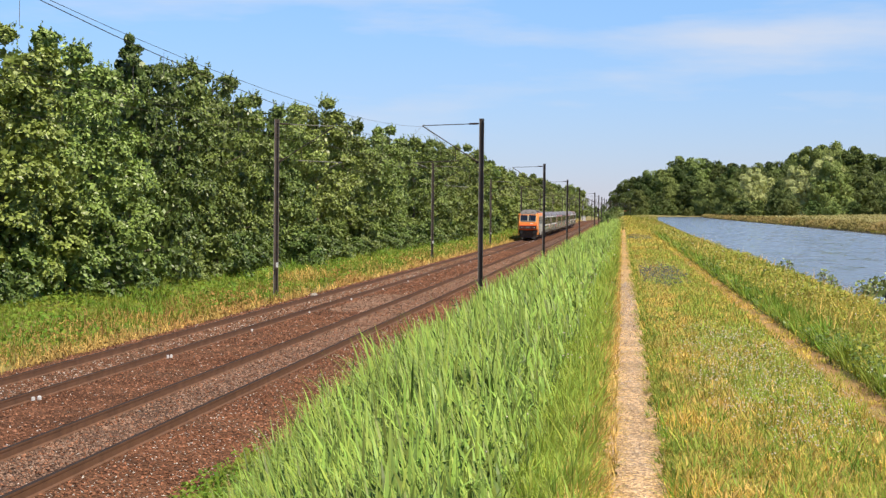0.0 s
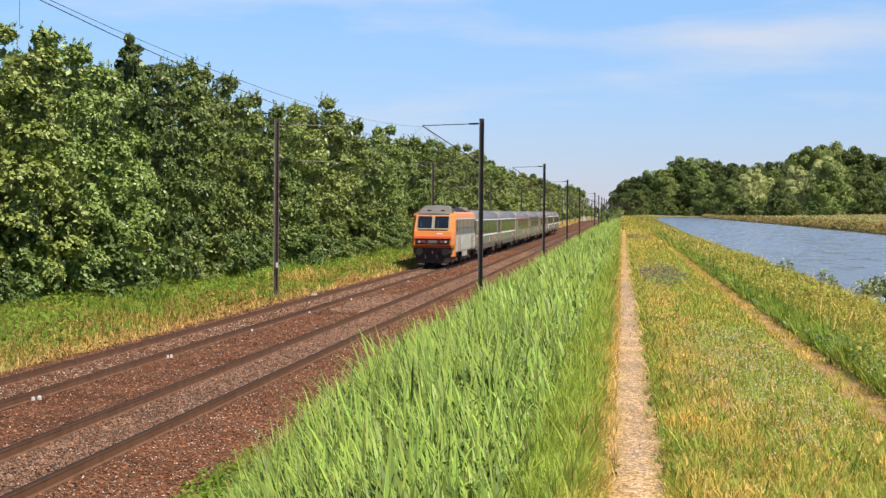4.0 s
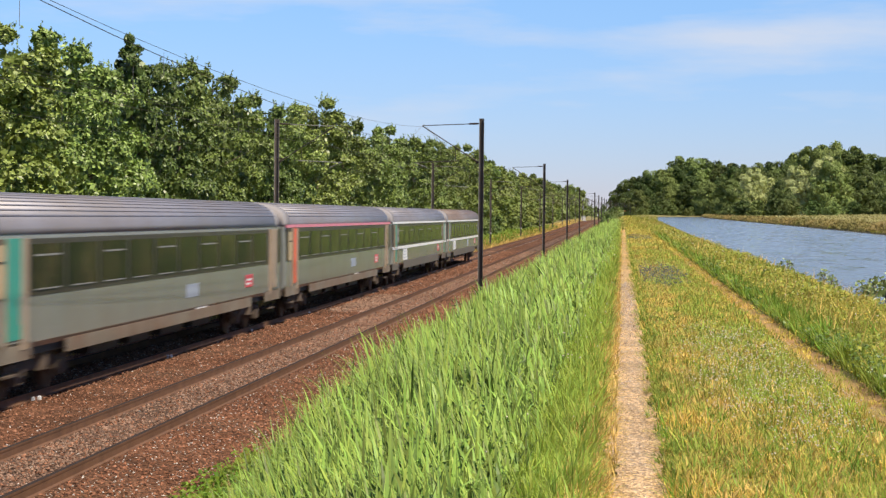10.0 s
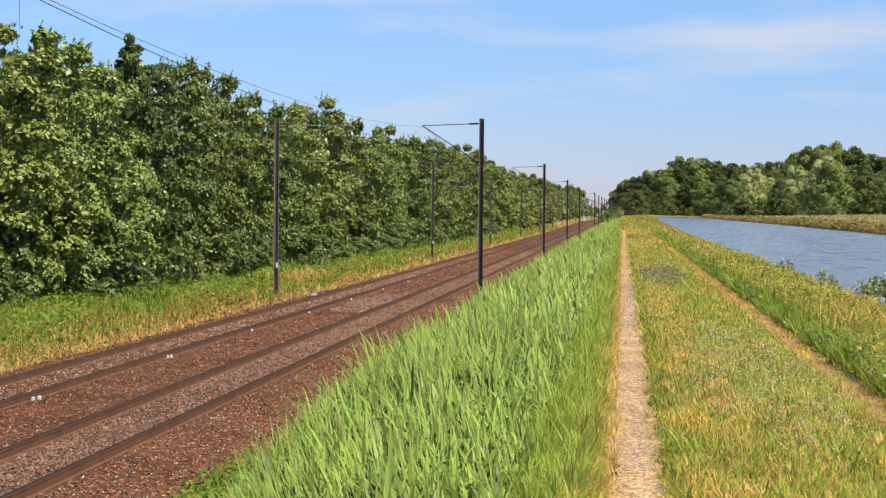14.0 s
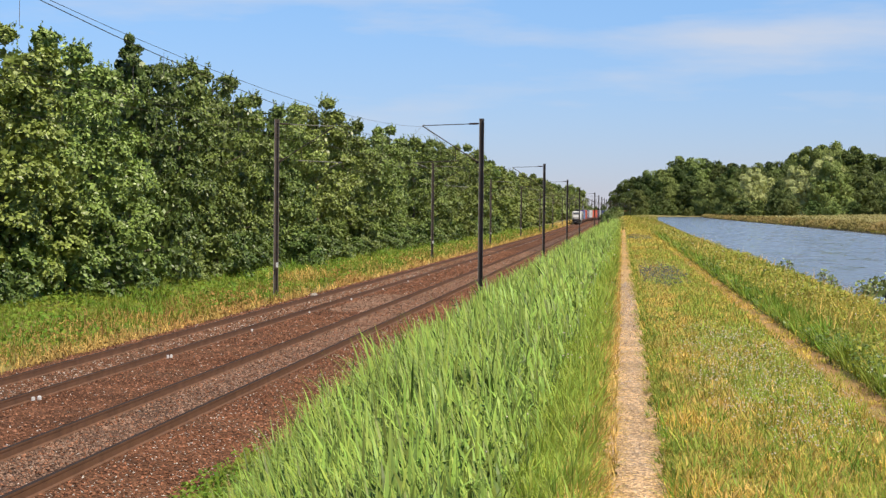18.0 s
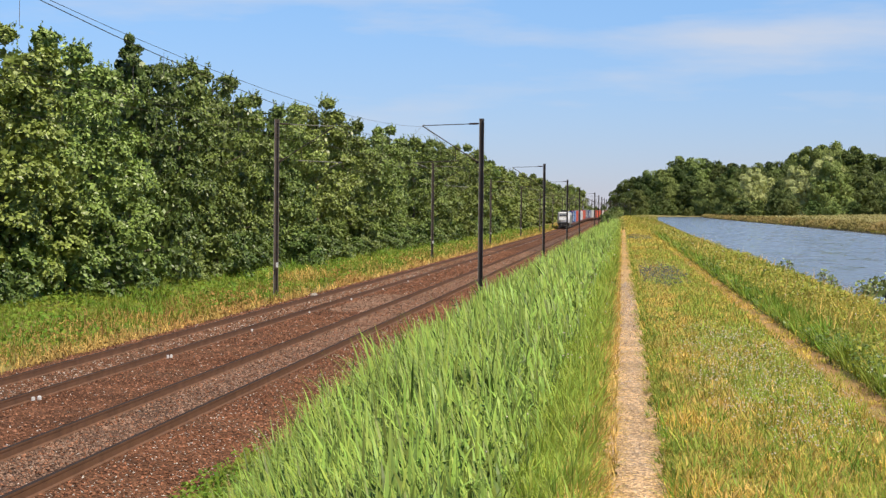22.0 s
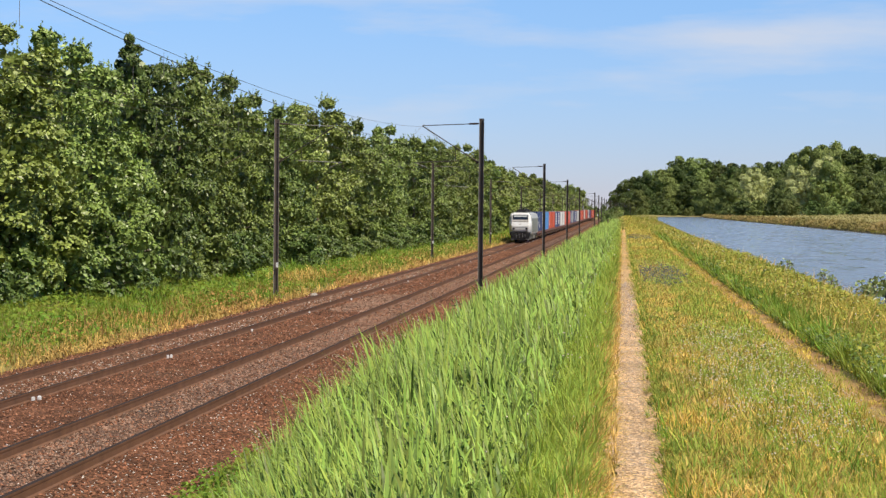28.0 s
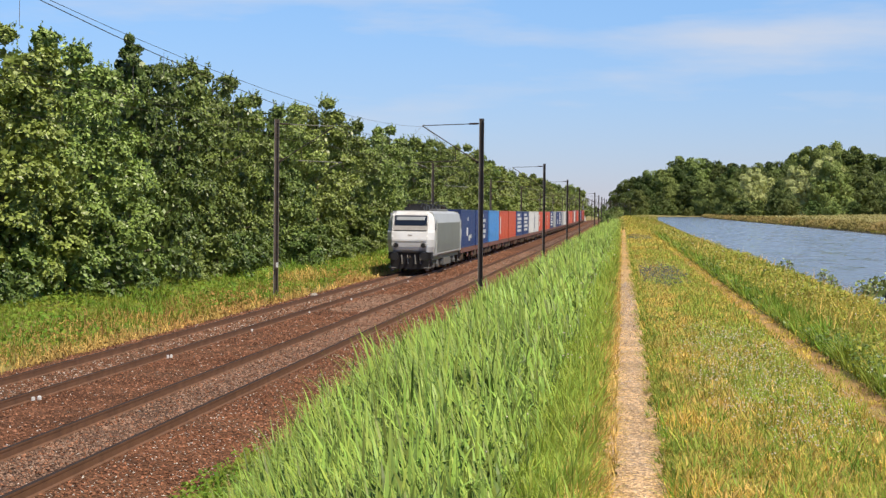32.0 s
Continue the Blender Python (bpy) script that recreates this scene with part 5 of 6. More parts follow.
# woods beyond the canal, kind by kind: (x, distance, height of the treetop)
wood = lambda seed, mat_, label, name="broadleaf_tree": tree(name, seed, 11.0, 4.3, 34, 40, 6, 0.25, mat_, label, low=0.02, lobe=0.35, core=500, even=0.28, coarse=0.12, flat=0.72, point=0.1)
wood_kinds = {"leaf_c": [wood(180 + k, "leaf_wood", "distant olive-green broadleaf tree beyond the canal") for k in range(3)],
              "leaf_b": [wood(190, "leaf_wood_dark", "distant deep green tree beyond the canal")],
              "leaf_silver": [wood(195, "leaf_silver", "distant silvery willow beyond the canal", "willow_tree")]}
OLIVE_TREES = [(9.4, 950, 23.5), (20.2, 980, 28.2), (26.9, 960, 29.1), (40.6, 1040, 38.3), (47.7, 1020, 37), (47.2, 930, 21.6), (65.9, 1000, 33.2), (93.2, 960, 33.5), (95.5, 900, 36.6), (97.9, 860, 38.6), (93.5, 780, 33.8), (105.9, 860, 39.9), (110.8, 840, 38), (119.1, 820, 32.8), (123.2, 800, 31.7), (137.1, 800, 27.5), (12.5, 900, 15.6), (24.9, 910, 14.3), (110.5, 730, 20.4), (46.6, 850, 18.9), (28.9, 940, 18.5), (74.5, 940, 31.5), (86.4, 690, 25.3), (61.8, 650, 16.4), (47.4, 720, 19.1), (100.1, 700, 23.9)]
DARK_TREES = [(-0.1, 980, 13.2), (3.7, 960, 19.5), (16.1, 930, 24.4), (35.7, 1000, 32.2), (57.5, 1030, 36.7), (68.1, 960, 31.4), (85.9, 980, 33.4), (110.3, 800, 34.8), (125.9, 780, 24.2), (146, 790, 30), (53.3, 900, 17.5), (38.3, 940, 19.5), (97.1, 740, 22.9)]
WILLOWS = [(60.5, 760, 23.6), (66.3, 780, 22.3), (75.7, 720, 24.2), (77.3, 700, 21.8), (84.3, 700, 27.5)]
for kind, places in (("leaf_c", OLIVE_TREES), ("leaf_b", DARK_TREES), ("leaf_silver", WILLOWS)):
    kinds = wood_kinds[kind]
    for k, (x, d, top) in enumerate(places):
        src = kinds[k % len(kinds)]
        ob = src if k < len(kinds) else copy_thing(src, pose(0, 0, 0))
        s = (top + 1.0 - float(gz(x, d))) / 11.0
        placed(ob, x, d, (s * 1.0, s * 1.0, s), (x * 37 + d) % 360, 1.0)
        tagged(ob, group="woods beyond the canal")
# scrub under the woods and at the path's far end
scrub_a = tree("scrub_bush", 210, 6.0, 5.0, 22, 14, 9, 0.26, "leaf_wood", "rounded green bush beyond the canal", low=0.04, lobe=0.3, core=500)
scrub_b = tree("scrub_bush", 211, 6.0, 5.0, 22, 14, 9, 0.26, "leaf_wood_dark", "dark rounded bush beyond the canal", low=0.04, lobe=0.3, core=500)
k = 0
for x, d, s in ((13.7, 880, 0.9), (21.1, 880, 1), (28.8, 890, 1.1), (6.3, 870, 0.8), (38.2, 900, 0.8), (48.7, 900, 0.8), (43.2, 640, 0.9), (46.5, 620, 1.1), (50.4, 610, 1.1), (55.6, 600, 1.2), (60, 590, 1.1), (66.4, 580, 1), (71.9, 570, 0.9), (82.8, 600, 0.9), (89.8, 600, 1), (2, 900, 1.2), (94.8, 600, 0.9)):
    src = (scrub_a, scrub_b)[k % 2]
    ob = src if k < 2 else copy_thing(src, pose(0, 0, 0))
    k += 1
    placed(ob, x, d, (s, s, s * 0.95), (x * 31 + d) % 360, 0.3)
    tagged(ob, group="bushes beyond the canal")
# bushes where bank and railway meet in the distance
end_a = tree("bank_bush", 220, 3.0, 1.6, 16, 12, 8, 0.17, "leaf_m", "leafy bush at the far end of the reed bank", low=0.05, lobe=0.36, core=250)
for k, (x, d, s) in enumerate(((-1.2, 330, 0.8), (-1.7, 420, 1.0), (-0.6, 380, 0.7), (-3.1, 560, 1.35), (-1.8, 500, 1.25), (-2.7, 530, 1.3), (-0.6, 470, 1.0), (0.6, 520, 1.2), (-0.4, 590, 1.5), (1.2, 640, 1.5), (-9.2, 800, 1.8), (-5.5, 830, 2.2), (-13, 860, 2.0))):
    ob = end_a if k == 0 else copy_thing(end_a, pose(0, 0, 0))
    placed(ob, x, d, (s, s, s), 50 * k, 0.2)
    tagged(ob, group="bushes on the bank")
# broad-leaved shrubs on the canal's near edge
water_shrub = tree("canal_shrub", 230, 1.0, 0.6, 12, 3, 4, 0.085, "leaf_shrub", "broad-leaved pale green shrub on the canal edge", low=0.05, lobe=0.36, core=12, flat=1.0, even=0.6, shoots=1)
for k, (x, d, s) in enumerate(((5.7, 57, 0.8), (6, 62, 0.6), (5.9, 70, 0.6), (5.8, 72, 0.5), (5.8, 48, 0.8), (5.9, 47, 0.7), (6.1, 42, 0.9), (6.15, 40.5, 1.1), (6.2, 39.5, 1.25), (6.2, 38.5, 1.3), (6.3, 37.5, 1.3), (6.4, 105, 0.7))):
    ob = water_shrub if k == 0 else copy_thing(water_shrub, pose(0, 0, 0))
    placed(ob, x, d, (0.95 * s, 0.95 * s, 0.85 * s), 77 * k, 0.0)
    tagged(ob, group="shrubs on the canal edge")


# ---- trains: y is the length, the front looks to -y, z = 0 on the rails ----
def wheelset(parent, y, r=0.46, mat_="wheel"):
    for s in (-1, 1):
        bm = tube((s * 0.68, y, r), (s * 0.81, y, r), r, r, 20)
        tube((s * 0.81, y, r), (s * 0.84, y, r), 0.14, 0.12, 10, bm)
        part("wheel", bm, M[mat_], parent)


def bogie(root, y, base=2.5, r=0.46, frame_mat="bogie"):
    """A two-axle bogie: side frames, bolster, axle boxes and springs, with its wheels."""
    bm = bmesh.new()
    for s in (-1, 1):
        box(s * 1.02 - 0.08, s * 1.02 + 0.08, y - base / 2 - 0.55, y + base / 2 + 0.55, 0.52, 0.72, 0.02, bm)
        for a in (-1, 1):
            box(s * 1.04 - 0.13, s * 1.04 + 0.13, y + a * base / 2 - 0.2, y + a * base / 2 + 0.2, 0.3, 0.62, 0.03, bm)
            tube((s * 1.04, y + a * (base / 2 - 0.35), 0.45), (s * 1.04, y + a * (base / 2 - 0.35), 0.95), 0.11, 0.11, 8, bm)
        tube((s * 1.06, y, 0.5), (s * 1.06, y, 1.0), 0.2, 0.2, 10, bm)
    box(-1.0, 1.0, y - 0.25, y + 0.25, 0.5, 0.8, 0.02, bm)
    b_ = part("bogie", bm, M[frame_mat], root, "dusty brown bogie")
    for a in (-1, 1):
        wheelset(b_, y + a * base / 2, r)
    return b_


def buffers(root, y, s):
    """Buffers, hook and hoses at one end; s is -1 at the front."""
    for x in (-0.875, 0.875):
        bm = tube((x, y, 1.06), (x, y + s * 0.42, 1.06), 0.11, 0.10, 10)
        tube((x, y + s * 0.42, 1.06), (x, y + s * 0.5, 1.06), 0.25, 0.24, 14, bm)
        part("buffer", bm, M["black"], root, "round dark steel buffer")
    bm = box(-0.05, 0.05, min(y, y + s * 0.35), max(y, y + s * 0.35), 0.95, 1.1)
    part("coupling", bm, M["bogie"], root)


def ring(profile, y, sx=1.0, dz=0.0):
    pts = [(x * sx, y, z + dz) for x, z in profile]
    return pts + [(-x, yy, z) for x, yy, z in reversed(pts) if abs(x) > 1e-6]


def side_sheet(root, name, mat_, y0, y1, z0, z1, x, label="", both=True, thick=0.012):
    """A flat panel on each body side; gives the right one back."""
    obs = [part(name, box(min(s * x, s * (x + thick)), max(s * x, s * (x + thick)), y0, y1, z0, z1), M[mat_], root, label) for s in ((1, -1) if both else (1,))]
    return obs[0]


def pantograph(root, y, z, raised=0.0):
    """A folding current collector: arms, two contact strips and its insulated base."""
    p = part("pantograph", tube((0, y - 0.9, z + 0.12 + raised * 0.5), (0, y + 0.5, z + 0.25 + raised), 0.03), M["black"], root, "black folding current collector")
    for x in (-0.55, 0.55):
        part("base_rail", tube((x, y - 0.7, z), (x, y + 0.7, z), 0.03), M["black"], p)
        part("lower_arm", tube((x * 0.8, y + 0.6, z), (0.25 * (1 if x > 0 else -1), y - 0.9, z + 0.12 + raised * 0.5), 0.028), M["black"], p)
    for q in (0.35, 0.65):
        part("contact_strip", tube((-0.85, y + q, z + 0.28 + raised), (0.85, y + q, z + 0.28 + raised), 0.025), M["black"], p)
    for x in (-0.5, 0.5):
        for yy in (-0.6, 0.6):
            part("insulator", tube((x, y + yy, z - 0.3), (x, y + yy, z), 0.06, 0.05, 8), M["insulator"], p)
    return p


def orange_loco():
    """A boxy grey electric locomotive with an orange cab, 17.7 m long."""
    root = new("electric_locomotive")
    L = 8.6
    # cross-section of the body, right half from the sill up to the roof's middle
    body = [(0, 0.98), (1.40, 0.98), (1.43, 1.1), (1.43, 2.6), (1.40, 3.26), (1.30, 3.30), (0, 3.34)]
    part("body", loft([ring(body, -7.3), ring(body, 8.35), ring(body, 8.6, 0.96)]), M["loco_light"], root, "light grey lower body")
    side_sheet(root, "upper_side", "loco_brown", -7.24, 8.3, 2.66, 3.25, 1.432, "grimy brown-grey upper side")
    side_sheet(root, "waist_band", "loco_dark", -7.24, 8.3, 2.2, 2.63, 1.432, "slate grey waist band")
    side_sheet(root, "band_joint", "black", -7.2, 8.25, 2.63, 2.66, 1.430)
    for y in (-4.75, 5.05):
        side_sheet(root, "door_panel", "loco_dark", y, y + 0.62, 2.2, 3.2, 1.445, "slate grey door panel")
    for y in (-1.9, 1.6):
        side_sheet(root, "side_seam", "loco_dark", y, y + 0.03, 2.25, 3.2, 1.445)
    for y in (-6.9, 7.3):
        side_sheet(root, "side_window", "glass", y, y + 0.75, 2.4, 3.1, 1.446, "dark cab side window")
    side_sheet(root, "cab_door", "loco_light", 5.0, 5.75, 1.05, 2.24, 1.434)
    side_sheet(root, "cab_door", "loco_light", -5.2, -4.45, 1.05, 2.24, 1.434)
    for s in (-1, 1):
        for y in (-5.35, -4.35, 4.9, 5.85):
            part("grab_rail", tube((s * 1.48, y, 1.0), (s * 1.48, y, 2.1), 0.018), M["mast_grey"], root)
    # orange roof shoulder along both sides
    sh = [(1.40, 3.26), (1.435, 3.28), (1.37, 3.60), (1.16, 3.74), (1.12, 3.70), (1.30, 3.30)]
    for s in (-1, 1):
        part("roof_shoulder", loft([[(s * x, y, z) for x, z in sh] for y in (-7.28, 8.2)] + [[(s * x * 0.97, 8.55, z - 0.06) for x, z in sh]]), M["orange"], root, "orange roof edge")
        part("gutter_strip", box(min(s * 1.432, s * 1.45), max(s * 1.432, s * 1.45), -7.2, 8.2, 3.24, 3.29), M["white"], root)
    # cab: face leaning back, cut corners
    def face(z, y, w, c):
        return [(w, y, z), (1.44 * min(1, w / 1.2 + 0.12), y + c, z), (1.44 * min(1, w / 1.2 + 0.12), -7.25, z), (-1.44 * min(1, w / 1.2 + 0.12), -7.25, z), (-1.44 * min(1, w / 1.2 + 0.12), y + c, z), (-w, y, z)]
    levels = [(1.34, -8.55, 1.24, 0.5), (1.50, -8.72, 1.26, 0.55), (1.94, -8.72, 1.26, 0.55), (2.42, -8.62, 1.25, 0.55), (2.58, -8.48, 1.24, 0.55), (3.48, -7.95, 1.16, 0.45), (3.62, -7.75, 1.08, 0.4)]
    part("cab_shell", loft([face(*q) for q in levels]), M["orange"], root, "orange cab front with slanted corners")
    # lower corner skirts, orange, running down beside the plough
    for s in (-1, 1):
        part("corner_skirt", loft([[(s * x, y, z0) for x, y in ((1.22, -8.30), (1.44, -7.7), (1.44, -7.28), (1.36, -7.28), (1.36, -7.66), (1.16, -8.2))] for z0 in (0.74, 1.36)]), M["orange"], root)
    # windscreen
    def on_face(x0, x1, z0, z1, lift, mat_, name, label="", parent=root):
        def y_(z):
            return np.interp(z, [q[0] for q in levels], [q[1] for q in levels]) - lift
        pts = [(x0, float(y_(z0)), z0), (x1, float(y_(z0)), z0), (x1, float(y_(z1)), z1), (x0, float(y_(z1)), z1)]
        back = [(x, y + lift + 0.02, z) for x, y, z in pts]
        return part(name, loft([pts, back]), M[mat_], parent, label)
    on_face(-1.13, 1.13, 2.54, 3.50, 0.012, "screen_frame", "windscreen_frame", "olive-grey surround")
    for s in (-1, 1):
        x0, x1 = sorted((s * 0.10, s * 1.03))
        ob = on_face(x0, x1, 2.64, 3.44, 0.03, "screen", "windscreen", "dark windscreen pane")
        on_face(x0 + 0.2, x0 + 0.24, 2.66, 3.18, 0.045, "black", "wiper", parent=ob)
    on_face(-1.0, 1.0, 2.50, 2.56, 0.05, "black", "wiper_rail")
    on_face(-1.26, 1.26, 1.95, 2.09, 0.05, "orange_deep", "nose_ledge", "red-orange nose ledge")
    on_face(-1.24, 1.24, 1.36, 1.51, 0.04, "orange_deep", "bumper_strip", "red-orange strip under the headlights")
    on_face(-1.16, 1.16, 1.54, 1.93, 0.015, "black", "light_panel", "black headlight recess")
    for s in (-1, 1):
        for x, mat_, lab in ((0.60, "tail_red", "round red tail light"), (0.88, "lamp", "round headlight")):
            bm = tube((s * x, -8.71, 1.73), (s * x, -8.78, 1.73), 0.075, 0.07, 14)
            part("headlight", bm, M[mat_], root, lab)
        xa, xb = sorted((s * 0.46, s * 1.04))
        part("light_bezel", box(xa, xb, -8.75, -8.725, 1.62, 1.84, 0.01), M["apron"], root, "dark light bezel")
    on_face(-0.3, 0.3, 1.63, 1.84, 0.03, "loco_dark", "number_panel")
    on_face(-0.2, 0.2, 1.70, 1.76, 0.034, "mast_grey", "number_bar")
    on_face(0.28, 0.66, 2.23, 2.32, 0.012, "white", "lettering_panel", "small white plate")
    # sloped grey roof of the cab
    def roofring(y, z, w):
        return [(w, y, z), (w * 0.86, y, z + 0.10), (0, y, z + 0.15), (-w * 0.86, y, z + 0.10), (-w, y, z), (-w, y, z - 0.25), (w, y, z - 0.25)]
    part("cab_roof", loft([roofring(-7.9, 3.50, 1.14), roofring(-7.3, 3.74, 1.16), roofring(-6.4, 3.98, 1.0), roofring(-5.4, 4.05, 0.95), roofring(-5.2, 3.8, 0.9)]), M["cowl"], root, "dirty grey sloped cab roof")
    for x in (-0.5, 0.42):
        part("roof_lamp", box(x, x + 0.28, -7.5, -7.15, 3.72, 3.86, 0.02), M["black"], root)
    part("cab_roof", loft([roofring(5.6, 3.8, 0.9), roofring(6.4, 4.0, 1.0), roofring(8.2, 3.72, 1.1), roofring(8.45, 3.5, 1.1)]), M["cowl"], root, "dirty grey rear cab roof")
    part("roof_well", box(-1.14, 1.14, -5.3, 5.9, 3.40, 3.55), M["black"], root, "black roof deck")
    part("roof_hood", loft([[(-0.95, y, 3.55), (0.95, y, 3.55), (0.8, y, z), (-0.8, y, z)] for y, z in ((-5.2, 3.62), (-4.2, 3.98), (-0.6, 4.02), (4.4, 3.98), (5.6, 3.62))]), M["black"], root, "black louvred roof hood")
    for y, w, h in ((-2.6, 0.6, 0.12), (0.4, 0.7, 0.14), (2.2, 0.6, 0.10)):
        part("roof_case", box(-w, w, y - 0.55, y + 0.55, 3.98, 4.0 + h, 0.03), M["black"], root, "black roof equipment")
    for y, g in ((-4.9, 0.9), (5.4, -0.9)):
        for s in (-1, 1):
            part("roof_brace", tube((s * 1.15, y, 3.72), (s * 0.72, y + g, 4.0), 0.05), M["cowl"], root, "grey roof brace")
    pantograph(root, -3.4, 4.02)
    pantograph(root, 4.2, 4.02, 1.4)
    # plough, apron, underframe
    part("plough", loft([[(-1.2, -8.35, 0.95), (1.2, -8.35, 0.95), (1.2, -7.7, 0.95), (-1.2, -7.7, 0.95)], [(-1.1, -8.3, 0.32), (1.1, -8.3, 0.32), (1.1, -8.0, 0.32), (-1.1, -8.0, 0.32)]]), M["apron"], root, "dark obstacle deflector")
    part("headstock", box(-1.3, 1.3, -8.45, -7.9, 0.95, 1.40, 0.02), M["apron"], root)
    for x in (-0.55, -0.2, 0.25, 0.6):
        part("hose", tube((x, -8.5, 1.1), (x + 0.05, -8.5, 0.62), 0.03), M["bogie"], root)
    for s in (-1, 1):
        part("rail_guard", box(s * 0.75 - 0.2, s * 0.75 + 0.2, -8.38, -8.3, 0.2, 0.28), M["loco_dark"], root)
        part("footstep", box(s * 1.2 - 0.2, s * 1.2 + 0.2, -8.1, -7.75, 0.45, 0.5), M["bogie"], root)
    buffers(root, -8.35, -1)
    buffers(root, 8.5, 1)
    side_sheet(root, "side_skirt", "loco_light", -2.1, 2.1, 0.62, 0.98, 1.38, "light grey tank skirt")
    part("underframe", box(-1.15, 1.15, -7.4, 8.3, 0.72, 0.98), M["black"], root)
    part("equipment_case", box(-1.25, 1.25, -1.9, 1.9, 0.35, 0.75, 0.03), M["bogie"], root)
    bogie(root, -4.85, 2.8, 0.62, "bogie_tan")
    bogie(root, 4.85, 2.8, 0.62, "bogie_tan")
    ob = side_sheet(root, "emblem", "red", 6.35, 7.15, 1.55, 2.0, 1.437, "small red emblem")
    for k in range(2):
        side_sheet(ob, "lettering_bar", "white", 6.45, 7.05, 1.62 + 0.17 * k, 1.70 + 0.17 * k, 1.452, thick=0.004)
    side_sheet(root, "round_mark", "white", -3.05, -2.5, 1.55, 1.95, 1.437)
    return tagged(root, "orange-fronted grey electric locomotive hauling passenger coaches", "locomotive")


def coach(kind):
    """A long silver-roofed passenger coach, 26.4 m over buffers."""
    stripe, line, door, single, poster, last = kind
    pw = 0.06 if stripe else 0.17
    root = new("passenger_coach")
    y0, y1 = -12.95, 12.95
    w = 1.41
    body = [(0, 1.0), (1.30, 1.0), (w, 1.12), (w, 2.4), (w - 0.03, 3.13), (0, 3.15)]
    part("body", loft([ring(body, y0, 0.95), ring(body, y0 + 0.25), ring(body, y1 - 0.25), ring(body, y1, 0.95)]), M["coach"], root, "grey painted body")
    # domed roof with ribs along its length
    def dome(a, s=1.0, dz=0.0, up=0.0):
        c, sn = math.cos(a), math.sin(a)
        return ((w - 0.02 + up) * math.copysign(abs(c) ** 0.62, c) * s, 3.13 + (0.78 + up) * abs(sn) ** 0.8 * (1 + dz))
    sec = []
    n_ = 32
    for y, s, dz in ((y0, 0.95, -0.07), (y0 + 0.35, 0.99, -0.02), (y0 + 0.8, 1, 0), (y1 - 0.8, 1, 0), (y1 - 0.35, 0.99, -0.02), (y1, 0.95, -0.07)):
        sec.append([(x, y, z) for x, z in (dome(math.pi * k / n_, s, dz) for k in range(n_ + 1))])
    rf = part("roof", loft(sec[2:4]), M["roof_brown" if last else "roof"], root, "silver ribbed roof" if not last else "grimy ribbed roof", smooth=True)
    for ends in (sec[:3], sec[3:]):
        part("roof_end", loft(ends), M["roof_end"], rf, "grimy brown rounded roof end", smooth=True)
    for k in range(17):
        a = math.pi * (0.12 + 0.76 * k / 16)
        (xa, za), (xb, zb) = dome(a - 0.022, up=-0.01), dome(a + 0.022, up=-0.01)
        (xu, zu), (xv, zv) = dome(a - 0.016, up=0.017), dome(a + 0.016, up=0.017)
        part("roof_rib", loft([[(xa, y, za), (xu, y, zu), (xv, y, zv), (xb, y, zb)] for y in (y0 + 0.75, y1 - 0.75)]), M["roof_brown" if last else "roof"], rf)
    side_sheet(root, "window_band", "band", y0 + (0.3 if stripe else 2.05), y1 - (0.3 if stripe else 1.75), 1.98, 3.05, w - 0.012, "dark window band", thick=0.020)
    if line:
        side_sheet(root, "cant_rail_line", line, y0 + 0.1, y1 - 0.1, 3.09, 3.19, w - 0.01, "white line below the roof" if line == "white" else "rose line below the roof", thick=0.02)
    if stripe:
        side_sheet(root, "waist_stripe", "white", y0 + 0.05, y1 - 0.05, 1.82, 1.96, w, "white waist stripe", thick=0.016)
    skirt_mat = "coach_low" if stripe else "coach_rust"
    side_sheet(root, "skirt", skirt_mat, -8.5, 8.5, 0.79, 1.2 if stripe else 1.06, w - 0.02, "dirty brown skirt", thick=0.026)
    for ya, yb in ((y0 + 0.1, -10.5), (10.5, y1 - 0.1)):
        side_sheet(root, "end_skirt", skirt_mat, ya, yb, 0.82, 1.16, w - 0.03, "dirty brown end skirt", thick=0.03)
    # Flat black sheets paint in the shade of the notches above the bogies.
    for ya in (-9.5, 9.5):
        side_sheet(root, "bogie_recess", "black", ya - 1.2, ya + 1.2, 0.86, 1.1, w - 0.14, "black sheet for the shade above the bogie", thick=0.012)
    # windows
    m_ = 11 if single else 10
    span = 20.6 if single else 21.4
    for k in range(m_):
        yc = -span / 2 + span * (k + 0.5) / m_
        half = (0.62 if single else 0.96)
        for s in (-1, 1):
            pane = part("window_pane", box(min(s * (w + 0.006), s * (w + 0.02)), max(s * (w + 0.006), s * (w + 0.02)), yc - half, yc + half, 2.08, 2.95, 0.0), M["glass"], root)
            if not stripe:
                part("pane_sill", box(min(s * (w + 0.02), s * (w + 0.03)), max(s * (w + 0.02), s * (w + 0.03)), yc - half * 0.75, yc + half * 0.75, 2.085, 2.11), M["mast_grey"], pane)
            if k % 2 == 0:
                part("vent_bar", box(min(s * (w + 0.02), s * (w + 0.028)), max(s * (w + 0.02), s * (w + 0.028)), yc - half * 0.8, yc + half * 0.8, 2.72, 2.755), M["mast_grey"], pane)
    # end vestibules: door, small window, pillar, at distances from the coach end
    front = (1.2, None, 2.05) if stripe else (1.5, 0.75, None)
    rear = (1.6, 0.7, None) if stripe else (1.2, None, None)
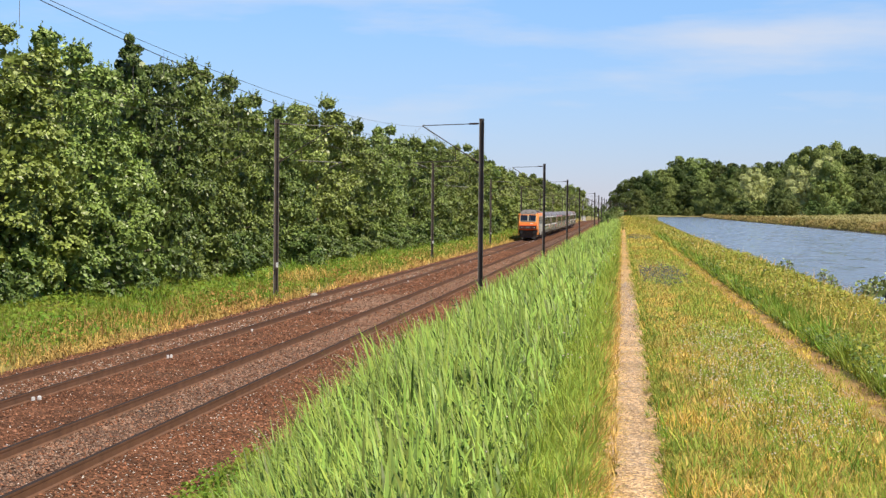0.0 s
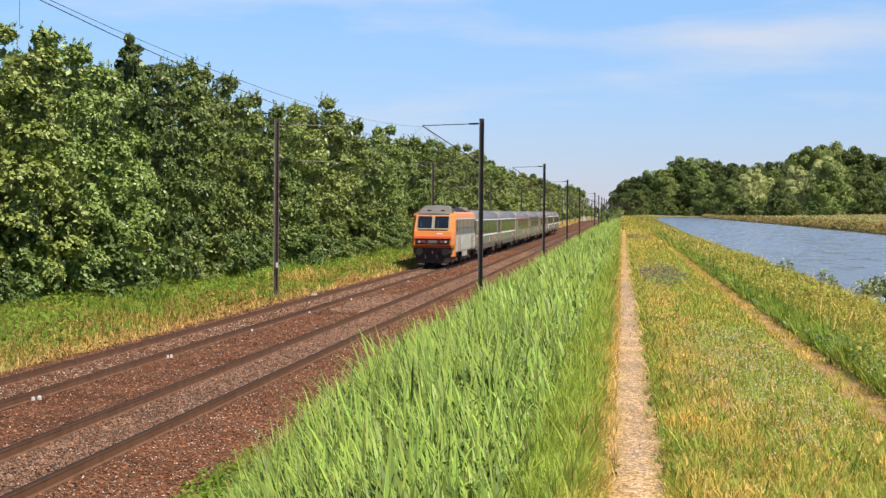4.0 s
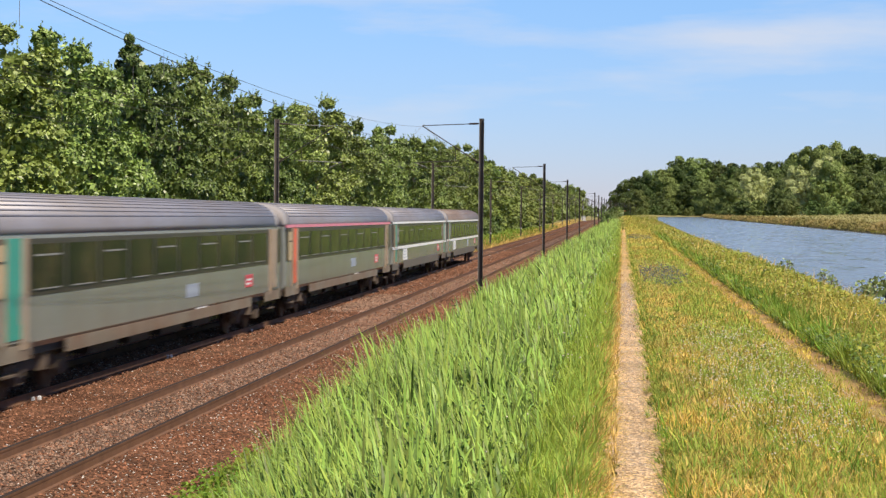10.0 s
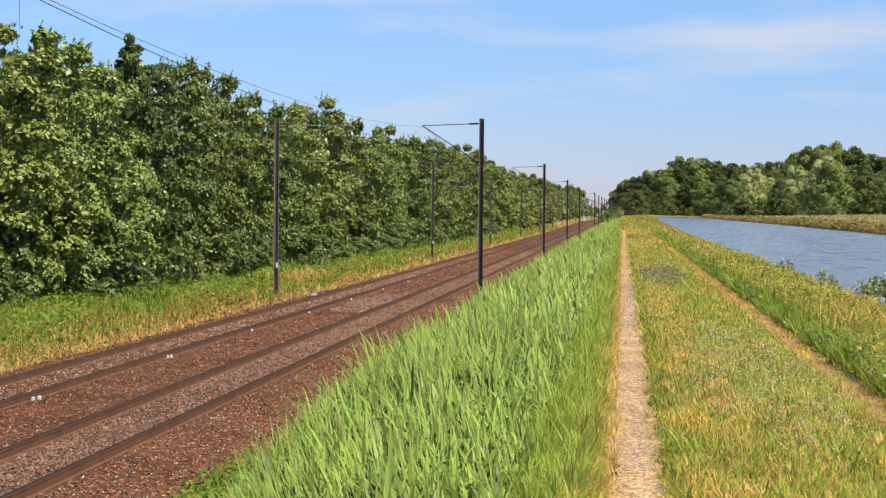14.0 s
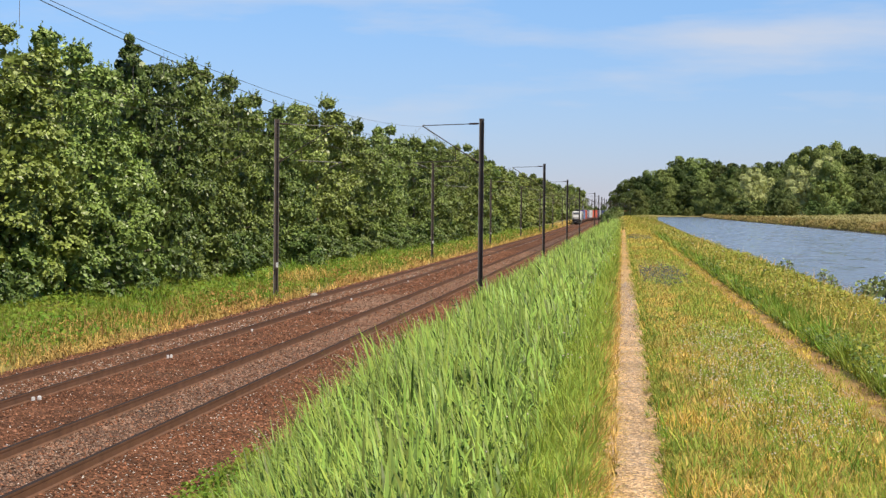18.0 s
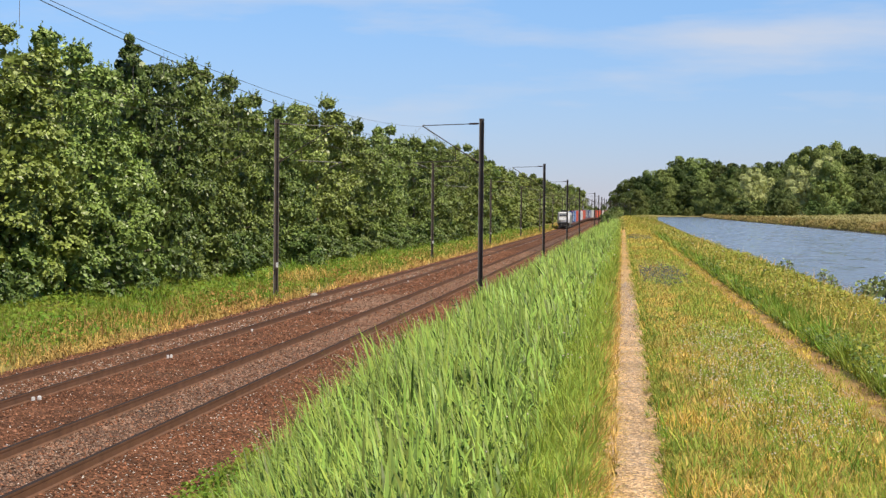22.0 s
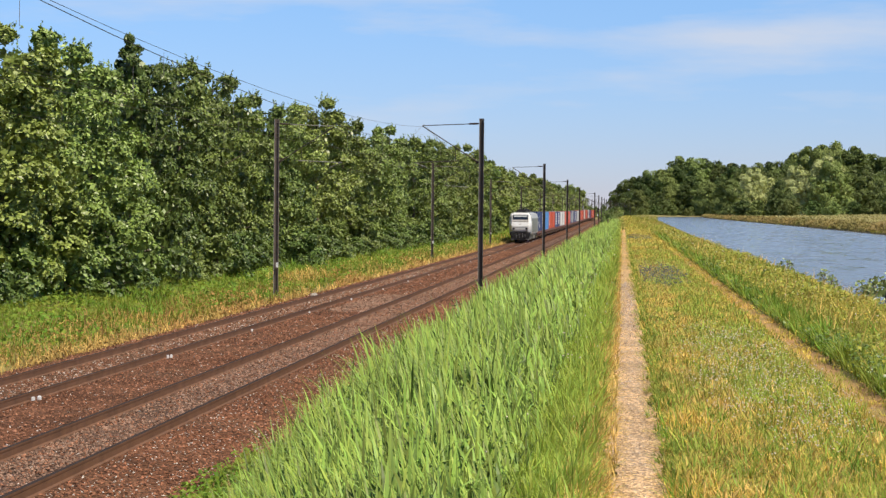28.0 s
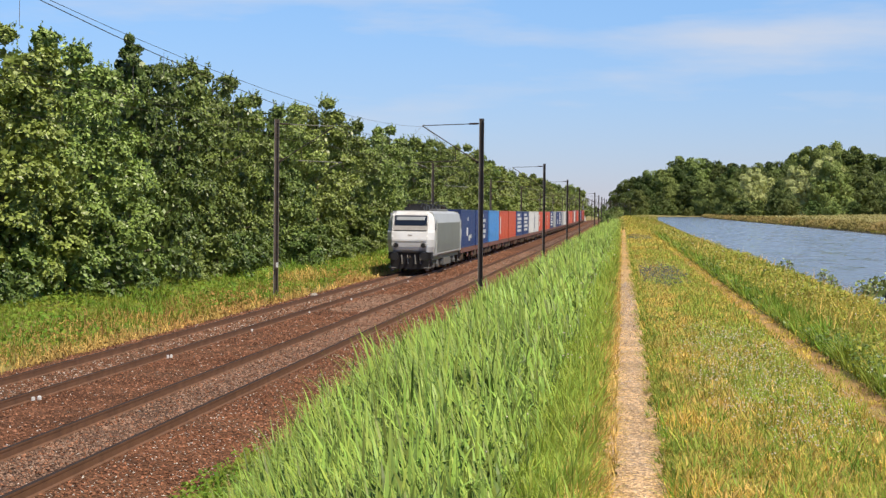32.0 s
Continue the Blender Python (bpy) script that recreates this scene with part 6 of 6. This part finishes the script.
    for s in (-1, 1):
        sx = lambda a, b_: (min(s * (w + a), s * (w + b_)), max(s * (w + a), s * (w + b_)))
        if stripe and single and not last and door == "teal" and not poster:
            rear = (1.6, None, None)
        for e, (at_door, at_blind, at_small) in ((0, front), (1, rear)):
            q = (lambda m: y0 + m) if e == 0 else (lambda m: y1 - m)
            g = 1 if e == 0 else -1
            if not (last and e):
                yy = q(at_door)
                hw = 0.5 if door == "teal" else 0.40
                dr = part("door", box(*sx(-0.03, 0.014), yy - hw, yy + hw, 1.22, 3.06), M[door if stripe or e == 0 else "tan"], root, "dusty tan door" if e and not stripe else "teal door" if door == "teal" else "red door")
                if e and door == "red":
                    part("door_window", box(*sx(0.012, 0.02), yy - 0.14, yy + 0.14, 2.15, 2.85), M["glass"], dr)
                part("door_handle", tube((s * (w + 0.05), yy + 0.22, 1.5), (s * (w + 0.05), yy + 0.22, 2.0), 0.015), M["mast_grey"], dr)
                part("door_jamb", box(*sx(0.0, 0.065), yy - hw - 0.06, yy - hw - 0.005, 1.12, 3.06), M["tan"], root, "dusty tan jamb standing proud")
                part("door_pillar", box(*sx(-0.01, 0.016), yy + g * (0.47 if stripe else 0.56) - pw, yy + g * (0.47 if stripe else 0.56) + pw, 1.02, 3.06), M["tan"], root, "dusty tan pillar")
                part("footstep", box(s * 1.22 - 0.16, s * 1.22 + 0.16, yy - 0.36, yy + 0.36, 0.55, 0.59), M["bogie"], root)
            if at_blind:
                yy = q(at_blind)
                fr = part("vestibule_window", box(*sx(0.004, 0.022), yy - 0.26, yy + 0.26, 2.0, 2.95), M["blind" if stripe else "blind_tan"], root, "pale blind-covered window")
                part("transom", box(*sx(0.022, 0.03), yy - 0.24, yy + 0.24, 2.62, 2.66), M["black"], fr)
            if at_small:
                yy = q(at_small)
                fr = part("toilet_window", box(*sx(0.004, 0.022), yy - 0.26, yy + 0.26, 2.2, 2.85), M["mast_grey"], root, "frosted small window")
                part("transom", box(*sx(0.022, 0.03), yy - 0.26, yy + 0.26, 2.5, 2.54), M["black"], fr)
        if stripe:
            yy = y1 - 2.75
            fr = part("toilet_window", box(*sx(0.004, 0.022), yy - 0.2, yy + 0.2, 2.25, 2.85), M["mast_grey"], root, "frosted small window")
            part("transom", box(*sx(0.022, 0.03), yy - 0.2, yy + 0.2, 2.5, 2.54), M["black"], fr)
            for yy in (y0 + 0.42, y1 - 0.45):
                part("end_panel", box(*sx(-0.012, 0.003), yy - 0.36, yy + 0.36, 1.98, 3.05), M["end_brown"], root, "grimy brown end panel")
        else:
            for yy in (y0 + 0.62, y1 - 0.5):
                part("end_panel", box(*sx(-0.012, 0.003), yy - 0.45, yy + 0.45, 1.98, 3.05), M["band"], root, "dark end panel")
    # gangway bellows and ends
    for y, s in ((y0, -1), (y1, 1)):
        bm = bmesh.new()
        for k in range(3):
            box(-0.52, 0.52, min(y, y + s * (0.06 + 0.08 * k)), max(y, y + s * (0.06 + 0.08 * k)), 1.05, 3.2 - 0.02 * (k % 2), 0.02, bm)
        part("gangway_bellows", bm, M["rubber"], root, "black rubber gangway")
        buffers(root, y - s * 0.25, s)
        part("end_step", box(-1.3, 1.3, min(y, y - s * 0.15), max(y, y - s * 0.15), 0.85, 1.05), M["bogie"], root)
    # marks
    for s in (-1, 1):
        ye = 8.2 if last else 7.5 if stripe and not poster else 8.2
        em = part("emblem", box(min(s * w, s * (w + 0.012)), max(s * w, s * (w + 0.012)), ye - 0.48, ye + 0.48, 1.38, 1.74), M["pink"], root, "small red emblem")
        for k in range(2):
            part("lettering_bar", box(min(s * (w + 0.012), s * (w + 0.016)), max(s * (w + 0.012), s * (w + 0.016)), ye - 0.38, ye + 0.16 + 0.15 * k, 1.45 + 0.12 * k, 1.51 + 0.12 * k), M["white"], em)
        yn = 2.2 if last else 1.5
        if last or not (poster or stripe and door == "red"):
            part("notice_panel", box(min(s * w, s * (w + 0.01)), max(s * w, s * (w + 0.01)), yn - (0.4 if stripe else 0.62), yn + (0.4 if stripe else 0.62), 1.28 if stripe else 1.40, 1.74), M["blue_sign"], root, "pale blue panel")
        if poster:
            ps = part("poster", box(min(s * w, s * (w + 0.012)), max(s * w, s * (w + 0.012)), y0 + 4.2, y0 + 5.8, 1.22, 1.80), M["white"], root, "white poster with grey lettering bars")
            for k in range(3):
                part("lettering_bar", box(min(s * (w + 0.012), s * (w + 0.016)), max(s * (w + 0.012), s * (w + 0.016)), y0 + 4.4, y0 + 5.5 - 0.2 * k, 1.34 + 0.14 * k, 1.38 + 0.14 * k), M["blue_sign"], ps)
        part("data_plate", box(min(s * (w - 0.03), s * (w - 0.018)), max(s * (w - 0.03), s * (w - 0.018)), 2.0, 3.1, 1.0, 1.12), M["white"], root)
    # underframe
    part("underframe", box(-1.1, 1.1, y0 + 0.4, y1 - 0.4, 0.86, 1.02), M["black"], root)
    for k, (ya, yb) in enumerate(((-5.6, -3.4), (-2.6, -0.8), (0.2, 2.4), (3.2, 5.4))):
        part("equipment_case", box(-0.95, 0.95, ya, yb, 0.5, 0.88, 0.04), M["black"], root, "black underfloor case")
    bogie(root, -9.2, 2.56)
    bogie(root, 9.2, 2.56)
    if last:
        for x in (-0.95, 0.95):
            part("tail_lamp", tube((x, y1, 1.6), (x, y1 + 0.06, 1.6), 0.09, 0.09, 12), M["pink"], root)
    return tagged(root, "grey passenger coach with " + ("white waist stripe, " if stripe else "") + ("teal doors" if door == "teal" else "red doors") + " and ribbed roof", "coach", "coaches of the train")


def silver_loco():
    """A silver-white freight locomotive, 19.5 m long, with ribbed flanks."""
    root = new("freight_locomotive")
    body = [(0, 1.05), (1.36, 1.05), (1.43, 1.15), (1.43, 3.0), (1.30, 3.62), (0.9, 3.78), (0, 3.80)]
    part("body", loft([ring(body, -8.2), ring(body, 8.2)]), M["silver"], root, "silver body")
    for k in range(15):
        side_sheet(root, "side_rib", "louvre", -7.2, 7.2, 1.3 + 0.118 * k, 1.3 + 0.118 * k + 0.085, 1.41, thick=0.05)
    side_sheet(root, "flank_panel", "louvre", -7.3, 7.3, 1.25, 3.06, 1.415, "green-grey ribbed flank", thick=0.02)
    for e in (-1, 1):
        lv = [(1.30, 8.25 + 1.1, 1.12), (1.62, 9.45, 1.20), (2.05, 9.5, 1.24), (2.48, 9.35, 1.26), (2.62, 9.22, 1.24), (3.50, 8.72, 1.14), (3.74, 8.45, 1.00)]
        def face(z, y, w_):
            c = 0.62
            return [(w_ * 0.86, e * y, z), (min(1.43, w_ + 0.17), e * (y - c), z), (min(1.43, w_ + 0.17), e * 8.1, z), (-min(1.43, w_ + 0.17), e * 8.1, z), (-min(1.43, w_ + 0.17), e * (y - c), z), (-w_ * 0.86, e * y, z)]
        part("cab_shell", loft([face(*q) for q in lv]), M["cab_white"], root, "off-white cab front")
        def on_face(x0, x1, z0, z1, lift, mat_, name, label="", parent=root):
            def y_(z):
                return float(np.interp(z, [q[0] for q in lv], [q[1] for q in lv])) + lift
            pts = [(x0, e * y_(z0), z0), (x1, e * y_(z0), z0), (x1, e * y_(z1), z1), (x0, e * y_(z1), z1)]
            return part(name, loft([pts, [(x, y - e * (lift + 0.03), z) for x, y, z in pts]]), M[mat_], parent, label)
        ws = on_face(-0.98, 0.98, 2.62, 3.50, 0.012, "screen", "windscreen", "dark wide windscreen")
        on_face(-1.05, 1.05, 2.55, 3.56, 0.006, "mast_grey", "windscreen_frame", "grey windscreen surround")
        on_face(-0.85, 0.85, 3.22, 3.42, 0.03, "box_grey", "sun_blind", parent=ws)
        for s_ in (-1, 1):
            xa, xb = sorted((s_ * 0.99, s_ * 1.09))
            on_face(xa, xb, 2.2, 3.6, 0.03, "white", "cab_pillar", "bright white cab pillar")
        on_face(-0.95, 0.95, 2.56, 2.62, 0.03, "black", "wiper_rail")
        on_face(-0.98, 0.98, 1.98, 2.5, 0.01, "cab_white", "nose_panel", "off-white nose panel")
        on_face(-0.98, 0.98, 1.45, 1.95, 0.006, "silver", "lower_nose", "silver lower nose")
        on_face(-1.0, 1.0, 1.30, 1.42, 0.02, "loco_dark", "bumper_strip")
        on_face(-0.12, 0.12, 2.26, 2.36, 0.012, "mast_grey", "badge_bar")
        for x in (-0.82, 0.82):
            part("headlight", tube((x, e * 9.36, 1.72), (x, e * 9.53, 1.72), 0.15, 0.14, 14), M["black"], root, "dark round headlight cluster")
            part("headlight_lens", tube((x * 1.22, e * 9.3, 1.76), (x * 1.22, e * 9.5, 1.76), 0.09, 0.08, 12), M["lamp"], root, "bright headlight")
        part("plough", loft([[(-1.25, e * 9.3, 1.3), (1.25, e * 9.3, 1.3), (1.25, e * 8.3, 1.3), (-1.25, e * 8.3, 1.3)], [(-1.1, e * 9.2, 0.3), (1.1, e * 9.2, 0.3), (1.1, e * 8.7, 0.3), (-1.1, e * 8.7, 0.3)]]), M["black"], root, "black plough")
        part("headstock", box(-1.3, 1.3, min(e * 8.3, e * 9.25), max(e * 8.3, e * 9.25), 0.9, 1.3), M["black"], root)
        for x in (-0.5, -0.15, 0.3, 0.6):
            part("hose", tube((x, e * 9.3, 1.15), (x + 0.06, e * 9.36, 0.6), 0.03), M["mast_grey"], root)
        for x in (-1.05, 1.05):
            part("footstep", box(x - 0.22, x + 0.22, min(e * 9.0, e * 9.3), max(e * 9.0, e * 9.3), 0.35, 0.40), M["mast_grey"], root)
            part("guard_iron", box(x - 0.1, x + 0.1, min(e * 9.15, e * 9.2), max(e * 9.15, e * 9.2), 0.2, 0.6), M["mast_grey"], root)
        buffers(root, e * 9.2, e)
        side_sheet(root, "cab_door", "silver", min(e * 7.45, e * 8.1), max(e * 7.45, e * 8.1), 1.1, 3.2, 1.436)
        side_sheet(root, "mirror", "black", min(e * 8.2, e * 8.35), max(e * 8.2, e * 8.35), 2.6, 3.0, 1.44)
        pantograph(root, e * 4.9, 4.12)
    part("roof_hood", box(-0.95, 0.95, -3.2, 3.4, 3.78, 3.92, 0.04), M["loco_dark"], root, "dark grey roof hood")
    for y, h in ((-7.0, 0.22), (-5.8, 0.40), (-4.4, 0.36), (-2.6, 0.45), (-0.4, 0.3), (1.9, 0.4), (6.7, 0.28)):
        part("roof_case", box(-0.6, 0.6, y - 0.4, y + 0.4, 3.78, 3.83 + 0.85 * h, 0.04), M["black"], root, "black roof equipment")
        part("roof_conductor", tube((0.35, y, 3.85), (0.35, y + 0.9, 4.25), 0.035), M["black"], root)
        part("roof_insulator", tube((-0.4, y + 0.5, 3.78), (-0.4, y + 0.5, 4.22), 0.06, 0.05), M["insulator"], root)
    part("underframe", box(-1.25, 1.25, -8.4, 8.4, 0.8, 1.08), M["loco_dark"], root)
    part("transformer_case", box(-1.3, 1.3, -2.2, 2.2, 0.35, 0.82, 0.04), M["loco_dark"], root)
    bogie(root, -5.2, 2.6, 0.62, "loco_dark")
    bogie(root, 5.2, 2.6, 0.62, "loco_dark")
    return tagged(root, "silver-white electric freight locomotive with ribbed flanks", "locomotive")


WAGON_L = 26.7


def container_wagon():
    root = new("container_wagon")
    for s in (-1, 1):
        bm = bmesh.new()
        for y0, y1 in ((-12.9, -0.25), (0.25, 12.9)):
            box(s * 1.2 - 0.06, s * 1.2 + 0.06, y0, y1, 0.82, 1.16, 0.01, bm)
        part("side_sill", bm, M["wagon"], root, "red oxide side sill")
    bm = bmesh.new()
    for y in (-12.8, -10, -7, -4, -0.5, 0.5, 4, 7, 10, 12.8):
        box(-1.15, 1.15, y - 0.12, y + 0.12, 0.85, 1.1, bm=bm)
    part("cross_frame", bm, M["wagon"], root)
    for s in (-1, 1):
        for y in (-6.5, -2.6, 2.6, 6.5):
            part("truss_post", box(s * 1.15 - 0.04, s * 1.15 + 0.04, y - 0.5, y + 0.5, 0.45, 0.84, 0.02), M["wagon"], root)
    for y in (-11.2, 0.0, 11.2):
        bogie(root, y, 1.8, 0.42)
    buffers(root, -12.9, -1)
    buffers(root, 12.9, 1)
    return tagged(root, "red-brown articulated container flat wagon", "wagon", "wagons of the freight train")


def container(length, colour, marks):
    """A corrugated steel box with corner posts, end doors and plain bars for its lettering."""
    root = new("freight_container")
    w_, h_ = 1.219, 2.75
    sec = []
    n_ = int(length / 0.28)
    pts_r, pts_l = [], []
    for k in range(n_ * 2):
        y = -length / 2 + 0.12 + (length - 0.24) * k / (n_ * 2 - 1)
        x = w_ - (0.036 if (k // 2) % 2 else 0.0)
        pts_r.append((x, y))
        pts_l.append((-x, y))
    ringp = pts_r + pts_l[::-1]
    part("corrugated_shell", loft([[(x, y, z) for x, y in ringp] for z in (0.1, h_ - 0.06)]), M["box_" + colour], root)
    bm = bmesh.new()
    for x in (-1, 1):
        for y in (-1, 1):
            box(x * (w_ - 0.05) - 0.06, x * (w_ - 0.05) + 0.06, y * (length / 2 - 0.06) - 0.06, y * (length / 2 - 0.06) + 0.06, 0, h_ + 0.01, bm=bm)
    for z in (0.06, h_ - 0.05):
        for x in (-1, 1):
            box(x * (w_ - 0.04) - 0.045, x * (w_ - 0.04) + 0.045, -length / 2, length / 2, z - 0.06, z + 0.055, bm=bm)
        for y in (-1, 1):
            box(-w_, w_, y * (length / 2 - 0.05) - 0.05, y * (length / 2 - 0.05) + 0.05, z - 0.06, z + 0.055, bm=bm)
    part("frame", bm, M["box_" + colour], root)
    for s in (-1, 1):
        for x in (-0.8, -0.3, 0.3, 0.8):
            part("locking_bar", tube((x, s * (length / 2 + 0.02), 0.15), (x, s * (length / 2 + 0.02), h_ - 0.15), 0.025, seg=6), M["mast_grey"], root)
    bar = "navy" if colour in ("white", "grey") else "white"
    for y0, y1, z0, z1 in marks:
        bm = bmesh.new()
        for s in (-1, 1):
            box(min(s * w_, s * (w_ + 0.012)), max(s * w_, s * (w_ + 0.012)), y0 * length, y1 * length, z0 * h_, z1 * h_, bm=bm)
        part("lettering_bar", bm, M["box_" + bar], root)
    words = {"sky_blue": "sky-blue", "orange_red": "orange-red", "rust_red": "dull red"}.get(colour, colour)
    return tagged(root, words + " corrugated steel freight container on a wagon", "container", "containers on the freight train")


# passenger train, front to back: (stripe, roof line, door, separate windows, poster, last)
PASSENGER = [orange_loco()]
for kind in ((True, "white", "teal", True, False, False), (True, "white", "red", False, False, False), (False, "rose", "red", False, False, False), (False, None, "teal", False, False, False),
             (False, "rose", "red", False, False, False), (True, "white", "teal", False, True, False), (True, "white", "teal", True, True, True)):
    PASSENGER.append(coach(kind))
PASS_AT = [8.85] + [17.45 + 26.65 * (k + 0.5) for k in range(7)]

MARKS = {"logo": [(-0.12, -0.02, 0.30, 0.52), (0.02, 0.12, 0.16, 0.30), (-0.06, 0.0, 0.70, 0.80), (0.10, 0.22, 0.22, 0.32)],
         "column": [(-0.32, 0.25, 0.16, 0.26), (-0.32, 0.30, 0.32, 0.42), (-0.32, 0.20, 0.48, 0.58), (-0.32, 0.28, 0.64, 0.74), (-0.32, 0.1, 0.80, 0.90)],
         "side": [(-0.44, -0.36, 0.2, 0.8)], "head": [(-0.40, -0.30, 0.60, 0.85), (-0.40, -0.30, 0.25, 0.5)], "none": []}
BOXES = {}


def boxed(length, colour, mark):
    key = (length, colour, mark)
    if key not in BOXES:
        BOXES[key] = container(length, colour, MARKS[mark])
        return BOXES[key]
    return copy_thing(BOXES[key], pose(0, 0, 0))


FREIGHT, FREIGHT_AT, LIFT = [silver_loco()], [9.75], [0.0]
LOADS = [("navy", "logo"), ("navy", "column"), ("sky_blue", "none"), ("orange_red", "side"), ("orange_red", "none"), ("navy", "column"), ("navy", "column"), ("white", "none"), ("white", "side"),
         ("orange_red", "head"), ("orange_red", "none"), ("orange_red", "side"), ("navy", "column"), ("grey", "none"), ("navy", "logo"), ("navy", "column"), ("grey", "side"), ("white", "none"),
         ("white", "column"), ("rust_red", "none"), ("orange_red", "side"), ("orange_red", "none"), ("rust_red", "head"), ("white", "none"), ("rust_red", "none"), ("orange_red", "none"), ("rust_red", "side"),
         ("white", "column"), ("navy", "none"), ("rust_red", "none"), ("orange_red", "head"), ("rust_red", "none")]
wagon = None
at = 19.5
for k in range(16):
    wg = container_wagon() if wagon is None else copy_thing(wagon, pose(0, 0, 0))
    wagon = wagon or wg
    FREIGHT.append(wg)
    FREIGHT_AT.append(at + WAGON_L / 2)
    LIFT.append(0.0)
    for y, (colour, mark) in zip((-6.55, 6.55), LOADS[2 * k:2 * k + 2]):
        FREIGHT.append(boxed(12.19, colour, mark))
        FREIGHT_AT.append(at + WAGON_L / 2 + y)
        LIFT.append(1.17)
    at += WAGON_L


def on_track(d, lift=0.0):
    """The pose of a vehicle of the far track at d metres along it."""
    dz = float(zt(d + 1) - zt(d - 1)) / 2
    dx = float(xc(d + 1) - xc(d - 1)) / 2
    return pose(XA + float(xc(d)), d, float(zt(d)) + lift, math.degrees(math.atan(dz)), 0, -math.degrees(math.atan(dx)))


def motions():
    # the passenger train runs by at an even 30.3 m/s
    times = [k * 1.0 for k in range(33)]
    for ob, at_ in zip(PASSENGER, PASS_AT):
        walk(ob, [(t, on_track(233.2 - 30.31 * t + at_)) for t in times])
    # the freight train waits beyond the far bend, then comes on at 28.2 m/s, a little faster at the end
    for ob, at_, lift in zip(FREIGHT, FREIGHT_AT, LIFT):
        rows = [(t, on_track(d + at_, lift)) for t, d in ((0.0, 762.0), (13.5, 760.0), (14.5, 736.0), (15.0, 700.0), (15.5, 648.0), (16.0, 591.0))]
        rows += [(16.5 + k * 0.5, on_track(524.66 - 28.18 * (16.5 + k * 0.5 - 17) - 0.54 * max(0.0, k * 0.5 - 10.5) + at_, lift)) for k in range(32)]
        walk(ob, rows)


motions()
